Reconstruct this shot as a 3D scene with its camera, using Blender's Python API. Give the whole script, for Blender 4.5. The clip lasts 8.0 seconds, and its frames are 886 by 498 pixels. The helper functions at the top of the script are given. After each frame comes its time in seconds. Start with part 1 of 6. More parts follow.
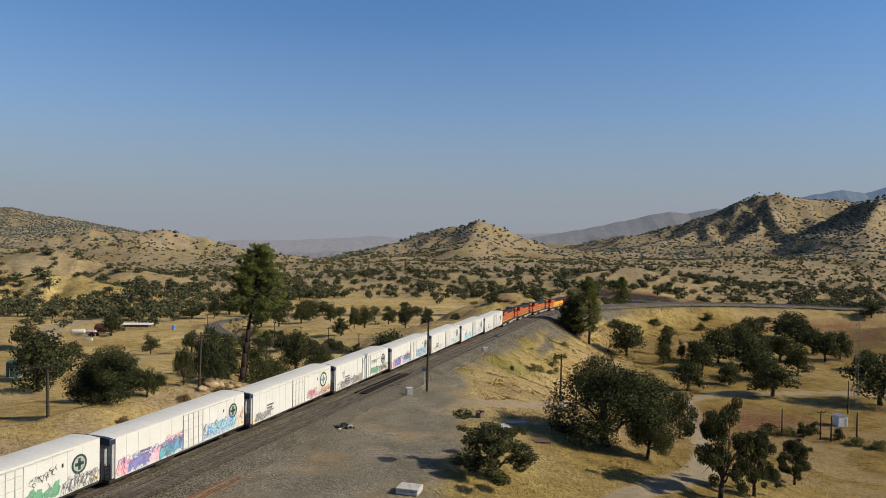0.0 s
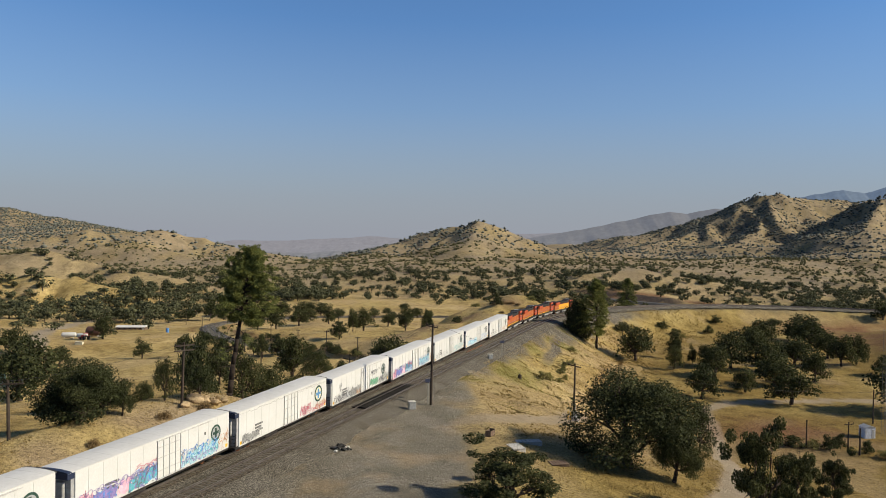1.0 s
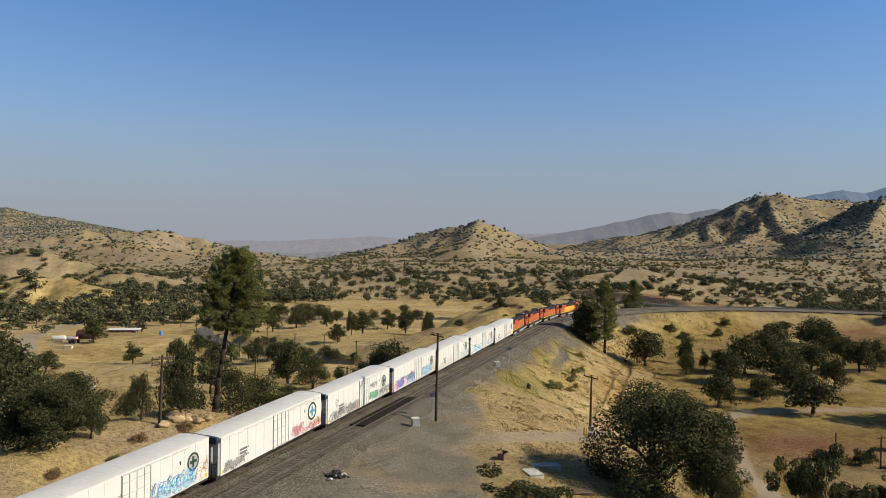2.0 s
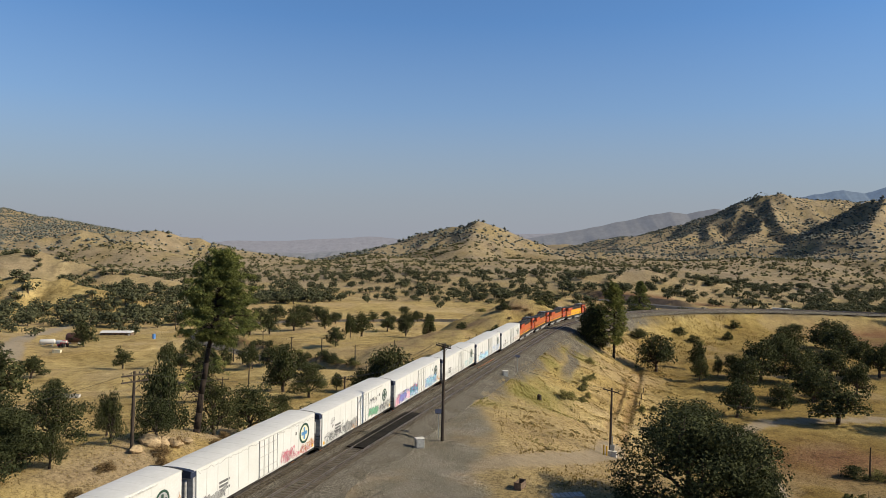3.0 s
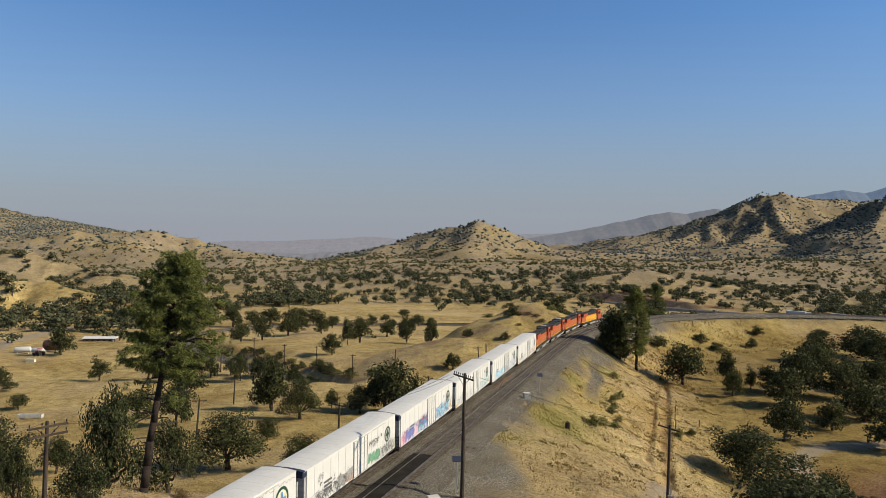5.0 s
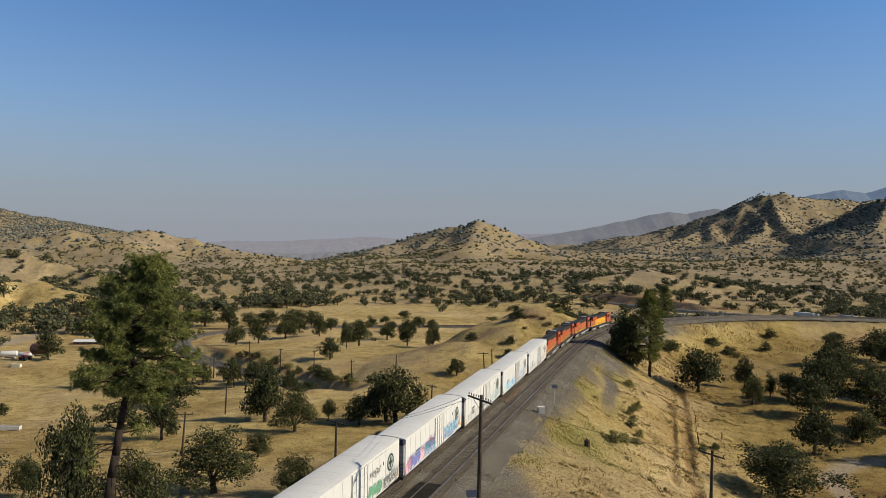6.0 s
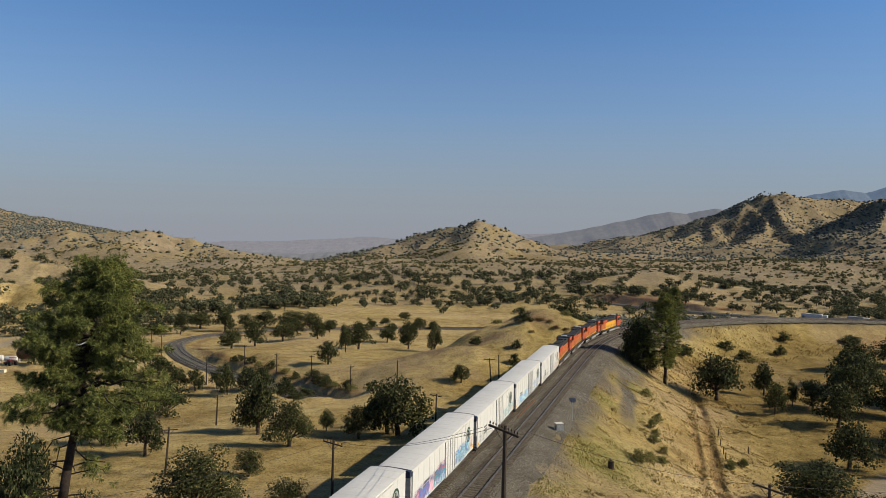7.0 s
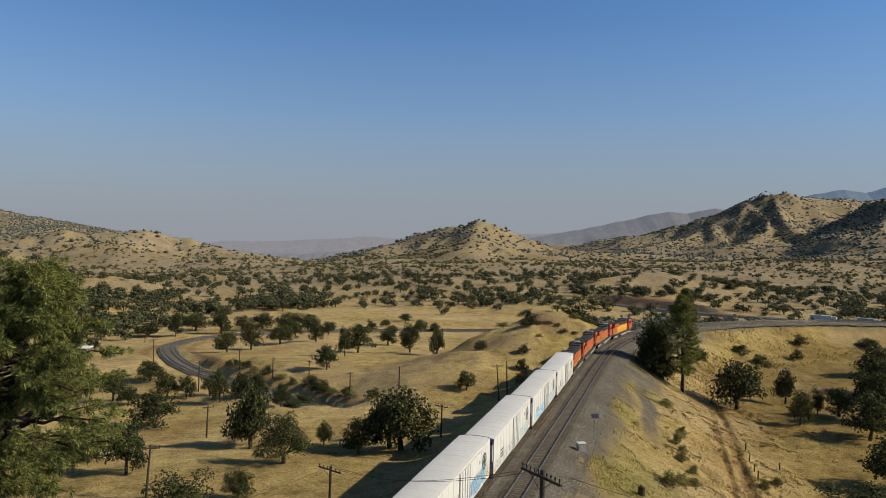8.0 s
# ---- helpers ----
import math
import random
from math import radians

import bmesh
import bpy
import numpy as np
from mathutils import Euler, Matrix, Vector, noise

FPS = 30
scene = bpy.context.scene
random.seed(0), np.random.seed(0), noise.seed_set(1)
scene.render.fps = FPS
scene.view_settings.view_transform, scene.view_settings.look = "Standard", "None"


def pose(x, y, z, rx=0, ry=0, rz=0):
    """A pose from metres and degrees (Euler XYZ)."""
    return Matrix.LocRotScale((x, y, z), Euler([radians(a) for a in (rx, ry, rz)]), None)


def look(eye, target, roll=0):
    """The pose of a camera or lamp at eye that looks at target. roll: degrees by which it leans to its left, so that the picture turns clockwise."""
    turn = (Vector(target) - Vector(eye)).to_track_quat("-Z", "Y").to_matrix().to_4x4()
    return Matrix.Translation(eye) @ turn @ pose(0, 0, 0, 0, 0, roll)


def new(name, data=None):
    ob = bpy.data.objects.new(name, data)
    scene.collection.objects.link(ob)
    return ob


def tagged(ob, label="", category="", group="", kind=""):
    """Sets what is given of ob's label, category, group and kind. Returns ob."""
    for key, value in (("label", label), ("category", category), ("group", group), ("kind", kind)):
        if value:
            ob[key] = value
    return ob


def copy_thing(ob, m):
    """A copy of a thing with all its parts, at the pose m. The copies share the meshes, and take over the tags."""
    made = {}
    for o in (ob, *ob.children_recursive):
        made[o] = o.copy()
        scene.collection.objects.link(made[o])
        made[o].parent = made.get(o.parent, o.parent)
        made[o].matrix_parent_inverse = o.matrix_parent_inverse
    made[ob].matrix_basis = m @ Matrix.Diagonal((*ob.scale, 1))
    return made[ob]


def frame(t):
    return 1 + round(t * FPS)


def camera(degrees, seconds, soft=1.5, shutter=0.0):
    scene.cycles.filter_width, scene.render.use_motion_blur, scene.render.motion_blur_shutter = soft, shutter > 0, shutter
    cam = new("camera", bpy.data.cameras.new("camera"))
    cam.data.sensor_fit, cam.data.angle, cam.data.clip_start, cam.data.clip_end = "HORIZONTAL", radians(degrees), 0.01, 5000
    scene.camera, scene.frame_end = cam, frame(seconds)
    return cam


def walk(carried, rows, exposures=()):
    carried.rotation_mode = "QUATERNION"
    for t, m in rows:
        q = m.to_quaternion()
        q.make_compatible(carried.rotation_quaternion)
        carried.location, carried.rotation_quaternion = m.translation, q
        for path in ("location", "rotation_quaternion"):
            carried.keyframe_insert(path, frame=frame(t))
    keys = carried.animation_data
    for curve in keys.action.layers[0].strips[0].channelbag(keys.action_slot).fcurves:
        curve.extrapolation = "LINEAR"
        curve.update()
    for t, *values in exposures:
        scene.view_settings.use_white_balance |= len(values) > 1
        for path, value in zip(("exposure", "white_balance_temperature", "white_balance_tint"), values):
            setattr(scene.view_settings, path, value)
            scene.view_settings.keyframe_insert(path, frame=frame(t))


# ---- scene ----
cam = camera(62.5, 8.0, soft=0.6)
walk(cam, [
    (0, pose(-0.027, 0.729, 23.074, 89.028, 0, 1.252) @ pose(0, 0, 0, 0, 0, 1.015)),
    (0.5, pose(-0.555, 4.868, 23.120, 89.036, 0, 1.216) @ pose(0, 0, 0, 0, 0, 1.013)),
    (1, pose(-1.085, 9.094, 23.158, 89.042, 0, 1.181) @ pose(0, 0, 0, 0, 0, 1.011)),
    (1.5, pose(-1.619, 13.400, 23.189, 89.048, 0, 1.146) @ pose(0, 0, 0, 0, 0, 1.009)),
    (2, pose(-2.158, 17.779, 23.213, 89.054, 0, 1.113) @ pose(0, 0, 0, 0, 0, 1.006)),
    (2.5, pose(-2.703, 22.222, 23.229, 89.059, 0, 1.080) @ pose(0, 0, 0, 0, 0, 1.004)),
    (3, pose(-3.254, 26.724, 23.238, 89.064, 0, 1.048) @ pose(0, 0, 0, 0, 0, 1.002)),
    (3.5, pose(-3.813, 31.276, 23.240, 89.068, 0, 1.017) @ pose(0, 0, 0, 0, 0, 1.000)),
    (4, pose(-4.381, 35.870, 23.234, 89.071, 0, 0.987) @ pose(0, 0, 0, 0, 0, 0.998)),
    (4.5, pose(-4.957, 40.501, 23.221, 89.074, 0, 0.958) @ pose(0, 0, 0, 0, 0, 0.996)),
    (5, pose(-5.544, 45.158, 23.200, 89.077, 0, 0.929) @ pose(0, 0, 0, 0, 0, 0.994)),
    (5.5, pose(-6.142, 49.837, 23.172, 89.078, 0, 0.902) @ pose(0, 0, 0, 0, 0, 0.991)),
    (6, pose(-6.752, 54.529, 23.137, 89.080, 0, 0.875) @ pose(0, 0, 0, 0, 0, 0.989)),
    (6.5, pose(-7.375, 59.226, 23.094, 89.081, 0, 0.849) @ pose(0, 0, 0, 0, 0, 0.987)),
    (7, pose(-8.012, 63.921, 23.044, 89.081, 0, 0.823) @ pose(0, 0, 0, 0, 0, 0.985)),
    (7.5, pose(-8.663, 68.607, 22.987, 89.081, 0, 0.799) @ pose(0, 0, 0, 0, 0, 0.983)),
    (8, pose(-9.330, 73.276, 22.922, 89.080, 0, 0.776) @ pose(0, 0, 0, 0, 0, 0.981)),
], exposures=[(0, 0.26), (1.5, 0.37), (4, 0.38), (6, 0.27), (8, 0.22)])

# ---- world and sun ----
SUN_AZ, SUN_EL = radians(97), radians(33)      # azimuth from +y towards +x
world = bpy.data.worlds.new("world")
scene.world = world
world.use_nodes = True
wn = world.node_tree.nodes
sky = wn.new("ShaderNodeTexSky")
sky.sky_type, sky.sun_disc = "NISHITA", False
sky.sun_elevation, sky.sun_rotation = SUN_EL, SUN_AZ
sky.air_density, sky.dust_density, sky.ozone_density, sky.altitude = 1.2, 0.5, 4.0, 900
SKY_STRENGTH = 0.069
wl = world.node_tree.links
tc = wn.new("ShaderNodeTexCoord")
sep = wn.new("ShaderNodeSeparateXYZ")
wl.new(tc.outputs["Generated"], sep.inputs[0])
haze = wn.new("ShaderNodeValToRGB")     # smoke haze all round the horizon, thinning upwards
haze.color_ramp.interpolation = "LINEAR"
for k in range(4):
    haze.color_ramp.elements.new(0.5)
for e, (p, v) in zip(haze.color_ramp.elements, ((0.0, 0.98), (0.05, 0.86), (0.1, 0.66), (0.17, 0.32), (0.28, 0.05), (0.42, 0.0))):
    e.position, e.color = p, (v, v, v, 1)
wl.new(sep.outputs["Z"], haze.inputs[0])
blue = wn.new("ShaderNodeMix")
blue.data_type, blue.blend_type = "RGBA", "MULTIPLY"
blue.inputs[0].default_value = 1.0
wl.new(sky.outputs[0], blue.inputs[6])
high = wn.new("ShaderNodeValToRGB")     # clear blue band low down; unseen zenith greyed to weaken the blue fill
for e, (p, c) in zip(high.color_ramp.elements, ((0.38, (0.78, 1.1, 1.4)), (0.7, (0.86, 0.88, 0.9)))):
    e.position, e.color = p, (*[v * SKY_STRENGTH for v in c], 1)
wl.new(sep.outputs["Z"], high.inputs[0])
wl.new(high.outputs[0], blue.inputs[7])
hm = wn.new("ShaderNodeMix")
hm.data_type = "RGBA"
hm.inputs[7].default_value = (0.25, 0.266, 0.305, 1)
wl.new(haze.outputs[0], hm.inputs[0])
wl.new(blue.outputs[2], hm.inputs[6])
wl.new(hm.outputs[2], wn["Background"].inputs["Color"])
wn["Background"].inputs["Strength"].default_value = 1.0
sun = new("sun", bpy.data.lights.new("sun", "SUN"))
sun.data.energy, sun.data.angle, sun.data.color = 5.0, radians(0.53), (1.0, 0.885, 0.68)
SUN_DIR = Vector((math.sin(SUN_AZ) * math.cos(SUN_EL), math.cos(SUN_AZ) * math.cos(SUN_EL), math.sin(SUN_EL)))
sun.matrix_world = look(SUN_DIR * 500, (0, 0, 0))


# ---- materials ----
def material(name, rough=0.8, metal=0.0, spec=0.3):
    m = bpy.data.materials.new(name)
    m.use_nodes = True
    b = m.node_tree.nodes["Principled BSDF"]
    b.inputs["Roughness"].default_value, b.inputs["Metallic"].default_value = rough, metal
    b.inputs["Specular IOR Level"].default_value = spec
    return m, m.node_tree.nodes, m.node_tree.links, b


def noise_tex(n, l, scale, detail=4.0, rough=0.6, coords="Object", stretch=None):
    tc = n.new("ShaderNodeTexCoord")
    src = tc.outputs[coords]
    if stretch:
        mp = n.new("ShaderNodeMapping")
        mp.inputs["Scale"].default_value = stretch
        l.new(src, mp.inputs[0])
        src = mp.outputs[0]
    t = n.new("ShaderNodeTexNoise")
    t.inputs["Scale"].default_value, t.inputs["Detail"].default_value, t.inputs["Roughness"].default_value = scale, detail, rough
    l.new(src, t.inputs["Vector"])
    return t.outputs["Fac"]


def ramp(n, l, fac, stops):
    r = n.new("ShaderNodeValToRGB")
    while len(r.color_ramp.elements) < len(stops):
        r.color_ramp.elements.new(0.5)
    for e, (p, c) in zip(r.color_ramp.elements, stops):
        e.position = p
        e.color = (*c, 1) if len(c) == 3 else c
    l.new(fac, r.inputs[0])
    return r.outputs[0]


def mix(n, l, fac, a, b, mode="MIX"):
    x = n.new("ShaderNodeMix")
    x.data_type, x.blend_type = "RGBA", mode
    for sock, v in ((x.inputs[0], fac), (x.inputs[6], a), (x.inputs[7], b)):
        if isinstance(v, (int, float)):
            sock.default_value = v
        elif isinstance(v, tuple):
            sock.default_value = (*v, 1)
        else:
            l.new(v, sock)
    return x.outputs[2]


def bump(n, l, b, fac, strength, dist):
    bp = n.new("ShaderNodeBump")
    bp.inputs["Strength"].default_value, bp.inputs["Distance"].default_value = strength, dist
    l.new(fac, bp.inputs["Height"])
    l.new(bp.outputs[0], b.inputs["Normal"])


def attr(n, name):
    a = n.new("ShaderNodeAttribute")
    a.attribute_name = name
    return a.outputs["Fac"]


def varied(name, dark, light, scale=2.0, rough=0.8, metal=0.0, fine=30.0, relief=0.0, random_tone=0.0, spec=0.3, grain_depth=0.22):
    """A surface of two tones: broad stains and fine grain."""
    m, n, l, b = material(name, rough, metal, spec)
    broad = ramp(n, l, noise_tex(n, l, scale, 5), [(0.3, dark), (0.7, light)])
    grain = ramp(n, l, noise_tex(n, l, fine, 3), [(0.3, (1 - grain_depth,) * 3), (0.7, (1 + 0.6 * grain_depth,) * 3)])
    col = mix(n, l, 1.0, broad, grain, "MULTIPLY")
    if random_tone:
        oi = n.new("ShaderNodeObjectInfo")
        col = mix(n, l, 1.0, col, ramp(n, l, oi.outputs["Random"], [(0, (1 - random_tone,) * 3), (1, (1 + random_tone,) * 3)]), "MULTIPLY")
    l.new(col, b.inputs["Base Color"])
    if relief:
        bump(n, l, b, noise_tex(n, l, fine, 4), 0.6, relief)
    return m


def ground_material():
    m, n, l, b = material("dry_grassland", 0.95, 0, 0.1)
    broad = ramp(n, l, noise_tex(n, l, 0.035, 6, 0.65), [(0.3, (0.21, 0.148, 0.05)), (0.5, (0.292, 0.219, 0.082)), (0.72, (0.365, 0.288, 0.122))])
    patch = ramp(n, l, noise_tex(n, l, 0.28, 6, 0.72), [(0.3, (0.55, 0.52, 0.46)), (0.5, (0.97, 0.97, 0.96)), (0.7, (1.25, 1.24, 1.2))])
    tuft = ramp(n, l, noise_tex(n, l, 2.4, 5, 0.8), [(0.35, (0.4, 0.37, 0.32)), (0.48, (0.95, 0.95, 0.94)), (0.65, (1.32, 1.3, 1.24))])
    spots = ramp(n, l, noise_tex(n, l, 0.9, 3, 0.6), [(0.22, (0.4, 0.38, 0.34)), (0.32, (1, 1, 1))])
    grass = mix(n, l, 1.0, mix(n, l, 1.0, mix(n, l, 1.0, broad, patch, "MULTIPLY"), tuft, "MULTIPLY"), spots, "MULTIPLY")
    dirt = mix(n, l, 1.0, ramp(n, l, noise_tex(n, l, 0.5, 7, 0.7), [(0.3, (0.245, 0.182, 0.106)), (0.7, (0.41, 0.317, 0.195))]), tuft, "MULTIPLY")
    red = mix(n, l, 1.0, ramp(n, l, noise_tex(n, l, 0.6, 7, 0.7), [(0.3, (0.125, 0.055, 0.026)), (0.7, (0.215, 0.115, 0.06))]), tuft, "MULTIPLY")
    gravel = ramp(n, l, noise_tex(n, l, 7.0, 3, 0.95), [(0.37, (0.03, 0.028, 0.025)), (0.5, (0.172, 0.156, 0.126)), (0.63, (0.53, 0.49, 0.41))])
    gravel = mix(n, l, ramp(n, l, noise_tex(n, l, 0.11, 5, 0.6), [(0.48, (0, 0, 0)), (0.66, (0.6, 0.6, 0.6))]), gravel, dirt)
    gravel = mix(n, l, 1.0, gravel, ramp(n, l, noise_tex(n, l, 0.16, 5), [(0.3, (0.68, 0.65, 0.58)), (0.7, (1.15, 1.13, 1.1))]), "MULTIPLY")
    green = mix(n, l, 1.0, ramp(n, l, noise_tex(n, l, 0.9, 6, 0.7), [(0.35, (0.15, 0.15, 0.04)), (0.7, (0.29, 0.25, 0.085))]), tuft, "MULTIPLY")
    # drier hill grass, also greyed: distance haze is put into its colour
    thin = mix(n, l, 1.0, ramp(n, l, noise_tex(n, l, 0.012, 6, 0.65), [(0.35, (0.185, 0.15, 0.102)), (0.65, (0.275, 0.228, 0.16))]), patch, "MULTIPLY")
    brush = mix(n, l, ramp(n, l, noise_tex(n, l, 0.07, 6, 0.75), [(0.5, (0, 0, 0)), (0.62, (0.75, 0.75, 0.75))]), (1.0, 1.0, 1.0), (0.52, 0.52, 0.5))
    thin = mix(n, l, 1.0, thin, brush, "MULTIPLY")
    grass = mix(n, l, attr(n, "pale"), grass, mix(n, l, 1.0, grass, (1.38, 1.36, 1.62), "MULTIPLY"))
    grass = mix(n, l, attr(n, "tawny"), grass, mix(n, l, 1.0, grass, (0.7, 0.65, 0.56), "MULTIPLY"))
    grass = mix(n, l, attr(n, "hazed_upland"), grass, thin)
    col = mix(n, l, attr(n, "dirt"), grass, dirt)
    col = mix(n, l, attr(n, "trail"), col, ramp(n, l, noise_tex(n, l, 0.8, 6, 0.7), [(0.3, (0.25, 0.2, 0.135)), (0.7, (0.35, 0.29, 0.21))]))
    col = mix(n, l, attr(n, "red"), col, red)
    # near-black brown stands in for the shade on the road cut
    col = mix(n, l, attr(n, "cut_shade"), col, ramp(n, l, noise_tex(n, l, 0.3, 6, 0.7), [(0.3, (0.035, 0.028, 0.025)), (0.7, (0.085, 0.066, 0.055))]))
    col = mix(n, l, attr(n, "green"), col, green)
    gravel = mix(n, l, attr(n, "cinder"), gravel, mix(n, l, 1.0, gravel, (0.62, 0.62, 0.62), "MULTIPLY"))
    col = mix(n, l, attr(n, "gravel"), col, gravel)
    l.new(col, b.inputs["Base Color"])
    bump(n, l, b, noise_tex(n, l, 1.4, 8, 0.85), 0.9, 0.4)
    return m


def leaf_material(name, dark, light, patchy=0.0):
    m, n, l, b = material(name, 0.8, 0, 0.12)
    gi = n.new("ShaderNodeNewGeometry")
    oi = n.new("ShaderNodeObjectInfo")
    col = ramp(n, l, gi.outputs["Random Per Island"], [(0, dark), (1, light)])
    col = mix(n, l, 1.0, col, ramp(n, l, oi.outputs["Random"], [(0, (0.75, 0.8, 0.8)), (1, (1.25, 1.2, 1.1))]), "MULTIPLY")
    if patchy:
        col = mix(n, l, 1.0, col, ramp(n, l, noise_tex(n, l, patchy, 3), [(0.32, (0.5, 0.55, 0.55)), (0.68, (1.35, 1.3, 1.2))]), "MULTIPLY")
    l.new(col, b.inputs["Base Color"])
    tr = n.new("ShaderNodeBsdfTranslucent")
    l.new(col, tr.inputs[0])
    ms = n.new("ShaderNodeMixShader")
    ms.inputs[0].default_value = 0.25
    l.new(b.outputs[0], ms.inputs[1])
    l.new(tr.outputs[0], ms.inputs[2])
    l.new(ms.outputs[0], n["Material Output"].inputs[0])
    return m


M_GROUND = ground_material()
def ballast_material(name, tint):
    m, n, l, b = material(name, 0.95, 0, 0.1)
    stone = ramp(n, l, noise_tex(n, l, 6.5, 3, 0.95), [(0.37, (0.026, 0.024, 0.021)), (0.5, (0.14, 0.131, 0.115)), (0.63, (0.42, 0.395, 0.345))])
    stone = mix(n, l, 1.0, stone, tint, "MULTIPLY")
    col = mix(n, l, 1.0, stone, ramp(n, l, noise_tex(n, l, 0.3, 5), [(0.3, (0.7, 0.66, 0.58)), (0.7, (1.15, 1.13, 1.1))]), "MULTIPLY")
    l.new(col, b.inputs["Base Color"])
    bump(n, l, b, noise_tex(n, l, 5.0, 4, 0.8), 0.9, 0.1)
    return m


M_BALLAST = ballast_material("track_ballast", (0.7, 0.69, 0.67))
M_OILED = ballast_material("oil_stained_ballast", (0.5, 0.45, 0.4))
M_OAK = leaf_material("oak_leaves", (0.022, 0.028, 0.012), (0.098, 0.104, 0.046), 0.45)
# oak leaves lightened for far trees: haze put into the leaf colour
M_HAZED_OAK = leaf_material("hazed_oak_leaves", (0.057, 0.06, 0.032), (0.148, 0.144, 0.076))
# grey-green scrub, paled further to carry distance haze in its colour
M_HAZED_SCRUB = leaf_material("hazed_scrub_leaves", (0.125, 0.13, 0.112), (0.215, 0.215, 0.185))
M_PINE = leaf_material("pine_needles", (0.026, 0.036, 0.013), (0.3, 0.32, 0.105), 0.8)
M_BARK = varied("bark", (0.035, 0.026, 0.02), (0.095, 0.07, 0.052), 3, 0.95, 0, 14, 0.06)
M_PINEBARK = varied("dark_pine_bark", (0.014, 0.01, 0.008), (0.042, 0.029, 0.021), 3, 0.95, 0, 12, 0.06)
M_WHITE = varied("white_car_paint", (0.53, 0.53, 0.505), (0.6, 0.6, 0.585), 0.35, 0.5, 0, 6, 0, 0, 0.3, 0.06)
M_DARKSTEEL = varied("dark_steel", (0.025, 0.023, 0.022), (0.07, 0.062, 0.055), 1.5, 0.6, 0.4, 20)
M_RAIL = varied("rail_steel", (0.14, 0.11, 0.09), (0.3, 0.27, 0.24), 1, 0.4, 0.8, 20)
M_TIE = varied("tie_wood", (0.06, 0.052, 0.043), (0.13, 0.113, 0.094), 1.2, 0.95, 0, 12, 0.02, 0.25)
M_ORANGE = varied("orange_loco_paint", (0.36, 0.095, 0.03), (0.52, 0.15, 0.045), 1, 0.45, 0, 10)
M_BLACK = varied("black_loco_paint", (0.012, 0.012, 0.012), (0.035, 0.033, 0.03), 1, 0.8, 0, 10)


# ---- mesh helpers ----
def link(name, verts, faces, mat, parent=None, label="", smooth=False):
    """One mesh object from vertices and faces, under a parent where one is given."""
    me = bpy.data.meshes.new(name)
    me.from_pydata([tuple(v) for v in verts], [], faces)
    me.materials.append(mat)
    if smooth:
        me.shade_smooth()
    ob = new(name, me)
    if parent:
        ob.parent = parent
    return tagged(ob, label)


def part(name, bm, mat, parent, label="", smooth=False):
    me = bpy.data.meshes.new(name)
    bm.to_mesh(me)
    bm.free()
    me.materials.append(mat)
    if smooth:
        me.shade_smooth()
    ob = new(name, me)
    ob.parent = parent
    return tagged(ob, label)


def box_bm(bm, x0, y0, z0, x1, y1, z1, bevel=0.0):
    """Adds a box, with bevelled edges where asked."""
    r = bmesh.ops.create_cube(bm, size=1.0)
    vs = r["verts"]
    for v in vs:
        v.co = Vector(((x0 + x1) / 2 + v.co.x * (x1 - x0), (y0 + y1) / 2 + v.co.y * (y1 - y0), (z0 + z1) / 2 + v.co.z * (z1 - z0)))
    if bevel:
        es = list({e for v in vs for e in v.link_edges})
        bmesh.ops.bevel(bm, geom=es, offset=bevel, segments=1, affect="EDGES")
    return bm


def tube(p, q, r0, r1, sides=8):
    """Vertices and faces of a tapered tube from p to q."""
    p, q = Vector(p), Vector(q)
    a = (q - p).normalized()
    u = a.orthogonal().normalized()
    w = a.cross(u)
    vs, fs = [], []
    for c, r in ((p, r0), (q, r1)):
        for i in range(sides):
            t = 2 * math.pi * i / sides
            vs.append(c + u * math.cos(t) * r + w * math.sin(t) * r)
    for i in range(sides):
        j = (i + 1) % sides
        fs.append((i, j, sides + j, sides + i))
    fs.append(tuple(range(sides))[::-1])
    fs.append(tuple(range(sides, 2 * sides)))
    return vs, fs


def merge(parts):
    vs, fs = [], []
    for v, f in parts:
        o = len(vs)
        vs += v
        fs += [tuple(i + o for i in g) for g in f]
    return vs, fs


# ---- the railway line ----
S0, S1 = -190, 520


def lay_line():
    """Centre line of the train's track: straight, then a long right-hand curve."""
    x, y, th = -18.35, 103.1, radians(16.3)
    xs = {0: (x, y, th)}
    for step in (1, -1):
        x, y, th = xs[0]
        s = 0
        while S0 < s < S1 or s == 0:
            k = min(max((s - 111) / 76, 0), 1) / 159.6
            th += k * step
            x += math.sin(th) * step
            y += math.cos(th) * step
            s += step
            xs[s] = (x, y, th)
    return np.array([xs[s] for s in sorted(xs)])


LINE = lay_line()
LINE_S = np.arange(len(LINE)) + S0


def rail_z(s):
    return 0.5 - 0.022 * np.asarray(s, float)


def on_track(s, d=0.0, h=0.0):
    """Place at arc length s, d metres to the right of the train's track, h above the rail."""
    x, y, th = (np.interp(s, LINE_S, LINE[:, k]) for k in range(3))
    return Vector((x + math.cos(th) * d, y - math.sin(th) * d, float(rail_z(s)) + h))


def heading(s):
    return float(np.interp(s, LINE_S, LINE[:, 2]))


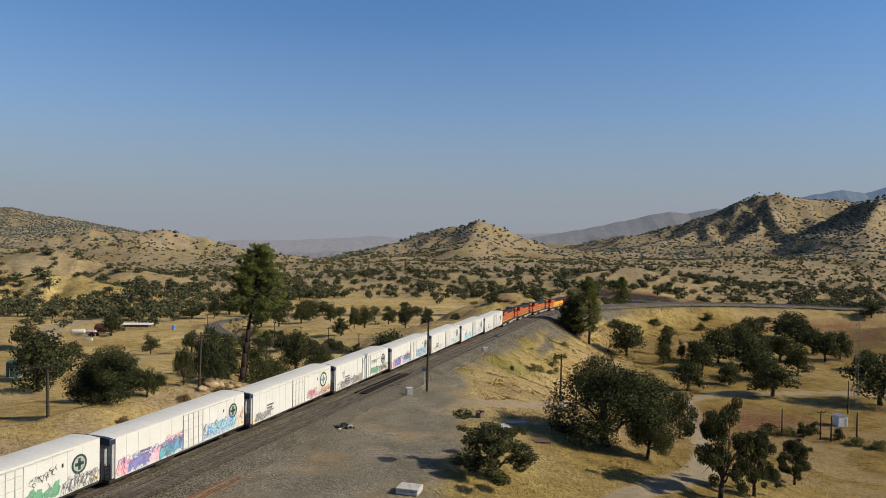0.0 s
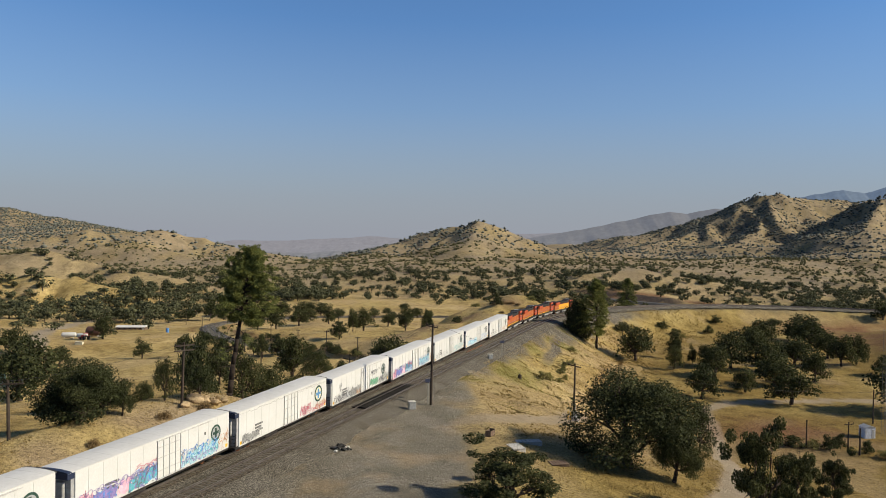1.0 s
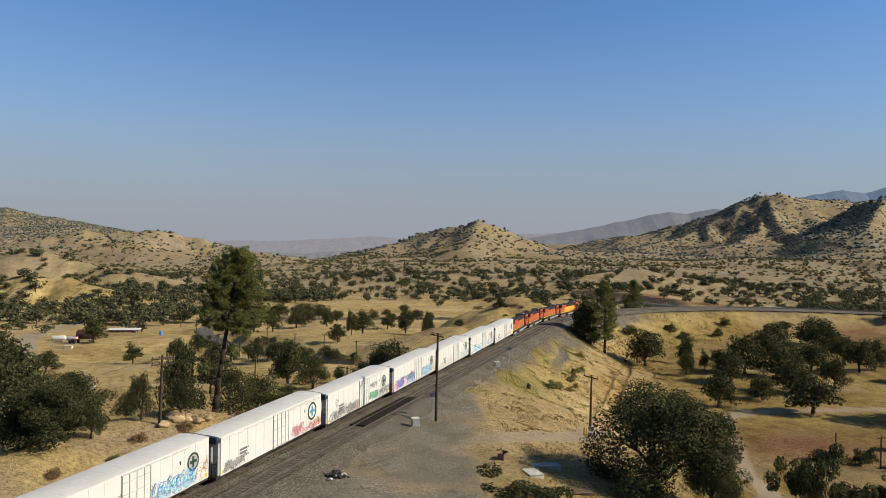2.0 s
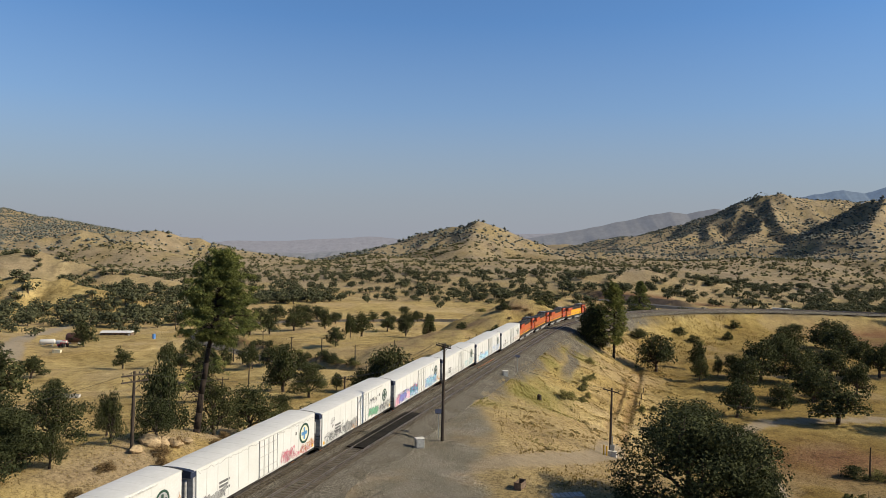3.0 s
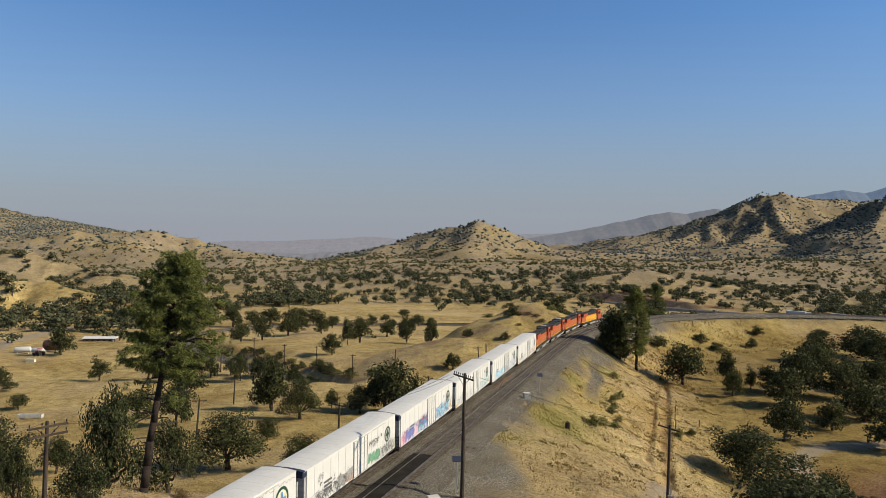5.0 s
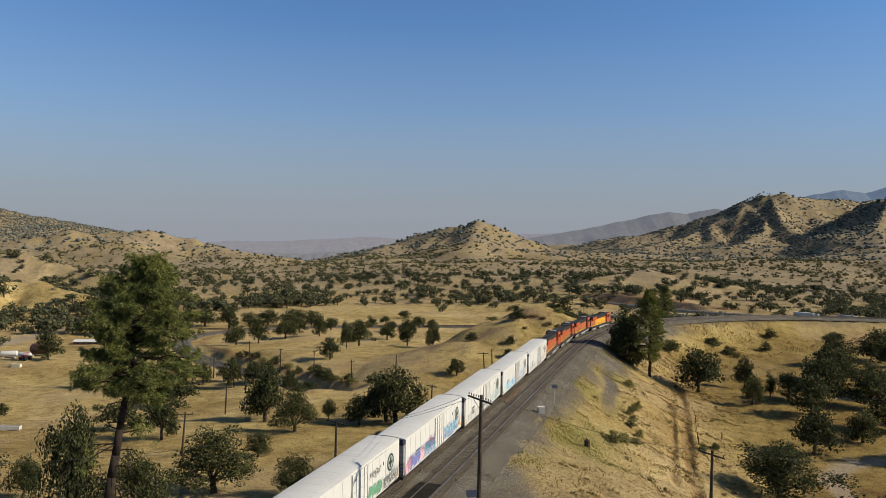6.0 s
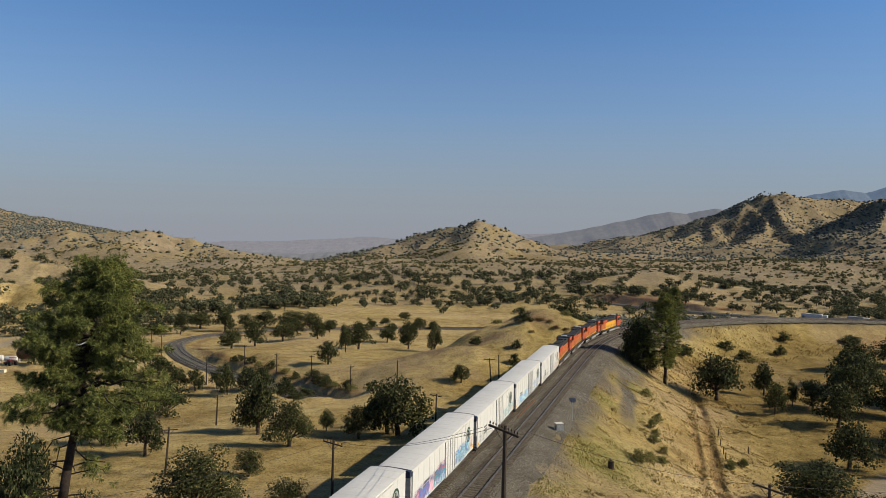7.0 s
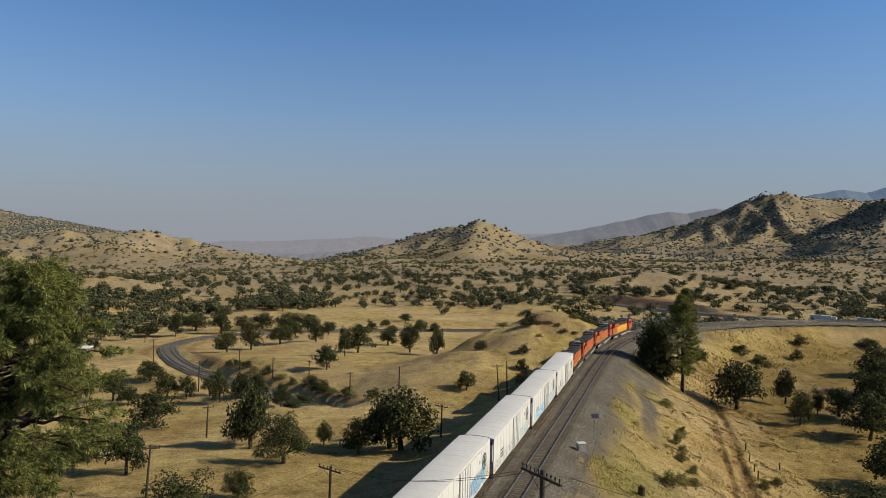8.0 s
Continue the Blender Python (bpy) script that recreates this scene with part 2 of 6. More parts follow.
def to_track(x, y):
    """Arc length and signed distance to the right of the line."""
    x, y = np.asarray(x, float), np.asarray(y, float)
    s, d = np.zeros(x.shape), np.zeros(x.shape)
    fx, fy, fs, fd = x.ravel(), y.ravel(), s.ravel(), d.ravel()
    for a in range(0, len(fx), 20000):
        sl = slice(a, a + 20000)
        px, py = fx[sl, None], fy[sl, None]
        i = np.argmin((px - LINE[None, ::4, 0]) ** 2 + (py - LINE[None, ::4, 1]) ** 2, axis=1) * 4
        cx, cy, th = LINE[i, 0], LINE[i, 1], LINE[i, 2]
        ex, ey = fx[sl] - cx, fy[sl] - cy
        fs[sl] = LINE_S[i] + ex * np.sin(th) + ey * np.cos(th)
        fd[sl] = ex * np.cos(th) - ey * np.sin(th)
    return fs.reshape(x.shape), fd.reshape(x.shape)


# the lower double track: out of its cutting, round a wide bend and away across the valley
LOOP_WAY = ((-34, 244), (-40, 250), (-50, 263), (-68, 284), (-84, 302), (-95, 315), (-105, 328), (-115, 345), (-123, 365), (-126, 385), (-124, 402), (-116, 417), (-104, 430), (-88, 440), (-57, 452), (-9, 463), (60, 467), (150, 467), (245, 466), (260, 466))


def loop_line(steps=10):
    """The centre line, smooth through its way points."""
    w, out = np.array(LOOP_WAY, float), []
    for a, b, c, d in zip(w, w[1:], w[2:], w[3:]):
        for k in range(steps):
            t = k / steps
            out.append(0.5 * (2 * b + (c - a) * t + (2 * a - 5 * b + 4 * c - d) * t * t + (3 * b - a - 3 * c + d) * t ** 3))
    return np.array(out)


LOOP = loop_line()


def loop_distance(x, y):
    x, y = np.asarray(x, float), np.asarray(y, float)
    out = np.full(x.size, 1e9)
    fx, fy = x.ravel(), y.ravel()
    for px, py in LOOP:
        out = np.minimum(out, (fx - px) ** 2 + (fy - py) ** 2)
    return np.sqrt(out).reshape(x.shape)


# ---- the land ----
def smooth(a, b, v):
    t = np.clip((v - a) / (b - a), 0, 1)
    return t * t * (3 - 2 * t)


GRID = np.random.RandomState(7).rand(256, 256)


def vnoise(x, y):
    xi, yi = np.floor(x).astype(int), np.floor(y).astype(int)
    u, v = x - xi, y - yi
    u, v = u * u * (3 - 2 * u), v * v * (3 - 2 * v)
    g = lambda a, b: GRID[(xi + a) % 256, (yi + b) % 256]
    return (g(0, 0) * (1 - u) + g(1, 0) * u) * (1 - v) + (g(0, 1) * (1 - u) + g(1, 1) * u) * v - 0.5


def fbm(x, y, size, octaves=4):
    out, amp = 0, 1.0
    for o in range(octaves):
        out = out + amp * vnoise(x / size + 17.3 * o, y / size + 5.1 * o)
        size, amp = size / 2.03, amp * 0.5
    return out


def hump(x, y, cx, cy, h, rx, ry, turn=0.0, power=1.0):
    c, s = math.cos(radians(turn)), math.sin(radians(turn))
    u, v = ((x - cx) * c + (y - cy) * s) / rx, (-(x - cx) * s + (y - cy) * c) / ry
    return h * np.exp(-(u * u + v * v) ** power)


def way_distance(way, x, y):
    """Distance to a line of straight legs."""
    out = np.full(np.shape(x), 1e9)
    for (ax, ay), (bx, by) in zip(way, way[1:]):
        dx, dy = bx - ax, by - ay
        t = np.clip(((x - ax) * dx + (y - ay) * dy) / (dx * dx + dy * dy), 0, 1)
        out = np.minimum(out, np.hypot(x - ax - t * dx, y - ay - t * dy))
    return out


def ridge(x, y, p, q, width, power=1.3):
    """A ridge whose crest runs from p to q; spurs and gullies run down its sides."""
    dx, dy = q[0] - p[0], q[1] - p[1]
    t = np.clip(((x - p[0]) * dx + (y - p[1]) * dy) / (dx * dx + dy * dy), 0, 1)
    nx, ny = p[0] + t * dx, p[1] + t * dy
    r = np.hypot(x - nx, y - ny)
    u, v = nx + 0.3 * (x - nx), ny + 0.3 * (y - ny)
    spur = 1 + 1.5 * fbm(u, v, width * 0.42, 4)
    return p[2] + (q[2] - p[2]) * t, np.exp(-(r / (width * np.clip(spur, 0.4, 1.9))) ** power)


# crests of the hills, each a chain of (x, y, height, width of the slope)
WEST_MOUNTAIN = ((-1565, 2116, 118, 420), (-1339, 2150, 82, 380), (-1150, 2140, 24, 330), (-981, 2118, -26, 380))
WEST_HILL = ((-685, 1202, 14, 190), (-631, 1231, 24, 170), (-580, 1267, 13, 150), (-533, 1300, 27, 160), (-463, 1327, 14, 120), (-395, 1350, -12, 90), (-323, 1378, -50, 80))
NEAR_KNOLL = ((-450, 700, -3, 75), (-382, 684, 1, 70), (-262, 665, -19, 70))
LOW_KNOLL = ((-330, 501, -7, 40), (-265, 509, -11, 38), (-215, 498, -19, 38))
CONE_HILL = ((-286, 1509, -24, 170), (-135, 1480, 2, 130), (-79, 1484, 29, 150), (-12, 1456, 41, 120), (40, 1435, 56, 120), (75, 1434, 44, 140), (203, 1420, 2, 140))
CONE_SPUR = ((40, 1435, 50, 110), (10, 1200, 6, 110))
CONE_FOOT = ((-135, 1480, 0, 150), (-160, 1200, -12, 150))
CONE_TAIL = ((203, 1420, 2, 200), (420, 1400, -4, 200))
PEAK = ((438, 2300, -24, 200), (522, 2290, 4, 220), (639, 2250, 62, 220), (740, 2220, 94, 180), (826, 2180, 139, 150), (874, 2160, 163, 150), (930, 2150, 162, 190), (1010, 2200, 154, 230), (1173, 2260, 155, 260), (1365, 2300, 165, 260))
SHADED_SPUR = ((821, 2130, 122, 75), (816, 2000, 83, 80), (771, 1900, 60, 100), (689, 1790, 25, 110), (606, 1680, -6, 110))
LIT_SPUR = ((895, 2140, 152, 70), (849, 2010, 102, 90), (822, 1880, 59, 120), (832, 1760, 25, 150), (842, 1620, -4, 150))
EAST_RIDGE = ((1143, 1690, 195, 200), (958, 1690, 131, 150), (930, 1730, 119, 110), (903, 1770, 85, 90), (890, 1820, 60, 90))
EAST_FOOT = ((958, 1690, 126, 150), (821, 1500, 60, 190), (723, 1300, 12, 190))
LONG_SPUR = ((735, 2210, 84, 90), (643, 2050, 43, 110), (517, 1900, 16, 130), (417, 1780, -2, 130))
FOOTHILL = ((171, 1150, -16, 130), (245, 1180, -9, 130), (315, 1150, -12, 130))
EAST_FOOTHILL = ((325, 1050, -10, 120), (422, 1100, -3, 130), (490, 1040, -3, 150), (550, 1000, 4, 150))
MID_FOOTHILL = ((55, 1080, -19, 110), (128, 1150, -13, 110), (171, 1150, -16, 110))
VALLEY_KNOLL = ((-187, 1000, -26, 100), (-134, 1050, -23, 100), (-68, 1000, -22, 100))
ROAD_KNOLL = ((119, 720, -15, 45), (147, 730, -11, 60), (181, 740, -8, 55), (213, 730, -14, 50), (254, 720, -19, 50))
CRESTS = [(p[:3], q[:3], p[3]) for crest in (WEST_MOUNTAIN, WEST_HILL, NEAR_KNOLL, LOW_KNOLL, CONE_HILL, CONE_SPUR, CONE_FOOT, CONE_TAIL, PEAK, SHADED_SPUR, LIT_SPUR, EAST_RIDGE, EAST_FOOT, LONG_SPUR, FOOTHILL, EAST_FOOTHILL, MID_FOOTHILL, VALLEY_KNOLL, ROAD_KNOLL) for p, q in zip(crest, crest[1:])]


def open_land(x, y):
    """Height of the natural ground and the railway's earthworks."""
    x, y = np.broadcast_arrays(np.atleast_1d(np.asarray(x, float)), np.atleast_1d(np.asarray(y, float)))
    s, d = to_track(x, y)
    zr = rail_z(np.clip(s, S0, S1))
    # valley to the left of the line
    left = -4.2 - 7.0 * smooth(95, 175, y - 0.15 * x) - 7.2 * smooth(170, 265, y - 0.3 * x) - 6 * smooth(290, 400, y) - 2 * smooth(-60, -160, x)
    left = left + 7.5 * np.exp(-((d + 15) / 11) ** 2) * (1 - smooth(-8, 24, s)) * smooth(-140, -60, s + 0 * d)
    left = left + hump(x, y, 22, 301, 17.5, 33, 27, 30) + hump(x, y, -12, 262, 6, 34, 26, 20)
    left = left - 4.2 * smooth(9, 5, way_distance(LOOP_WAY[1:8], x, y)) * smooth(345, 315, y)
    left = left + 1.2 * np.exp(-(way_distance(((-88, 318), (-70, 298), (-48, 276), (-36, 262)), x, y) / 9) ** 2)    # bank beside the cutting
    left = left + 3.2 * fbm(x, y, 11, 4) * np.exp(-((x - 18) ** 2 + (y - 292) ** 2) / 30 ** 2) - 1.4 * np.abs(fbm(x, y, 16, 3)) * np.exp(-((x - 5) ** 2 + (y - 280) ** 2) / 48 ** 2)
    # bowl inside the curve
    right = -14.6 + 5.0 * smooth(130, 60, y) + 0 * x
    right = right + 13 * smooth(112, 175, x - 0.12 * (y - 200)) * smooth(335, 250, y)
    wl = 4.3 + 0 * s
    wr = 8.3 + 17 * smooth(45, -15, s)
    ml = 0.5 + 0.28 * smooth(10, 45, s)
    mr = 0.19 + 0.27 * smooth(15, 80, s) + 0.15 * smooth(110, 150, s)
    bed = zr - 0.75
    sideL = bed - np.maximum(-d - wl, 0) * ml
    sideR = bed - np.maximum(d - wr, 0) * mr
    cutL = bed + np.maximum(-d - wl - 1.0, 0) * 0.55
    k = 1.5
    zl = np.minimum(np.log(np.exp(np.clip(sideL / k, -60, 60)) + np.exp(left / k)) * k, np.maximum(cutL, bed - 40))
    k = 2.0
    zrr = np.log(np.exp(np.clip(sideR / k, -60, 60)) + np.exp(right / k)) * k
    near = np.where(d < 0, np.where(d > -wl, bed, zl), np.where(d < wr, bed, np.minimum(zrr, bed + 0.25 * (d - wr))))
    near = near + 1.8 * fbm(x, y, 24, 3) * smooth(-20, -32, d) * smooth(190, 230, y)
    near = near + 0.4 * fbm(x, y, 4.5, 3) * smooth(3, 8, np.maximum(-d - wl, d - wr + 1)) * smooth(330, 230, y)
    slope = smooth(2, 6, d - wr) * smooth(46, 30, d - wr) * smooth(10, 40, s)
    near = near + slope * (0.55 * fbm(x, y, 3.2, 4) - 1.1 * np.abs(fbm(0.35 * s, d * 0.12, 1.6, 3)))    # rills down the fill
    near = near + 0.5 * fbm(x, y, 14, 4) * smooth(2, 9, np.maximum(-d - wl, d - wr + 1))
    # the wide valley and the hills
    far = -27 + (13 * smooth(560, 1100, y) + 4 * smooth(1000, 1700, y)) * smooth(-260, 60, x) - np.clip(0.075 * (y - 1150), 0, 90) * smooth(520, 100, x) + 10 * fbm(x, y, 230, 4) * smooth(380, 700, y) + 7 * np.abs(fbm(x, y, 110, 4)) * smooth(500, 760, y) + 2 * fbm(x, y, 60, 3)
    total = np.exp(far / 4)
    for p, q, w in CRESTS:
        reach = 4.5 * w
        pick = (x > min(p[0], q[0]) - reach) & (x < max(p[0], q[0]) + reach) & (y > min(p[1], q[1]) - reach) & (y < max(p[1], q[1]) + reach)
        if pick.any():
            top, fall = ridge(x[pick], y[pick], p, q, w)
            low = far[pick] - 20
            total[pick] += np.exp(np.clip((low + (top - low) * fall) / 4, -60, 60))
    hills = np.log(total) * 4
    rise = smooth(6, 40, hills - far)
    far = hills + rise * (5 * fbm(x + 0.3 * y, y, 150, 5) - 9 * np.abs(fbm(x, y, 95, 4)) + 4 * fbm(x, y, 42, 3) + 1)
    u = (0.82 * (x - 171) + y - 572) / 1.293
    far = far + 5.0 * smooth(7, 13, u) * smooth(110, 20, u) * smooth(92, 118, x) * smooth(190, 165, x)    # road cut
    w = smooth(385, 470, y + np.maximum(-x - 150, 0) * 0.5)
    w = np.maximum(w, smooth(190, 330, np.abs(x) - 0.1 * y))
    return near * (1 - w) + far * w


LOOP_GRADE = open_land(LOOP[:, 0], LOOP[:, 1])
LOOP_GRADE = np.convolve(np.pad(LOOP_GRADE, 14, mode="edge"), np.ones(29) / 29, mode="valid")


def land(x, y):
    """The ground with the lower track's cutting and fill."""
    z = open_land(x, y)
    x, y = np.broadcast_arrays(np.asarray(x, float), np.asarray(y, float))
    z = np.array(z, float)
    pick = (x > -165) & (x < 275) & (y > 240) & (y < 500)
    px, py = x[pick], y[pick]
    if px.size:
        best, grade, right = np.full(px.shape, 1e9), np.zeros(px.shape), np.zeros(px.shape)
        for (qx, qy), (tx, ty), q in zip(LOOP, np.gradient(LOOP, axis=0), LOOP_GRADE):
            r = (px - qx) ** 2 + (py - qy) ** 2
            near = r < best
            best, grade = np.where(near, r, best), np.where(near, q, grade)
            right = np.where(near, (px - qx) * ty - (py - qy) * tx > 0, right)
        off = np.maximum(np.sqrt(best) - 5.2 - 1.6 * fbm(px, py, 7, 4), 0)
        bank = np.minimum(1.6 * off, 2.1 + 1.6 * fbm(px, py, 9, 4) + 0.1 * off + 0.012 * off * off)
        z[pick] = np.clip(z[pick], grade - 0.5 * off, grade + np.where((right > 0) & (py < 372), bank, 0.5 * off))
    return z


def ground_z(x, y):
    return float(land(np.array([x]), np.array([y]))[0])


TRAIL = ((8, 60), (19, 77), (24, 83), (30, 91), (36, 105), (40, 117), (44, 132), (50, 152), (54, 172), (62, 181), (74, 184), (90, 187), (112, 182), (150, 170))
BANK_PATH = ((-6, 98), (5.5, 106.4), (11.6, 114.2), (17, 121), (20, 134))
YARD_ROAD = ((-150, 262), (-165, 290), (-180, 319), (-199, 365), (-206, 395), (-200, 420))
GULLY = ((22, 138), (25.5, 150), (28.2, 160.4), (30.4, 168.3), (33.4, 178.6), (36.9, 190.4), (40.6, 202.8), (45.4, 219.6), (49.1, 233.7))
RUT = ((22.5, 150), (25.9, 161.6), (30, 174.8), (33.5, 187), (36.6, 198.3), (46.8, 230.2))


def build_ground():
    cx, cy = 0.0, -25.0
    a = np.concatenate([np.arange(-180, -42, 3.0), np.arange(-42, 5, 0.25), np.arange(5, 13, 0.08), np.arange(13, 42, 0.25), np.arange(42, 180, 3.0)])
    r = 8 * np.exp(np.arange(0, 641) * 0.010)
    A, R = np.meshgrid(np.radians(a), r)
    x, y = cx + R * np.sin(A), cy + R * np.cos(A)
    z = land(x, y) - 0.75 * smooth(1.3, 0.3, np.minimum(way_distance(GULLY, x, y), way_distance(RUT, x, y) + 0.35) + 0.5 * fbm(x, y, 3, 3)) * np.clip(0.8 + 1.6 * fbm(x, y, 12, 2), 0.15, 1.2)
    s, d = to_track(x, y)
    near_w = smooth(600, 300, np.hypot(x, y))
    n1, n2 = fbm(x, y, 9, 4), fbm(x, y, 30, 4)
    wr = 8.3 + 15 * smooth(35, -25, s) - 1.5 * smooth(150, 220, s)
    gravel = smooth(-6.5, -4.8, d + n1) * smooth(wr + 3.5, wr + 0.5, d + 5 * n1) * near_w
    cone = smooth(112, 128, s + 10 * n1) * smooth(245, 215, s) * smooth(wr + 9, wr + 6.5, d + 4 * n1) * smooth(0, 3, d)
    tongue = smooth(76, 90, s + 8 * n1) * smooth(150, 130, s) * smooth(-0.6, 0.4, d - 11.7 - 0.08 * (115 - s) + 1.5 * n1) * smooth(0.6, -0.4, d - 14.5 - 0.06 * (115 - s) + 1.5 * n1)
    gravel = np.maximum(gravel, np.maximum(cone, tongue) * near_w)
    dirt = smooth(0.05, 0.3, n2 + 0.2) * smooth(26, 8, np.abs(d - wr - 8)) * near_w * 0.45
    dirt = np.maximum(dirt, smooth(0.1, 0.35, n1 + n2) * 0.4)
    dirt = np.maximum(dirt, smooth(-16, -12, d) * smooth(-5, -6.5, d) * smooth(16, 4, s) * smooth(-0.35, 0.1, n1) * near_w)
    green = smooth(-0.2, 0.25, n1 + 0.12) * smooth(wr + 13, wr + 6, d) * smooth(wr + 1, wr + 3, d) * smooth(25, 50, s) * smooth(150, 120, s) * 0.8
    red = 0.45 * smooth(1.2, 0.4, np.minimum(way_distance(GULLY, x, y), way_distance(RUT, x, y) + 0.35) + 0.9 * n1) + 0.9 * np.exp(-((x - 64) / 15) ** 2 - ((y - 155) / 10) ** 2) * smooth(-0.5, 0.0, n1)
    red = np.maximum(red, 0.9 * smooth(85, 100, x) * smooth(225, 205, x) * np.exp(-((y - 622 + 0.15 * (x - 120)) / 14) ** 2))
    red = np.maximum(red, 0.8 * smooth(11, 7, loop_distance(x, y)) * smooth(6, 8, loop_distance(x, y)) * smooth(-20, -40, x))
    red = np.maximum(red, smooth(122, 150, x - 0.1 * (y - 250)) * smooth(200, 235, y) * smooth(352, 335, y) * np.clip(0.5 + 1.5 * n1, 0.1, 0.85))
    # grows with distance, and with it the haze in the grass colour
    hazed_upland = smooth(480, 900, y + 0.3 * np.abs(x)) * np.clip(0.8 + 0.6 * n2, 0, 1)
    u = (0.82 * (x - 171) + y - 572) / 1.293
    # where shade on the road cut's face is put into the ground colour
    cut_shade = smooth(4, 8, u + 4 * n1) * smooth(19, 14, u + 4 * n1) * smooth(98, 115, x) * smooth(186, 166, x)
    pale = smooth(-12, -45, d) * np.clip(0.7 + 0.8 * n2, 0, 1)
    pale = np.maximum(pale, 0.6 * smooth(-30, -20, d) * smooth(-5, -9, d) * smooth(20, 5, s))
    pale = np.maximum(pale, 1.0 * smooth(wr + 2, wr + 6, d) * smooth(wr + 32, wr + 20, d) * smooth(-5, 15, s) * smooth(210, 150, s) * np.clip(0.85 + 1.2 * n1, 0, 1))
    tawny = np.maximum(smooth(14, 30, d) * smooth(90, 150, s), smooth(30, 50, d)) * smooth(380, 300, y) * np.clip(0.8 + 0.9 * n2, 0, 1)
    trail = smooth(1.9, 1.1, way_distance(TRAIL, x, y) + 0.7 * n1)
    trail = np.maximum(trail, smooth(4.5, 3.2, way_distance(YARD_ROAD, x, y) + 1.2 * n1))
    dirt = np.maximum(dirt, trail)
    trail = np.maximum(trail, 0.75 * smooth(2.6, 1.2, way_distance(BANK_PATH, x, y) + 1.5 * n1))
    dirt = np.maximum(dirt, 0.9 * smooth(3.6, 1.6, way_distance(BANK_PATH, x, y) + 1.5 * n1))
    dirt = np.maximum(dirt, (0.12 + 0.9 * n1) * smooth(wr + 1, wr + 5, d) * smooth(wr + 34, wr + 18, d) * smooth(-20, 5, s) * smooth(200, 170, s))
    knoll = 1.1 * np.exp(-((x - 18 + 0.2 * (y - 291)) / 6) ** 2 - ((y - 291.5) / 2.6) ** 2) + smooth(-26, -32, d) * smooth(-75, -55, d) * smooth(245, 262, y) * smooth(310, 300, y) * np.clip(2.2 * fbm(x, y, 6, 4) + 0.1, 0, 0.8)
    dirt, red = np.maximum(dirt, knoll), np.maximum(red, 0.6 * knoll)
    rows, cols = x.shape
    idx = np.arange(rows * cols).reshape(rows, cols)
    q = np.stack([idx[:-1, :], idx[1:, :], np.roll(idx, -1, 1)[1:, :], np.roll(idx, -1, 1)[:-1, :]], -1).reshape(-1, 4)
    me = bpy.data.meshes.new("ground")
    me.vertices.add(rows * cols)
    me.vertices.foreach_set("co", np.stack([x, y, z], -1).ravel())
    me.loops.add(q.size)
    me.loops.foreach_set("vertex_index", q[:, ::-1].ravel().astype(np.int32))
    me.polygons.add(len(q))
    me.polygons.foreach_set("loop_start", (np.arange(len(q)) * 4).astype(np.int32))
    me.update(calc_edges=True)
    cinder = smooth(25, 70, s + 20 * n2) * smooth(0, 3, d)
    for nm, v in (("gravel", gravel), ("cinder", cinder), ("dirt", dirt), ("green", green), ("red", red), ("trail", trail), ("hazed_upland", hazed_upland), ("cut_shade", cut_shade), ("pale", pale), ("tawny", tawny)):
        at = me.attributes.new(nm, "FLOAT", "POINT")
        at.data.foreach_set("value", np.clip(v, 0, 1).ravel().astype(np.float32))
    me.materials.append(M_GROUND)
    me.shade_smooth()
    return tagged(new("ground", me), "dry golden grassland with gravel and bare earth", "ground", kind="structure")


build_ground()
# ---- trees ----
def raw_mesh(name, verts, faces_n, faces, mats, mat_index=None):
    """A mesh from arrays: corners per face, and the corners in a row."""
    me = bpy.data.meshes.new(name)
    me.vertices.add(len(verts))
    me.vertices.foreach_set("co", np.asarray(verts, np.float32).ravel())
    me.loops.add(len(faces))
    me.loops.foreach_set("vertex_index", np.asarray(faces, np.int32))
    me.polygons.add(len(faces_n))
    me.polygons.foreach_set("loop_start", np.concatenate([[0], np.cumsum(faces_n)[:-1]]).astype(np.int32))
    for m in mats:
        me.materials.append(m)
    if mat_index is not None:
        me.polygons.foreach_set("material_index", np.asarray(mat_index, np.int32))
    me.update(calc_edges=True)
    return me


def cards(rng, centre, out, size, droop=0.0, slim=1.0):
    """Small kite-shaped leaf sprays at the centres, facing roughly outwards."""
    n = len(centre)
    nrm = out + rng.normal(0, 0.75, (n, 3))
    nrm /= np.linalg.norm(nrm, axis=1)[:, None] + 1e-6
    a = np.cross(nrm, rng.normal(0, 1, (n, 3)))
    a[:, 2] -= droop
    a /= np.linalg.norm(a, axis=1)[:, None] + 1e-6
    b = np.cross(nrm, a)
    s = size * rng.uniform(0.6, 1.4, (n, 1))
    w = s * slim
    fold = nrm * s * rng.uniform(-0.25, 0.25, (n, 1))
    v = np.stack([centre - a * s * 0.5, centre + b * w * rng.uniform(0.25, 0.5, (n, 1)) + fold, centre + a * s * rng.uniform(0.4, 0.7, (n, 1)), centre - b * w * rng.uniform(0.25, 0.5, (n, 1)) + fold], 1)
    return v.reshape(-1, 3)


def leaf_mesh(name, verts, mat):
    n = len(verts) // 4
    return raw_mesh(name, verts, np.full(n, 4), np.arange(4 * n), [mat])


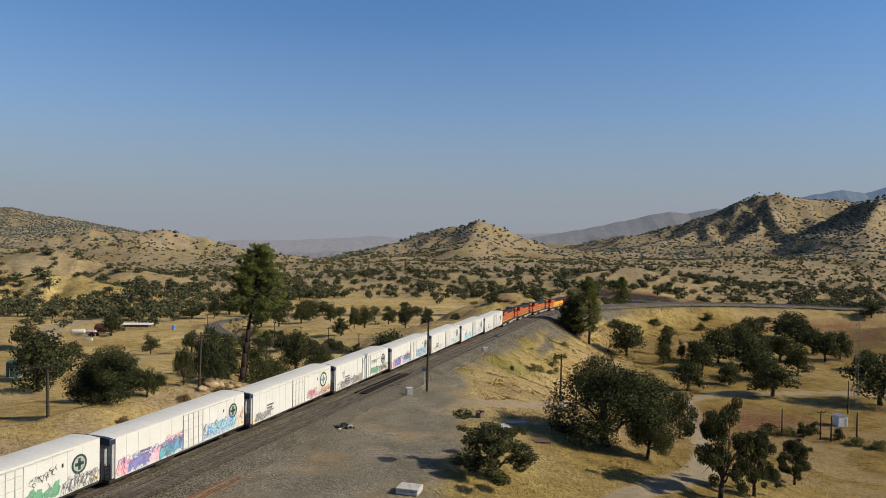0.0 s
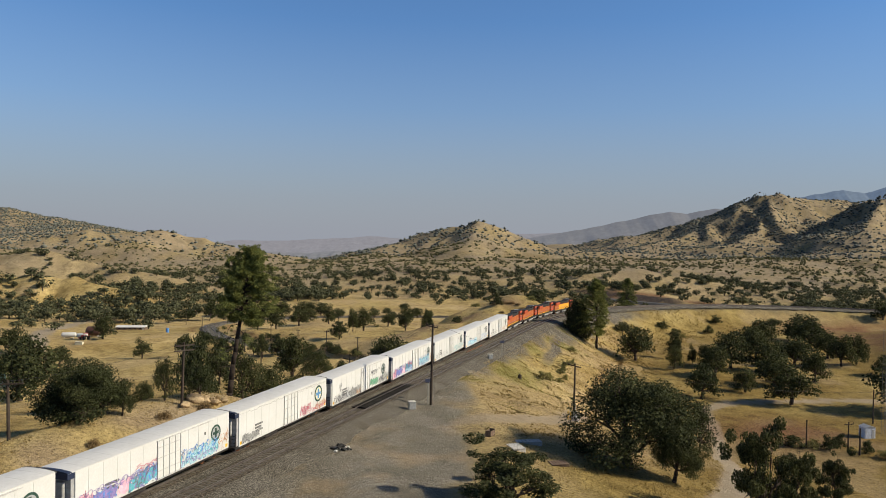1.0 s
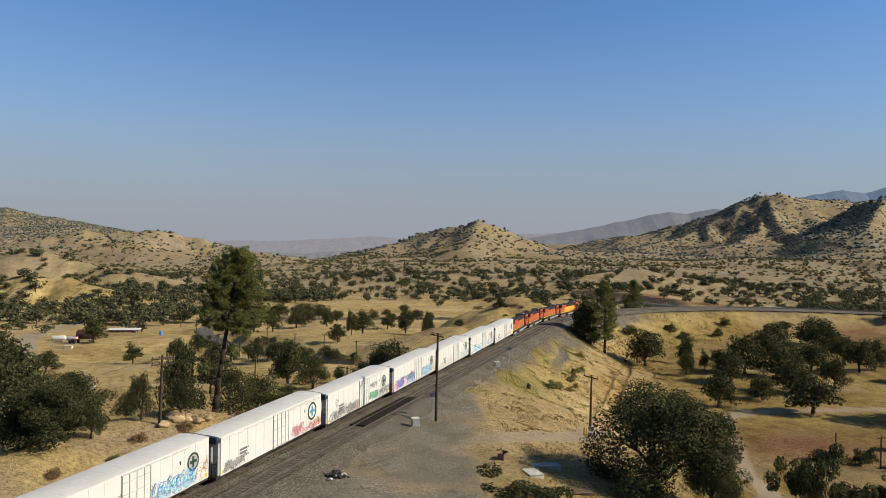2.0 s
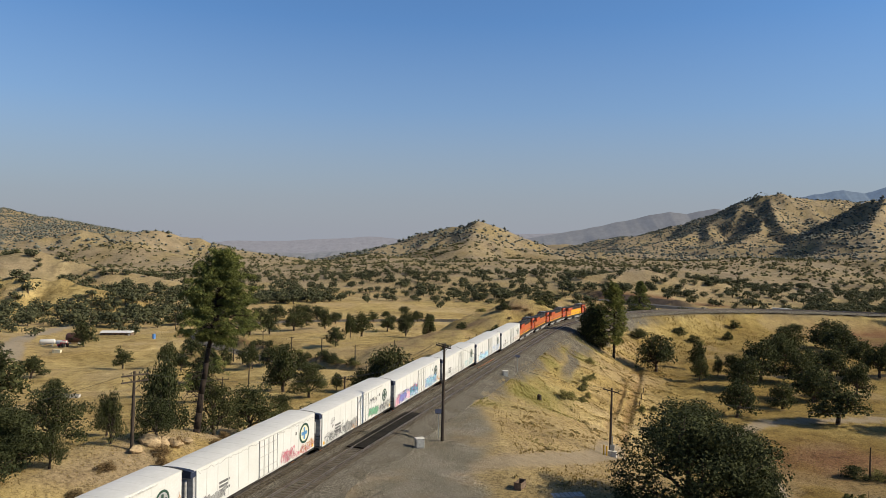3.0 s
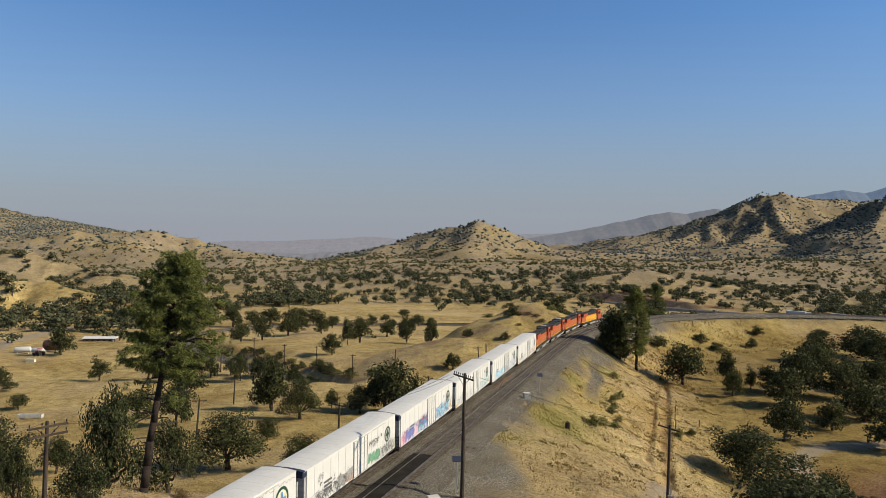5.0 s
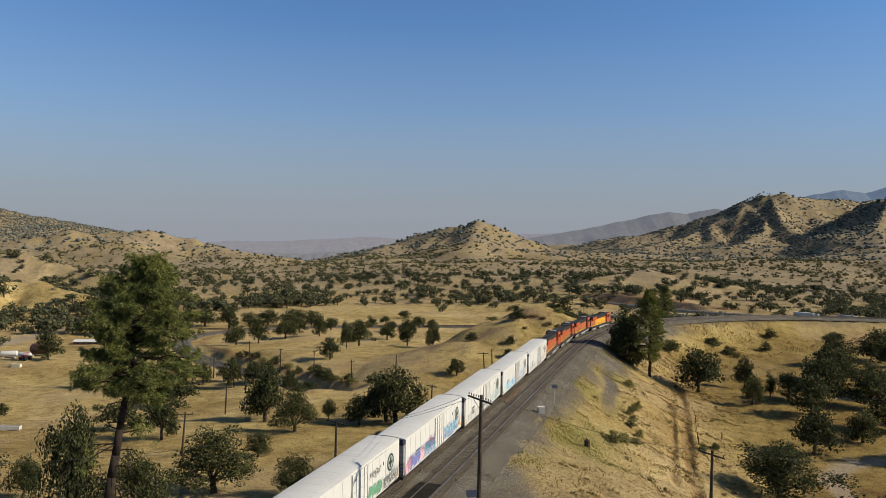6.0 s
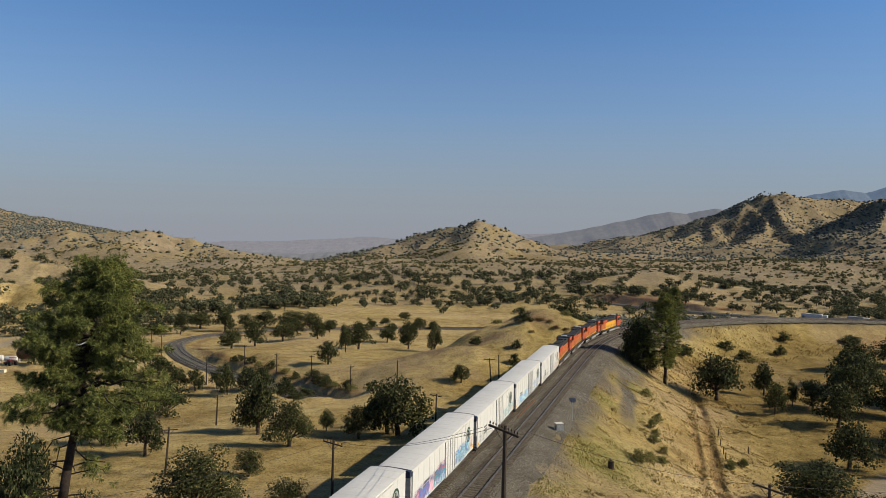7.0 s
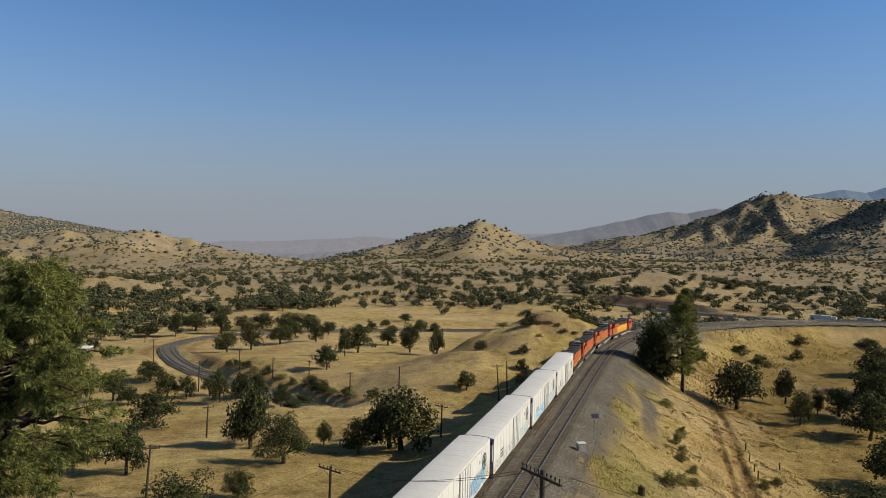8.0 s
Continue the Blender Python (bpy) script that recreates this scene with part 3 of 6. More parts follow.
def limb(rng, p, q, r0, r1, bend, sides=7, steps=4):
    """A crooked tapered limb."""
    p, q = Vector(p), Vector(q)
    pts = [p.lerp(q, i / steps) + Vector(rng.normal(0, bend, 3)) * (0 < i < steps) for i in range(steps + 1)]
    return merge([tube(pts[i], pts[i + 1], r0 + (r1 - r0) * i / steps, r0 + (r1 - r0) * (i + 1) / steps, sides) for i in range(steps)]), pts


def oak_meshes(seed, leaves, size, gaps, airy=False):
    """Trunk and crown of an oak 10 m high and 11 m across."""
    rng = np.random.RandomState(seed)
    wood = []
    fork = Vector((rng.normal(0, 0.3), rng.normal(0, 0.3), rng.uniform(1.7, 2.6)))
    g, pts = limb(rng, (0, 0, -0.6), fork, 0.5, 0.36, 0.06, 9, 3)
    wood.append(g)
    lobes = []
    n = 10 if airy else 11
    puff, spread = (0.62, 1.7) if airy else (1.0, 1.25)
    for i in range(n):
        az = 2 * math.pi * (i + rng.uniform(-0.3, 0.3)) / n * 2.4
        up = (i + 0.5) / n
        r = 4.3 * math.sqrt(max(1 - up * 0.92, 0.05)) * rng.uniform(0.75, 1.12)
        tip = Vector((math.cos(az) * r, math.sin(az) * r, 2.7 + 5.8 * up + rng.uniform(-0.5, 0.5)))
        g, pts = limb(rng, fork, tip, 0.2, 0.05, 0.28, 6, 4)
        wood.append(g)
        for k in range(3):
            side = tip + Vector(rng.normal(0, 1.1, 3))
            wood.append(limb(rng, pts[2 + k % 2], side, 0.07, 0.02, 0.15, 4, 2)[0])
        lobes.append((np.array(tip), rng.uniform(1.5, 2.3) * puff))
        for k in range(3):
            off = rng.normal(0, 1, 3)
            off[2] = off[2] * 0.7 - 0.1
            lobes.append((np.array(tip) * np.array([0.9, 0.9, 0.97]) + off * spread, rng.uniform(0.85, 1.5) * (puff + 0.1)))
    centre, out = [], []
    weight = np.array([l[1] ** 2 for l in lobes])
    count = rng.multinomial(leaves, weight / weight.sum())
    for (c, r), k in zip(lobes, count):
        u = rng.normal(0, 1, (k, 3))
        u /= np.linalg.norm(u, axis=1)[:, None]
        rad = r * 1.12 * rng.uniform(0.2, 1.0, (k, 1)) ** 0.5
        p = c + u * rad * np.array([1.1, 1.1, 0.8])
        keep = np.array([noise.noise(Vector(q) * 0.85 + Vector((seed * 7, 0, 0))) for q in p]) > gaps
        centre.append(p[keep])
        out.append(u[keep] + np.array([0, 0, 0.3]))
    centre, out = np.concatenate(centre), np.concatenate(out)
    centre[:, 2] = np.maximum(centre[:, 2], 0.9 + 0.6 * rng.rand(len(centre)))
    v = cards(rng, centre, out, size, 0.1)
    wv, wf = merge(wood)
    tm = bpy.data.meshes.new("trunk")
    tm.from_pydata([tuple(x) for x in wv], [], wf)
    tm.materials.append(M_BARK)
    tm.shade_smooth()
    return tm, leaf_mesh("crown", v, M_OAK)


OAKS = {
    "close": [oak_meshes(s, 32000, 0.195, g) for s, g in ((3, -0.6), (5, -0.5), (8, -0.4))],
    "airy": [oak_meshes(s, 19000, 0.25, g, True) for s, g in ((41, -0.42), (43, -0.3), (46, -0.36))],
    "near": [oak_meshes(s, 8500, 0.31, g) for s, g in ((3, -0.5), (5, -0.36), (8, -0.2), (11, -0.3))],
    "low": [oak_meshes(s, 1900, 0.62, g) for s, g in ((31, -0.35), (32, -0.3), (33, -0.4))],
    "mid": [oak_meshes(s, 3300, 0.5, g) for s, g in ((21, -0.45), (22, -0.4), (23, -0.32), (24, -0.5), (25, -0.38))],
}
rng_tree = random.Random(4)
TREES = []


def tree_root(name, x, y, z, scale, turn, label, category, group):
    root = new(name)
    root.empty_display_size = 0.5
    root.matrix_world = Matrix.LocRotScale((x, y, z), Euler((0, 0, turn)), scale)
    return tagged(root, label, category, group)


def oak(x, y, h, w, lod="mid", kind=None, label=""):
    """An oak of height h and crown width w."""
    kinds = OAKS[lod]
    tm, cm = kinds[(len(TREES) if kind is None else kind) % len(kinds)]
    words = label or ("small dark green oak on dry grass" if h < 6 else "spreading dark green oak tree on dry grass")
    root = tree_root("oak_tree", x, y, ground_z(x, y), (w / 11.0, w / 11.0, h / 10.0), rng_tree.uniform(0, 6.28), words, "tree", "oaks in the valley")
    for nm, me in (("trunk", tm), ("crown", cm)):
        ob = new(nm, me)
        ob.parent = root
    TREES.append((x, y))
    return root


WEEDY = {}
M_DRYBUSH = leaf_material("dry_brown_leaves", (0.13, 0.085, 0.04), (0.3, 0.21, 0.11))
M_WEEDY = leaf_material("yellow_green_leaves", (0.11, 0.105, 0.035), (0.27, 0.25, 0.1))


def bush(x, y, h, w):
    """A low shrub: the crown of an oak close to the ground."""
    kinds = OAKS["near" if w > 6 else "low"]
    tm, cm = kinds[len(TREES) % len(kinds)]
    root = tree_root("bush", x, y, ground_z(x, y) - 0.25 * h, (w / 10.5, w / 10.5, h / 7.0), rng_tree.uniform(0, 6.28), "low dry brown shrub on bare earth" if h < 0.85 else "low dark shrub in dry grass", "bush", "shrubs in the grass")
    if h <= 1.6:
        key = cm.name + ("_dry" if h < 0.85 else "")
        if key not in WEEDY:
            WEEDY[key] = cm.copy()
            WEEDY[key].materials[0] = M_DRYBUSH if h < 0.85 else M_WEEDY
        cm = WEEDY[key]
    for nm, me in (("stem", tm), ("foliage", cm)):
        ob = new(nm, me)
        ob.parent = root
    TREES.append((x, y))


def pine(x, y, z, h, seed, lean, bare, reach, tufts, blades, skew, label, needle=1.0, droopers=0.0):
    """A long-needled pine: bare lower trunk, drooping uneven boughs."""
    rng = np.random.RandomState(seed)
    root = tree_root("pine_tree", x, y, z, (1, 1, 1), 0.0, label, "tree", "")
    top = Vector((lean[0], lean[1], h))
    wood, pts = limb(rng, (0, 0, -0.8), top, h * 0.02, 0.06, 0.08, 12, 12)
    link("trunk", wood[0], wood[1], M_PINEBARK, root, smooth=True)
    limbs, centre, out = [], [], []
    zb = bare * h
    n = int((h - zb) * 11)
    for i in range(n):
        f = (i + rng.rand()) / n
        hz = zb + (h - zb) * f
        base = top * (hz / h)
        az = i * 2.399 + rng.normal(0, 0.4)
        prof = min(1.0, (1 - f) * 1.9) ** 0.8 * min(1.0, 0.55 + 2.5 * f)
        length = reach * (0.08 + prof) * rng.uniform(0.55, 1.15) * (1 + skew * math.cos(az - 0.2) * (1 - f))
        tip = base + Vector((math.cos(az) * length, math.sin(az) * length, length * (0.42 - 0.6 * (1 - f)) + rng.normal(0, 0.25)))
        g, bp = limb(rng, base, tip, 0.05 + 0.012 * length, 0.02, 0.06 * length, 5, 4)
        limbs.append(g)
        masses = 3 + int(length * 0.9)
        for k in range(masses):
            u = 1 - 0.72 * (k / masses) ** 1.2
            j = min(int(u * 4), 3)
            heart = np.array(bp[j].lerp(bp[j + 1], u * 4 - j)) + rng.normal(0, 0.1 + 0.1 * length * (1.1 - u), 3) * np.array([1, 1, 0.5])
            wide = rng.uniform(0.2, 0.38)
            for t in range(max(2, int(tufts * 1.25 / masses))):
                c = heart + rng.normal(0, wide, 3) * np.array([1, 1, 0.5])
                d = rng.normal(0, 1, (blades, 3))
                d += np.array([math.cos(az), math.sin(az), 0.5]) * 0.9
                d /= np.linalg.norm(d, axis=1)[:, None]
                centre.append(c + d * 0.16)
                out.append(d)
    for i in range(int(zb * droopers)):
        hz = zb * (0.45 + 0.6 * rng.rand())
        base = top * (hz / h)
        az, length = rng.uniform(0, 6.28), reach * rng.uniform(0.35, 0.85)
        tip = base + Vector((math.cos(az) * length, math.sin(az) * length, -0.35 * length))
        g, bp = limb(rng, base, tip, 0.06, 0.015, 0.1 * length, 5, 4)
        limbs.append(g)
        for t in range(tufts // 4):
            c = np.array(bp[2].lerp(bp[4], rng.rand())) + rng.normal(0, 0.35, 3)
            d = rng.normal(0, 1, (blades, 3)) + np.array([0, 0, -0.3])
            d /= np.linalg.norm(d, axis=1)[:, None]
            centre.append(c + d * 0.16)
            out.append(d)
    for i in range(int(zb * 1.6)):
        hz = zb * rng.uniform(0.25, 1.05)
        base = top * (hz / h)
        az = rng.uniform(0, 6.28)
        ln = rng.uniform(0.8, 2.6)
        mid = base + Vector((math.cos(az) * ln * 0.7, math.sin(az) * ln * 0.7, 0.1))
        g, bp = limb(rng, base, mid, 0.06, 0.035, 0.08, 5, 2)
        limbs.append(g)
        limbs.append(limb(rng, mid, mid + Vector((math.cos(az) * ln * 0.4, math.sin(az) * ln * 0.4, -ln * 0.5)), 0.035, 0.01, 0.06, 4, 2)[0])
    lv, lf = merge(limbs)
    tagged(link("bough_frame", lv, lf, M_PINEBARK, root), kind="stuff")
    centre, out = np.concatenate(centre), np.concatenate(out)
    m = len(centre)
    side = np.cross(out, rng.normal(0, 1, (m, 3)))
    side /= np.linalg.norm(side, axis=1)[:, None] + 1e-6
    ln = rng.uniform(0.45, 0.9, (m, 1)) * needle
    wd = rng.uniform(0.022, 0.05, (m, 1)) * needle
    tipv = centre + out * ln * 0.6
    tipv[:, 2] -= 0.07
    v = np.stack([centre - out * ln * 0.4, centre + side * wd, tipv, centre - side * wd], 1).reshape(-1, 3)
    ob = new("needles", leaf_mesh("needles", v, M_PINE))
    ob.parent = root
    TREES.append((x, y))
    return root


# the tall pine beside the line, its smaller neighbour at the curve, and one behind the curve
pine(-31.5, 105.5, 1.0, 20.0, 2, (2.4, 2.2), 0.53, 3.9, 38, 38, 0.15, "tall long-needled pine with a bare lower trunk", 0.46, 0.7)
pine(42.6, 237, -10.2, 20.5, 6, (-0.3, 0.3), 0.2, 4.4, 13, 14, -0.5, "dark pine leaning out beside the curved embankment")
pine(75.5, 340, -12.0, 17.5, 9, (0.2, 0.1), 0.03, 4.6, 10, 12, 0.0, "dense dark pine behind the railway curve")
oak(37.4, 241.2, 12.5, 8.5, "mid", 3, "dense dark tree against the embankment")
oak(-40.4, 118.0, 13.0, 6.2, "near", 3, "tall narrow dark oak beside the pine")

bush(37.0, 240.6, 9.0, 7.5)
bush(39.0, 239.4, 5.5, 5.0)
oak(3.5, 72.5, 5.3, 9.3, "airy")
oak(19.3, 94.9, 11.4, 15.2, "close")
oak(23.9, 92.3, 7.4, 6.0, "close")
oak(40.4, 133.2, 9.0, 5.9, "near")
oak(29.1, 81.1, 11.1, 6.9, "airy")
oak(34.6, 85.5, 7.9, 5.3, "airy")
oak(44.2, 96.1, 6.5, 4.5, "airy")
oak(54.6, 236.0, 11.3, 11.8)
oak(69.5, 245.5, 8.2, 5.6)
oak(71.0, 213.5, 9.2, 9.2)
oak(100.8, 241.5, 7.5, 8.5)
oak(95.9, 208.0, 9.1, 7.0)
oak(123.2, 269.1, 11.1, 14.3)
oak(116.7, 234.3, 10.0, 9.1)
oak(123.7, 238.5, 9.5, 6.8)
oak(193.5, 346.0, 8.9, 9.3)
oak(122.7, 220.9, 5.7, 6.8)
oak(99.3, 174, 13, 15)
oak(41.1, 160.5, 8.6, 13.3, "near")
bush(84, 203, 3.7, 4.1)
oak(-68.4, 189.3, 6.1, 8.6)
oak(-85.6, 244.4, 4.8, 5.4)
oak(-71.8, 226.3, 8.1, 10.1)
oak(-96.1, 282.5, 6.3, 8.3)
oak(-44.8, 201.7, 8.4, 7.1)
oak(-51.0, 229.8, 4.4, 3.7)
oak(-34.8, 184.7, 7.6, 8.2, "near")
oak(-31.3, 200.2, 4.3, 3.1)
oak(-23.3, 203.7, 4.8, 4.1)
oak(-17.2, 193.4, 10.8, 11.5)
oak(-19.5, 196.5, 9.5, 9)
oak(-24.2, 192, 6, 5.5)
oak(-36.7, 167.0, 4.2, 4.6, "near")
oak(-81.1, 257.0, 6.3, 6.6)
oak(-75.7, 255.7, 6.0, 4.8)
oak(-70.8, 258.1, 5.6, 4.3)
oak(-65.5, 250.2, 8.4, 4.2)
oak(-61.1, 253.4, 6.8, 6.2)
oak(-57.7, 256.5, 6.2, 4.8)
oak(-48.6, 241.4, 5.7, 3.9)
oak(-47.9, 250.5, 3.5, 5.4)
oak(-92.4, 341.9, 8.0, 9.5)
oak(-90.4, 367.0, 10.8, 9.6)
oak(-83.0, 385.8, 9.0, 11.8)
oak(-83.6, 419.1, 6.7, 7.6)
oak(-68.5, 391.8, 9.9, 8.7)
oak(-69.4, 428.4, 6.5, 9.3)
oak(-46.9, 293.0, 7.7, 6.9)
oak(-46.2, 325.4, 10.3, 4.9)
oak(-45.9, 357.4, 11.6, 11.9)
oak(-36.3, 381.6, 7.8, 8.7)
oak(-25.1, 350.3, 11.3, 8.6)
oak(-14.5, 343.2, 11.7, 6.1)
oak(-38.2, 428.9, 5.2, 7.3)
oak(-56.9, 450.9, 3.8, 5.1)
oak(-50.8, 449.9, 6.3, 6.7)
oak(-45.3, 470.9, 4.0, 6.2)
oak(-36.3, 498.8, 5.1, 8.2)
oak(-25.3, 453.7, 6.4, 8.8)
oak(-18.1, 458.7, 4.4, 7.1)
oak(-121.8, 427.3, 12.6, 10.2)
oak(-140.1, 416.7, 12.1, 6.7)
oak(-138.6, 440.3, 9.4, 14.3)
oak(-152.5, 415.9, 6.7, 13.3)
oak(-116.3, 447.0, 8.2, 11.8)
oak(-109.6, 458.9, 8.9, 16.2)
oak(-93.1, 448.9, 9.8, 15.8)
oak(-82.8, 446.5, 9.4, 10.8)
oak(-41.0, 85.0, 6.4, 8.4, "close")
bush(-39.8, 84.4, 4.4, 6.8)
bush(-42.6, 86.0, 4.6, 6.4)
oak(-90.2, 156.2, 10.8, 12)
oak(-154, 257.5, 10, 11.5)
oak(-37.2, 87.2, 3.7, 2.5, "near")
oak(-109.5, 193.0, 12.8, 15.8)
oak(-56.7, 179.1, 8.5, 6.4)
oak(-124.7, 233.3, 6.6, 8.1)
oak(-106.7, 213.3, 3.9, 4.8)
oak(-63.6, 135.0, 9.0, 10.0, "near")
oak(-139.9, 292.7, 10.2, 9.1)
oak(-106.9, 252.6, 6.7, 6.2)
oak(-91.5, 249.4, 8.0, 6.9)
oak(-32.4, 97.7, 4.3, 4.0, "near")
oak(-35.8, 95.2, 5.4, 2.9, "near")
oak(-43.9, 198.5, 11.5, 7.9)
oak(-58.8, 142.2, 5.1, 4.6, "near")
oak(-36.9, 146.7, 8.0, 10.9, "near")
oak(-26.3, 144.9, 5.5, 5.7, "near")
oak(-5.5, 247.0, 4.7, 5.0)
bush(8, 249, 3.0, 3.9)
bush(63.5, 286, 1.6, 3.4)
bush(86.4, 293.6, 1.6, 3.2)
bush(101.7, 308.7, 2.6, 4)
bush(59.8, 278.1, 3.2, 6)
bush(81.1, 302.4, 2.2, 6)
bush(84.7, 296.2, 2.4, 5)
bush(110.2, 324.9, 3.2, 4.5)
bush(138.4, 334, 2.6, 8)
bush(29.9, 206.3, 1.2, 2.6)
bush(16.9, 158.6, 1.4, 2.8)
bush(35.1, 176.2, 0.9, 1.6)
bush(39, 180.9, 0.9, 1.7)
bush(-27.8, 246, 2.4, 3.6)
bush(10.5, 273.3, 2, 3.2)
bush(9.3, 264.7, 2.6, 3.4)
bush(-0.9, 280.7, 2.4, 4)
bush(14.2, 289.9, 2.2, 5)
oak(98.1, 256.1, 10, 12)
oak(112, 281, 9, 12)
oak(63, 224.4, 7.2, 5.6)
oak(71.4, 234.2, 6, 3.2)
oak(75.3, 232.5, 6.6, 6.2)
oak(80.3, 227, 11.8, 11.5)
oak(96.9, 249.1, 9.5, 9)
oak(58.3, 185.7, 8.8, 9)
oak(72.4, 195.3, 6.6, 7.4)
oak(131.6, 291, 10.5, 15)
oak(89.6, 222.9, 9.5, 10)
oak(82.6, 202, 9, 11)
oak(131.7, 280, 6.5, 8)
oak(77.6, 180.9, 9.8, 11.5)
oak(101.6, 232.8, 9.5, 12)
oak(121.1, 251.5, 9, 10)
for i, (off, high, wide) in enumerate(((8, 1.6, 3), (9, 2.2, 4), (8, 1.3, 3), (8.5, 2.4, 3.5), (9, 1.8, 5), (8, 2, 3), (9, 1.5, 4), (8.5, 2.2, 4), (8, 1.4, 3), (9, 2.1, 4), (8.5, 1.7, 4), (8, 1.9, 3))):
    k = 1 + 3 * i
    side = LOOP[k + 1] - LOOP[k]
    side = side / np.linalg.norm(side)
    bush(LOOP[k][0] + side[1] * off, LOOP[k][1] - side[0] * off, high, wide)
bush(67.9, 144.2, 2.6, 2.8)
bush(70.6, 146.2, 1.9, 2.6)
bush(73.5, 142, 2.0, 2.2)
bush(75.2, 138.6, 1.5, 3.0)
bush(78.4, 136.3, 1.5, 3.8)
bush(62.1, 146, 1.8, 4.2)
bush(65.2, 144.8, 1.5, 2.8)
bush(-29.5, 92.6, 0.84, 2.4)
bush(-31.0, 95.3, 0.84, 2.0)
for k, (bx, by) in enumerate(((30.4, 208.4), (27.6, 189.5), (26.2, 186.0), (24.3, 181.4), (23.6, 176.4), (22.4, 173.1), (23.1, 170.1), (18.4, 160.0), (20.6, 162.5), (38.8, 180.4), (35.5, 176.9))):
    bush(bx, by, 0.87 + 0.1 * (k % 4), 1.2 + 0.4 * (k % 3))
for bx, by, bw in ((15.6, 290.6, 3.4), (19.2, 291.4, 4.0), (12.9, 291.6, 2.6), (23.7, 287.4, 3.0), (15.8, 282.2, 1.8), (26.9, 287.6, 2.0), (22.2, 290.0, 2.2)):
    bush(bx, by, 0.8, bw)
bush(6.5, 297, 1.6, 4)
bush(14, 303, 1.8, 5)
bush(28, 296, 1.5, 4)
oak(32, 318, 9, 12)
oak(38, 330, 10, 13)
oak(46, 322, 8, 11)
oak(52, 340, 10, 13)
oak(60, 352, 9, 12)
oak(66, 338, 8, 11)
oak(28, 334, 9, 10)
oak(44, 350, 9, 12)
oak(72, 368, 9, 13)
oak(84, 380, 9, 12)
oak(58, 372, 8, 10)
for s_at, d_at, high, wide in ((-22, -9.5, 0.7, 1.5), (-17, -11, 0.8, 1.7), (-12, -9, 0.6, 1.2), (-8, -10.5, 0.8, 1.6), (-3, -9.5, 0.7, 1.3), (1, -11, 0.8, 1.5), (-28, -10.5, 0.7, 1.4), (6, -10, 0.6, 1.2)):
    spot = on_track(s_at, d_at)
    bush(spot[0], spot[1], high, wide)
bush(-47, 260, 2.2, 5)
bush(-43, 266, 2.0, 5)
bush(-53, 264, 2.4, 5)
bush(-46, 271, 1.8, 4)
oak(-30.2, 108.2, 6.6, 5.2, "near", 2, "pale green young oak at the foot of the pine")


def turned(rng, scale):
    t = rng.uniform(0, 6.28)
    return np.array([[math.cos(t), math.sin(t), 0], [-math.sin(t), math.cos(t), 0], [0, 0, 1]]) * scale


def tree_clumps(rng, count, lobes, sprays, spray_size, low, high, heart, ico_v, ico_f):
    """A few far trees 8 m across: knobbly masses of leaves with loose sprays round them."""
    out = []
    for k in range(count):
        cv, cf, c, o = [], [], [], []
        for lobe in range(lobes):
            p = np.array([rng.normal(0, 1.7), rng.normal(0, 1.7), rng.uniform(low, high)])
            size = rng.uniform(1.5, 2.5) * np.array([1.2, 1.2, 0.85])
            cf.append(ico_f + len(ico_v) * lobe)
            cv.append(p + ico_v * size * heart * rng.uniform(0.6, 1.2, (len(ico_v), 1)))
            u = rng.normal(0, 1, (sprays, 3))
            u /= np.linalg.norm(u, axis=1)[:, None]
            c.append(p + u * size * rng.uniform(0.8, 1.2, (sprays, 1)))
            o.append(u + np.array([0, 0, 0.3]))
        leaves = cards(rng, np.concatenate(c), np.concatenate(o), spray_size) if sprays else np.zeros((0, 3))
        out.append((leaves, np.concatenate(cv), np.concatenate(cf)))
    return out


def plant_clumps(name, label, mat, protos, x, y, z, scale, rng):
    """All the far trees of one stretch as one mesh."""
    sprays, hearts, faces, n = [], [], [], 0
    for i in range(len(x)):
        leaves, hv, hf = protos[i % len(protos)]
        m = turned(rng, scale[i])
        tall = np.array([1, 1, rng.uniform(0.75, 1.15)])
        at = np.array([x[i], y[i], z[i] - 0.3])
        sprays.append(leaves @ m * tall + at)
        hearts.append(hv @ m * tall + at)
        faces.append(hf + n)
        n += len(hv)
    sprays, hearts, faces = np.concatenate(sprays), np.concatenate(hearts), np.concatenate(faces)
    corners = np.concatenate([np.full(len(sprays) // 4, 4), np.full(len(faces), 3)])
    me = raw_mesh(name, np.concatenate([sprays, hearts]), corners, np.concatenate([np.arange(len(sprays)), (faces + len(sprays)).ravel()]), [mat])
    return tagged(new(name, me), label, "woodland", kind="stuff")


def relief(x, y, step):
    """Height, sunlight and hollowness of the land."""
    z = land(x, y)
    e, w, n, q = land(x + step, y), land(x - step, y), land(x, y + step), land(x, y - step)
    gx, gy = (e - w) / (2 * step), (n - q) / (2 * step)
    lit = (-gx * SUN_DIR.x - gy * SUN_DIR.y + SUN_DIR.z) / np.sqrt(1 + gx * gx + gy * gy)
    return z, lit, (e + w + n + q) / 4 - z


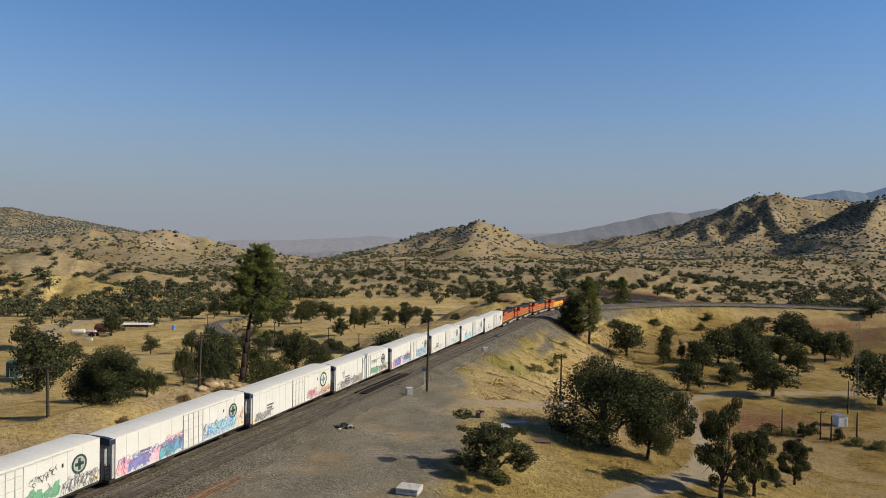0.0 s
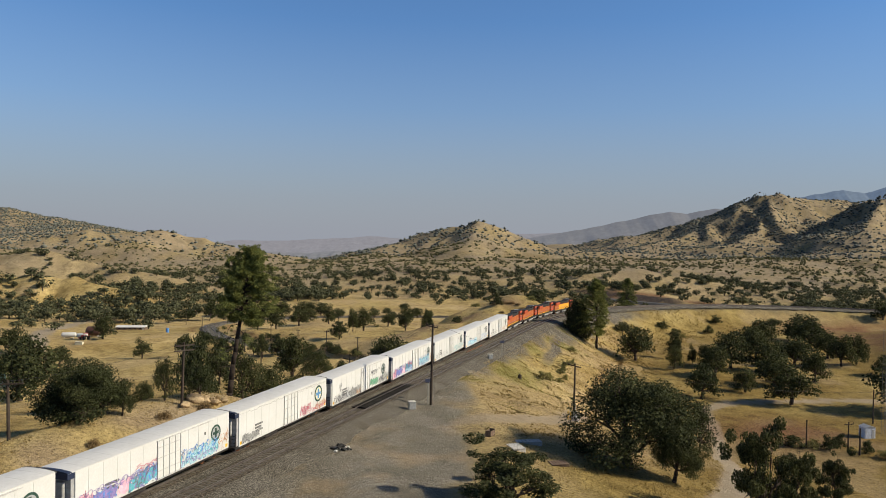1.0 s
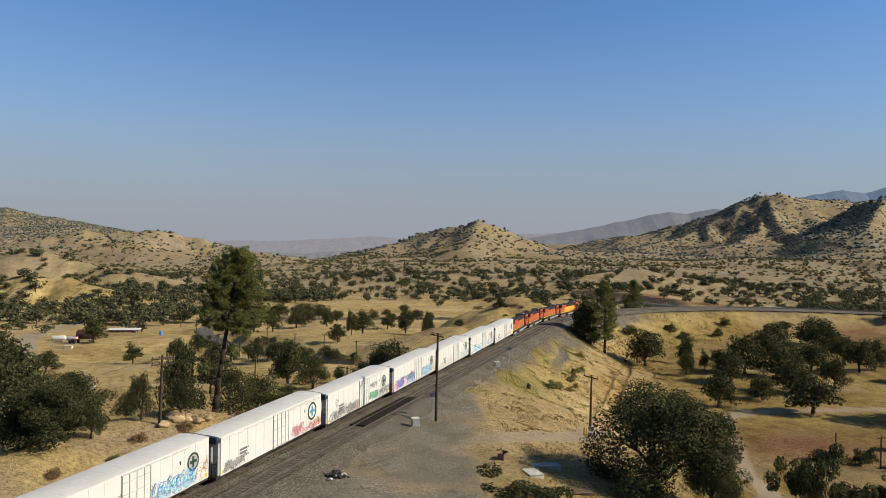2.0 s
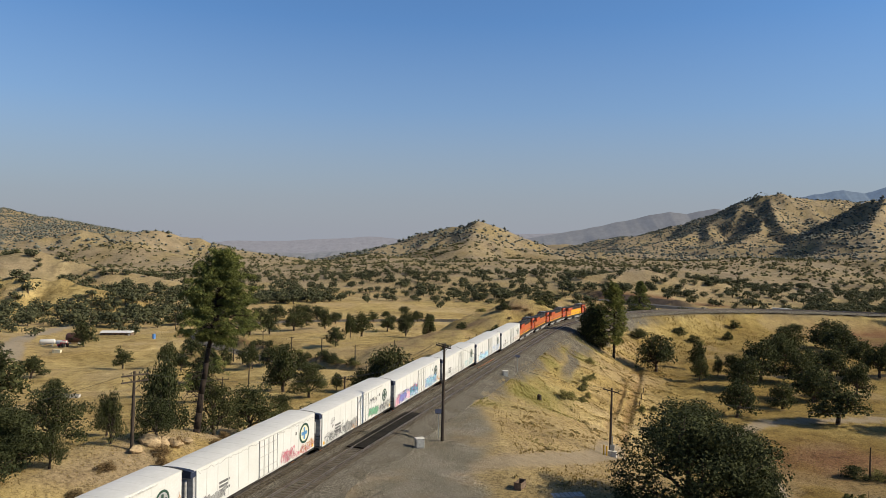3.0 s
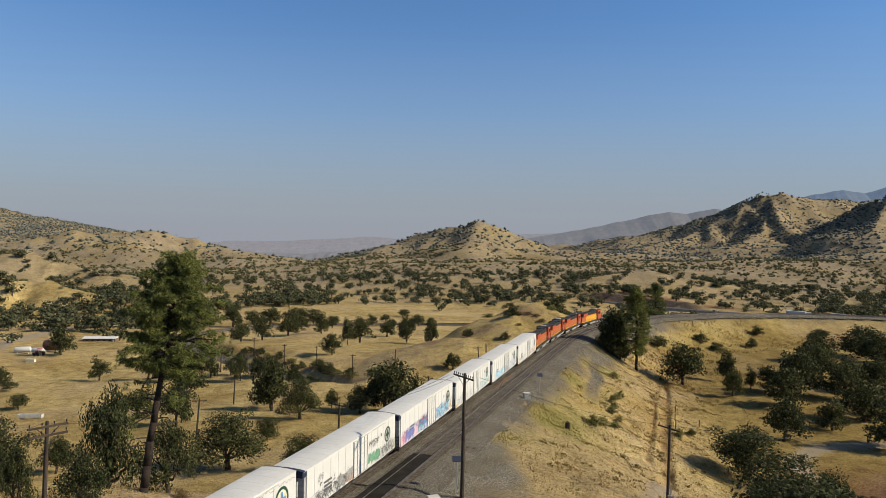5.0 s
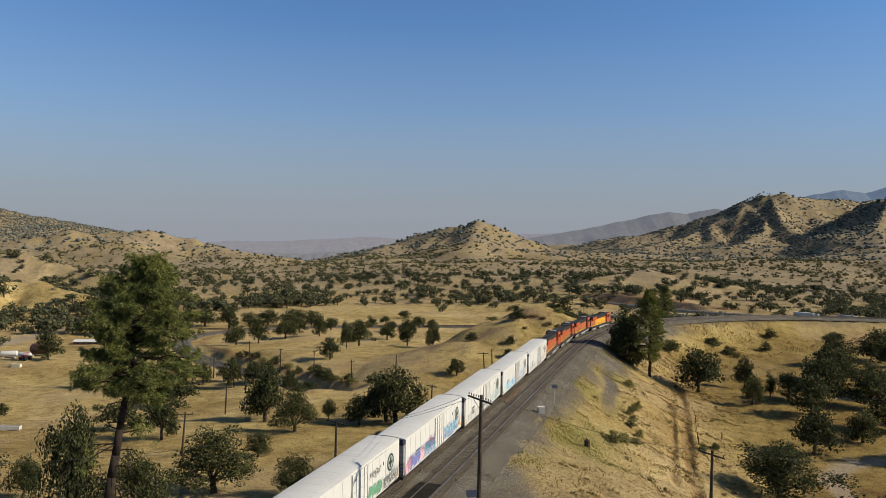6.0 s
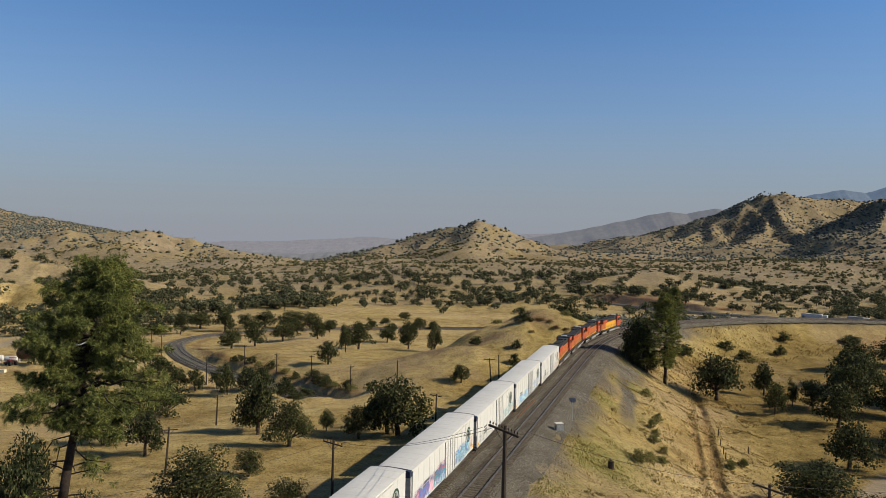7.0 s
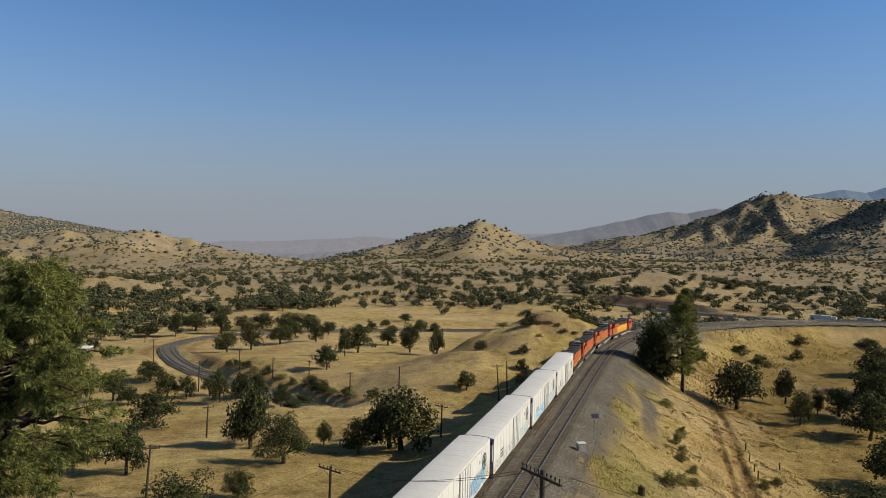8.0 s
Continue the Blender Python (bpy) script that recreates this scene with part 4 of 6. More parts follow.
def scatter_woods():
    """Oaks too many to count on the valley floor and the hills: leafy ones nearer, clumps far off."""
    rng = np.random.RandomState(12)
    bm = bmesh.new()
    bmesh.ops.create_icosphere(bm, subdivisions=1, radius=1.0)
    ico_v = np.array([tuple(v.co) for v in bm.verts])
    ico_f = np.array([[v.index for v in f.verts] for f in bm.faces])
    bm.free()
    oct_v = np.array([(1, 0, 0), (0, 1, 0), (-1, 0, 0), (0, -1, 0), (0, 0, 1), (0, 0, -1)], float) * 1.15
    oct_f = np.array([(0, 1, 4), (1, 2, 4), (2, 3, 4), (3, 0, 4), (1, 0, 5), (2, 1, 5), (3, 2, 5), (0, 3, 5)])
    # leafy trees, some 350 to 800 m away: a thick belt along the creek, loose groups elsewhere
    protos = tree_clumps(np.random.RandomState(60), 8, 6, 26, 1.05, 2.2, 5.6, 0.62, ico_v, ico_f)
    tries = 60000
    a, r = rng.uniform(-0.66, 0.66, tries), np.sqrt(rng.uniform(330 ** 2, 830 ** 2, tries))
    x, y = r * np.sin(a), r * np.cos(a) + 20
    s, d = to_track(x, y)
    z = land(x, y)
    group = smooth(0.02, 0.3, fbm(x, y * 0.6, 110, 3))
    belt = smooth(392, 412, y) * smooth(640, 570, y) * smooth(-150, -185, x - 0.45 * (y - 400))
    belt = np.maximum(belt, 0.5 * smooth(575, 600, y) * smooth(680, 645, y) * smooth(-200, -130, x) * smooth(190, 100, x))
    knoll = (z > -18.5) & (y > 440) & (x < -170)
    dens = 0.045 + 0.2 * group + 1.15 * belt * np.where(knoll, 0.1, 1.0) * (0.35 + 0.65 * smooth(-0.2, 0.15, fbm(x, y, 60, 3)))
    dens = dens + 0.12 * smooth(640, 760, y) * smooth(-0.1, 0.25, fbm(x + 40, y, 55, 3))
    dens = dens + 0.3 * smooth(380, 430, y) * smooth(520, 470, y) * smooth(60, 120, x)
    dens = dens + 0.3 * smooth(210, 300, x)
    open_field = (x > -150) & (x < 40) & (y < 535) & (x > -150 + 0.2 * (y - 440))
    ok = (rng.rand(tries) < dens * 0.105) & ~open_field & (loop_distance(x, y) > 10) & (np.abs(d) > 26) & ~((d > 0) & (s > 60) & (y < 440) & (x > 20)) & ~((np.abs(0.82 * (x - 171) + y - 572) < 16) & (x > 60))
    taken, pick = [tuple(p) for p in TREES], []
    for i in np.flatnonzero(ok):
        if all((x[i] - p[0]) ** 2 + (y[i] - p[1]) ** 2 > 34 for p in taken[-500:]):
            taken.append((x[i], y[i]))
            pick.append(i)
    x, y, z, wide = x[pick], y[pick], z[pick], belt[pick]
    scale = rng.uniform(0.55, 1.1, len(x)) + 0.2 * wide * rng.rand(len(x))
    valley = plant_clumps("valley_woods", "scattered dark oaks on the golden valley floor", M_HAZED_OAK, protos, x, y, z, scale, rng)
    stem_v, stem_f = tube((0, 0, -1), (0, 0, 4.5), 0.42, 0.25, 5)
    stem_v = np.array([tuple(v) for v in stem_v])
    sv = [stem_v * k + np.array([px, py, pz]) for k, px, py, pz in zip(scale, x, y, z)]
    sf = [tuple(j + len(stem_v) * n for j in f) for n in range(len(sv)) for f in stem_f]
    link("trunks", np.concatenate(sv), sf, M_BARK, valley)
    # grey-green scrub along the outer side of the curve
    n = 2600
    x, y = rng.uniform(48, 300, n), rng.uniform(385, 540, n)
    road = np.abs(0.82 * (x - 171) + y - 572)
    keep = (rng.rand(n) < 0.1 + 0.75 * smooth(-0.12, 0.2, fbm(x, y, 26, 3))) & (loop_distance(x, y) > 8) & (road > 14) & (np.abs(to_track(x, y)[1]) > 12)
    x, y = x[keep], y[keep]
    plant_clumps("roadside_scrub", "low grey-green scrub behind the railway curve", M_HAZED_SCRUB, tree_clumps(np.random.RandomState(90), 6, 2, 10, 1.4, 0.6, 2.4, 0.7, ico_v, ico_f), x, y, land(x, y), rng.uniform(0.55, 1.25, len(x)), rng)
    # the foothills, then the hills: thick in hollows and on shaded slopes, open on sunny ones
    for name, label, r0, r1, tries, share, protos, mat in (
            ("foothill_woods", "dark oaks dotted over rolling golden foothills", 800, 1330, 60000, 0.125, tree_clumps(np.random.RandomState(70), 8, 3, 9, 1.6, 1.4, 4.2, 0.75, ico_v, ico_f), M_HAZED_OAK),
            ("hill_woods", "dark oak scrub dotted over golden hillsides", 1300, 2700, 150000, 0.2, tree_clumps(np.random.RandomState(80), 14, 1, 0, 1.0, 1.0, 2.2, 1.45, oct_v, oct_f), M_HAZED_SCRUB)):
        a, r = rng.uniform(-0.64, 0.64, tries), np.sqrt(rng.uniform(r0 ** 2, r1 ** 2, tries))
        x, y = r * np.sin(a), r * np.cos(a)
        z, lit, hollow = relief(x, y, 14)
        dens = 0.3 + 0.6 * smooth(-0.1, 0.24, fbm(x, y, 60, 4)) + (1.2 + 3.5 * smooth(20, 45, z)) * smooth(0.46, 0.22, lit) + (0.5 + 1.6 * smooth(10, 40, z)) * smooth(0.2, 1.4, hollow)
        dens = dens * np.where(z > 15, 0.95, 1.0) + 0.3 * (r0 > 1000)
        dens = dens + 0.45 * smooth(330, 520, x) * smooth(1400, 1200, y)
        dens = dens + 1.5 * smooth(-700, -1000, x) * smooth(1500, 1850, y) + 0.25 * smooth(-60, -160, x) * smooth(-24, -34, z)
        pick = np.flatnonzero(rng.rand(tries) < dens * share)
        scale = (0.34 if r0 < 1000 else 0.45) + (0.6 if r0 < 1000 else 0.7) * rng.rand(len(pick)) ** 1.7
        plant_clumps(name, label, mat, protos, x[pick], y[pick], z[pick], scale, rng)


scatter_woods()


# ---- more materials ----
def plain(name, col, rough=0.6, metal=0.0, spread=0.2, scale=3.0, spec=0.3):
    return varied(name, tuple(c * (1 - spread) for c in col), tuple(min(c * (1 + spread), 0.95) for c in col), scale, rough, metal, scale * 8, 0.0, 0.0, spec)


M_NAVY = plain("navy_paint", (0.022, 0.03, 0.06), 0.5)
M_GREYWALL = plain("grey_end_paint", (0.33, 0.33, 0.33), 0.6)
M_SEAM = plain("seam_shade_paint", (0.46, 0.455, 0.44), 0.7)
M_ROOFWHITE = varied("white_roof_paint", (0.5, 0.495, 0.475), (0.58, 0.575, 0.56), 0.25, 0.6, 0, 3, 0, 0, 0.3, 0.05)
M_LOGO = plain("dark_green_emblem", (0.025, 0.06, 0.045), 0.5)
M_LOGOIN = plain("cream_emblem", (0.62, 0.58, 0.42), 0.5)
M_BLUE = plain("blue_emblem", (0.08, 0.24, 0.48), 0.5)
M_MARK = plain("grey_lettering_bars", (0.12, 0.12, 0.12), 0.7)
M_YELLOW = plain("yellow_paint", (0.75, 0.45, 0.03), 0.5)
M_GOLD = plain("golden_loco_paint", (0.72, 0.36, 0.03), 0.45)
M_REDPAINT = plain("red_orange_paint", (0.42, 0.075, 0.03), 0.5)
M_GLASS_DARK = plain("dark_cab_glass", (0.02, 0.022, 0.025), 0.1, 0, 0.1, 3, 0.5)
M_GREYPAINT = plain("grey_machine_paint", (0.3, 0.3, 0.29), 0.6)
M_POLE = varied("weathered_pole_wood", (0.03, 0.022, 0.017), (0.075, 0.056, 0.042), 1.2, 0.9, 0, 10, 0.01)
M_CREOSOTE = varied("crossing_panel_rubber", (0.012, 0.011, 0.01), (0.03, 0.027, 0.024), 0.8, 1.0, 0, 8, 0, 0, 0.05)
M_CONCRETE = plain("pale_concrete", (0.5, 0.48, 0.44), 0.9)
M_RUST = plain("rusty_steel", (0.17, 0.07, 0.035), 0.85, 0.3)
M_WIRE = plain("black_wire", (0.02, 0.02, 0.02), 0.6)
GRAFFITI = {k: plain("spray_" + k, c, 0.6, 0, 0.25, 1.2) for k, c in {
    "pink": (0.5, 0.15, 0.2), "teal": (0.1, 0.38, 0.43), "purple": (0.25, 0.2, 0.42), "green": (0.13, 0.33, 0.2), "grey": (0.3, 0.3, 0.29),
    "rust": (0.45, 0.22, 0.09), "blue": (0.08, 0.22, 0.55), "sky": (0.38, 0.57, 0.64), "black": (0.13, 0.13, 0.14), "rose": (0.7, 0.42, 0.5)}.items()}


def boxes(name, dims, mat, parent, label="", bevel=0.0):
    """One part made of one or several boxes (x0, y0, z0, x1, y1, z1)."""
    bm = bmesh.new()
    for d in dims:
        box_bm(bm, *d, bevel)
    return part(name, bm, mat, parent, label)


def cyl_x(bm, x0, x1, y, z, r, seg=20):
    """A wheel or drum that lies across the track."""
    m = Matrix.Translation(((x0 + x1) / 2, y, z)) @ Matrix.Rotation(radians(90), 4, "Y")
    bmesh.ops.create_cone(bm, cap_ends=True, segments=seg, radius1=r, radius2=r, depth=abs(x1 - x0), matrix=m)
    return bm


def bogie(parent, y, axles, r=0.45, mat=M_DARKSTEEL):
    """A truck: side frames and wheelsets."""
    half = 0.9 * (axles - 1)
    frame_dims = []
    for sx in (-1, 1):
        frame_dims += [(sx * 1.02 - 0.09, y - half - 0.35, 0.42, sx * 1.02 + 0.09, y + half + 0.35, 0.72), (sx * 1.02 - 0.12, y - 0.4, 0.25, sx * 1.02 + 0.12, y + 0.4, 0.62)]
    frame_dims.append((-1.0, y - 0.25, 0.45, 1.0, y + 0.25, 0.7))
    t = boxes("truck", frame_dims, mat, parent, "dark greasy steel truck frame" if mat is M_DARKSTEEL else "dusty grey truck frame", 0.03)
    for k in range(axles):
        ay = y - half + 1.8 * k
        bm = bmesh.new()
        for sx in (-1, 1):
            cyl_x(bm, sx * 0.68, sx * 0.82, ay, r, r)
            cyl_x(bm, sx * 0.66, sx * 0.7, ay, r, r + 0.03)
        cyl_x(bm, -0.7, 0.7, ay, r, 0.09, 8)
        part("wheelset", bm, M_RUST, t)


def strip_disc(y, z, x, r0, r1, seg=40, a0=0.0, a1=2 * math.pi):
    """A ring or disc that faces sideways at x."""
    vs, fs = [], []
    for i in range(seg + 1):
        a = a0 + (a1 - a0) * i / seg
        vs += [(x, y + r0 * math.cos(a), z + r0 * math.sin(a)), (x, y + r1 * math.cos(a), z + r1 * math.sin(a))]
        if i:
            o = 2 * i
            fs.append((o - 2, o - 1, o + 1, o))
    return vs, fs


def reefer(name="refrigerator_car"):
    """A long white insulated freight car; y runs forward, x to the right, z from the rail."""
    root = tagged(new(name), "long white refrigerated freight car with graffiti on rails", "train car", "white cars of the freight train")
    W, Z0, Z1, F0, F1 = 1.48, 0.72, 4.22, -9.35, 10.1
    # body shell with vertical panel seams standing proud
    bm = bmesh.new()
    box_bm(bm, -W, F0, Z0, W, F1, Z1, 0.03)
    body = part("body", bm, M_WHITE, root, "white painted insulated body")
    for y in np.arange(F0 + 1.3, F1 - 0.5, 1.48):
        if abs(y - 1.1) > 2.0:
            boxes("panel_seam", [(W - 0.01, y - 0.03, Z0 + 0.15, W + 0.018, y + 0.03, Z1 - 0.1)], M_WHITE, body)
    # roof, arched, with cross seams
    vs, fs = [], []
    prof = [(-W - 0.03, 0.0), (-W - 0.03, 0.07), (-1.1, 0.13), (-0.5, 0.17), (0, 0.18), (0.5, 0.17), (1.1, 0.13), (W + 0.03, 0.07), (W + 0.03, 0.0)]
    ys = [-10.1, F1 + 0.06]
    for y in ys:
        vs += [(x, y, Z1 + z) for x, z in prof]
    k = len(prof)
    fs = [(i, i + 1, k + i + 1, k + i) for i in range(k - 1)] + [(k - 1, 0, k, 2 * k - 1), tuple(range(k))[::-1], tuple(range(k, 2 * k))]
    roof = link("roof", vs, fs, M_ROOFWHITE, root, "flat-arched white roof")
    for y in np.arange(-8.5, 10, 1.48):
        sv = []
        for yy, up in ((y - 0.035, 0.0), (y, 0.01), (y + 0.035, 0.0)):
            sv += [(x, yy, Z1 + z + up) for x, z in prof[1:-1]]
        m = len(prof) - 2
        sf = [(r * m + i, r * m + i + 1, (r + 1) * m + i + 1, (r + 1) * m + i) for r in range(2) for i in range(m - 1)]
        link("roof_seam", sv, sf, M_ROOFWHITE, roof)
    cv = []
    for y in (-10.13, -9.72):
        cv += [(x * 1.003, y, Z1 + z + 0.012) for x, z in prof]
    link("roof_end_cap", cv, fs, M_NAVY, roof, "dark navy roof end")
    bv = []
    for y in (F1 - 0.06, F1 + 0.1):
        bv += [(x * 1.002, y, Z1 + z + 0.01) for x, z in prof]
    link("roof_edge", bv, fs, M_DARKSTEEL, roof, "dark roof edge strip")
    # machinery end: navy hood, recessed grey wall, platform and ladders
    boxes("end_hood", [(-W, -10.08, 3.75, W, F0 - 0.02, Z1 - 0.005)], M_NAVY, root, "dark navy end hood", 0.04)
    boxes("end_wall", [(-W + 0.1, F0 - 0.32, Z0 + 0.1, W - 0.1, F0 - 0.012, 3.74)], M_GREYWALL, root, "grey recessed end wall", 0.02)
    boxes("cooling_unit", [(-0.9, F0 - 0.62, 1.9, 0.9, F0 - 0.33, 3.5)], M_GREYPAINT, root, "grey cooling unit", 0.05)
    boxes("platform", [(-W + 0.06, -10.1, Z0, W - 0.06, F0 - 0.02, Z0 + 0.1)], M_DARKSTEEL, root)
    for sx in (-1, 1):
        for yy in (-10.05, F1 + 0.12):
            rungs = [(sx * 1.5 - 0.03, yy - 0.03, 0.5, sx * 1.5 + 0.03, yy + 0.03, 2.2), (sx * 1.02 - 0.03, yy - 0.03, 0.5, sx * 1.02 + 0.03, yy + 0.03, 2.2)]
            rungs += [(sx * 1.26 - 0.24, yy - 0.02, z - 0.02, sx * 1.26 + 0.24, yy + 0.02, z + 0.02) for z in (0.6, 0.95, 1.3, 1.65, 2.0)]
            boxes("ladder", rungs, M_DARKSTEEL, root, "dark steel end ladder")
    # plug door with rods, and the slide rail above it
    door = boxes("door", [(W + 0.002, -0.45, Z0 + 0.12, W + 0.055, 2.65, Z1 - 0.22)], M_WHITE, root, "white plug door with locking rods", 0.02)
    for y in (-0.43, 0.32, 1.1, 1.9, 2.6):
        boxes("door_rod", [(W + 0.05, y - 0.035, Z0 + 0.1, W + 0.11, y + 0.035, Z1 - 0.15)], M_SEAM, door)
    for z in (1.5, 2.6, 3.5):
        boxes("door_rib", [(W + 0.05, -0.4, z - 0.03, W + 0.085, 2.6, z + 0.03)], M_SEAM, door)
    boxes("door_rail", [(W + 0.002, -0.5, Z1 - 0.17, W + 0.09, 7.3, Z1 - 0.09), (W + 0.002, -0.5, Z0 + 0.03, W + 0.09, 7.3, Z0 + 0.1)], M_SEAM, root)
    boxes("vent", [(W + 0.002, 6.15, 2.95, W + 0.03, 6.3, 3.25)], M_DARKSTEEL, root)
    # underframe, bogies, couplers
    boxes("underframe", [(-1.45, -10.0, 0.52, 1.45, F1, 0.71), (-0.35, -10.6, 0.5, 0.35, 10.5, 0.68)], M_DARKSTEEL, root, "", 0.02)
    boxes("tank_box", [(0.75, -4.2, 0.3, 1.4, -1.6, 0.515)], M_DARKSTEEL, root, "", 0.05)
    for y in (-7.6, 7.7):
        bogie(root, y, 2)
    for y in (-10.6, 10.6):
        boxes("coupler", [(-0.14, y - 0.3, 0.46, 0.14, y + 0.3, 0.74)], M_RUST, root, "", 0.04)
    # markings
    for y in (-9.0, 9.7):
        boxes("reflector", [(W + 0.002, y - 0.18, Z0 + 0.18, W + 0.012, y + 0.18, Z0 + 0.5)], M_YELLOW, root)
    return root


CAR_W = 1.48


def emblem(car, y, z, r, big):
    vs, fs = strip_disc(y, z, CAR_W + 0.022, 0, r * 0.78)
    disc = link("emblem", vs, fs, M_LOGOIN if big else M_GREYWALL, car, "round emblem with a blue cross")
    vs, fs = strip_disc(y, z, CAR_W + 0.026, r * 0.76, r)
    link("emblem_ring", vs, fs, M_LOGO, disc)
    q = r * 0.6
    boxes("emblem_cross", [(CAR_W + 0.026, y - q, z - q * 0.28, CAR_W + 0.031, y + q, z + q * 0.28), (CAR_W + 0.026, y - q * 0.28, z - q, CAR_W + 0.031, y + q * 0.28, z + q)], M_BLUE if big else M_LOGO, disc)


def ribbon(pts, w):
    """A flat stroke through (y, z) points, of width w."""
    vs, fs = [], []
    for i, p in enumerate(pts):
        a, b = pts[max(i - 1, 0)], pts[min(i + 1, len(pts) - 1)]
        dy, dz = b[0] - a[0], b[1] - a[1]
        n = math.hypot(dy, dz) + 1e-6
        ww = w * (0.6 + 0.4 * math.sin(math.pi * (i + 0.5) / len(pts)))
        vs += [(p[0] - dz / n * ww / 2, p[1] + dy / n * ww / 2), (p[0] + dz / n * ww / 2, p[1] - dy / n * ww / 2)]
        if i:
            o = 2 * i
            fs.append((o - 2, o - 1, o + 1, o))
    return vs, fs


GRAFFITI_LAYER = [0]


def spray(car, y0, y1, z0, z1, main, line, seed, cells=None, fill=True):
    """Sprayed shapes without letters: rounded blobs and looping strokes."""
    r = random.Random(seed)
    n = cells or max(2, int((y1 - y0) / 0.75))
    layer = CAR_W + 0.02 + 0.004 * (GRAFFITI_LAYER[0] % 3)
    GRAFFITI_LAYER[0] += 1
    blobs, strokes = [], []
    for i in range(n):
        cy, cz = y0 + (y1 - y0) * (i + 0.5) / n, (z0 + z1) / 2 + r.uniform(-0.12, 0.12)
        ry, rz = (y1 - y0) / n * 0.58, (z1 - z0) / 2
        ring, sides = [], r.choice((9, 11, 13))
        for k in range(sides):
            a = 2 * math.pi * (k + r.uniform(-0.3, 0.3)) / sides
            q = r.uniform(0.5, 1.25) if k % 2 else r.uniform(0.8, 1.2)
            dz = rz * q * math.copysign(abs(math.sin(a)) ** 0.7, math.sin(a))
            ring.append((cy + ry * q * math.copysign(abs(math.cos(a)) ** 0.7, math.cos(a)) + 0.35 * dz, cz + dz))
        if fill:
            blobs.append(([(cy, cz)] + ring, [(0, 1 + k, 1 + (k + 1) % sides) for k in range(sides)]))
        strokes.append(ribbon(ring[:-2], r.uniform(0.03, 0.06)))
        for k in range(4):
            p = (cy + r.uniform(-0.8, 0.8) * ry, cz + r.uniform(-0.8, 0.8) * rz)
            q = (p[0] + r.uniform(0.1, 0.7) * ry, p[1] + r.uniform(-1.1, 1.1) * rz)
            bend = (p[0] + r.uniform(-0.5, 0.8) * ry, (p[1] + q[1]) / 2)
            strokes.append(ribbon([p, bend, q], r.uniform(0.03, 0.11)))
    for kind, mat, x in ((blobs, main, layer), (strokes, line, layer + 0.013)):
        if kind:
            vs, fs = merge([(list(v), list(f)) for v, f in kind])
            ob = link("graffiti", [(x, a, max(b, 0.76)) for a, b in vs], fs, GRAFFITI[mat], car, mat + " sprayed graffiti")
            ob["kind"] = "stuff"


def eave_stain(car, seed):
    """Ragged peeling line under the eave."""
    r = random.Random(seed)
    pts, y = [], -9.2
    while y < 9.9:
        pts.append((y, 3.98 + r.uniform(-0.2, 0.12)))
        y += r.uniform(0.12, 0.3)
    vs, fs = ribbon(pts, 0.06)
    link("peeling_paint", [(CAR_W + 0.012, a, b) for a, b in vs], fs, M_GREYPAINT, car, "ragged grey peeling line")


def marks(car, y, z, rows=3):
    """Reporting marks as plain bars."""
    for i in range(rows):
        boxes("marking", [(CAR_W + 0.003, y, z - 0.32 * i, CAR_W + 0.009, y + 1.5 - 0.3 * (i % 2), z - 0.32 * i + 0.2)], M_MARK, car, "dark lettering shown as bars")


def at_track(s, d=0.0):
    p = on_track(s, d)
    return Matrix.LocRotScale(p, Euler((0, 0, -heading(s))), None)


PITCH, CAR0 = 21.25, -1.3
master = reefer()
cars = {}
for i in range(-5, 5):
    m = at_track(CAR0 + PITCH * i + 10.6)
    if i == -5:
        master.matrix_world = m
        cars[i] = master
    else:
        cars[i] = copy_thing(master, m)
for i, c in cars.items():
    emblem(c, 7.9, 2.75, 1.0 if i in (-1, -4) else 0.78, i in (-1, -4))
    marks(c, -6.4, 2.15)
# what is sprayed on each car
for i in (-1, -4):
    eave_stain(cars[i], 3 + i)
    spray(cars[i], 3.4, 5.9, 0.95, 2.0, "rose", "pink", 11 + i, 5, False)
    spray(cars[i], 3.5, 5.8, 0.95, 1.9, "pink", "pink", 51 + i, 6, False)
    spray(cars[i], 7.2, 9.9, 0.95, 1.7, "rust", "rust", 12 + i, 6, False)
    spray(cars[i], 5.6, 9.9, 0.85, 1.35, "rust", "pink", 14 + i, 10, False)
    spray(cars[i], -8.8, -5.5, 0.9, 1.8, "grey", "black", 13 + i, 6)
for i in (0, -3):
    spray(cars[i], -8.9, -3.6, 0.9, 2.0, "grey", "black", 21 + i, 7, False)
    spray(cars[i], -3.8, -0.6, 0.95, 2.0, "grey", "grey", 22 + i, 5)
    spray(cars[i], 2.8, 6.0, 0.9, 2.0, "green", "grey", 23 + i, 4)
    spray(cars[i], 3.2, 5.6, 2.5, 3.05, "grey", "black", 24 + i, 6, False)
    spray(cars[i], 6.4, 9.7, 0.9, 1.9, "grey", "grey", 25 + i, 6, False)
    spray(cars[i], -7.4, -6.6, 2.3, 3.2, "grey", "black", 26 + i, 2, False)
    spray(cars[i], -8.8, 2.0, 0.85, 1.7, "grey", "black", 27 + i, 18, False)
    spray(cars[i], 6.2, 9.8, 0.85, 1.8, "green", "black", 28 + i, 9, False)
    spray(cars[i], -2.0, 2.4, 0.85, 1.3, "rust", "rust", 29 + i, 8, False)
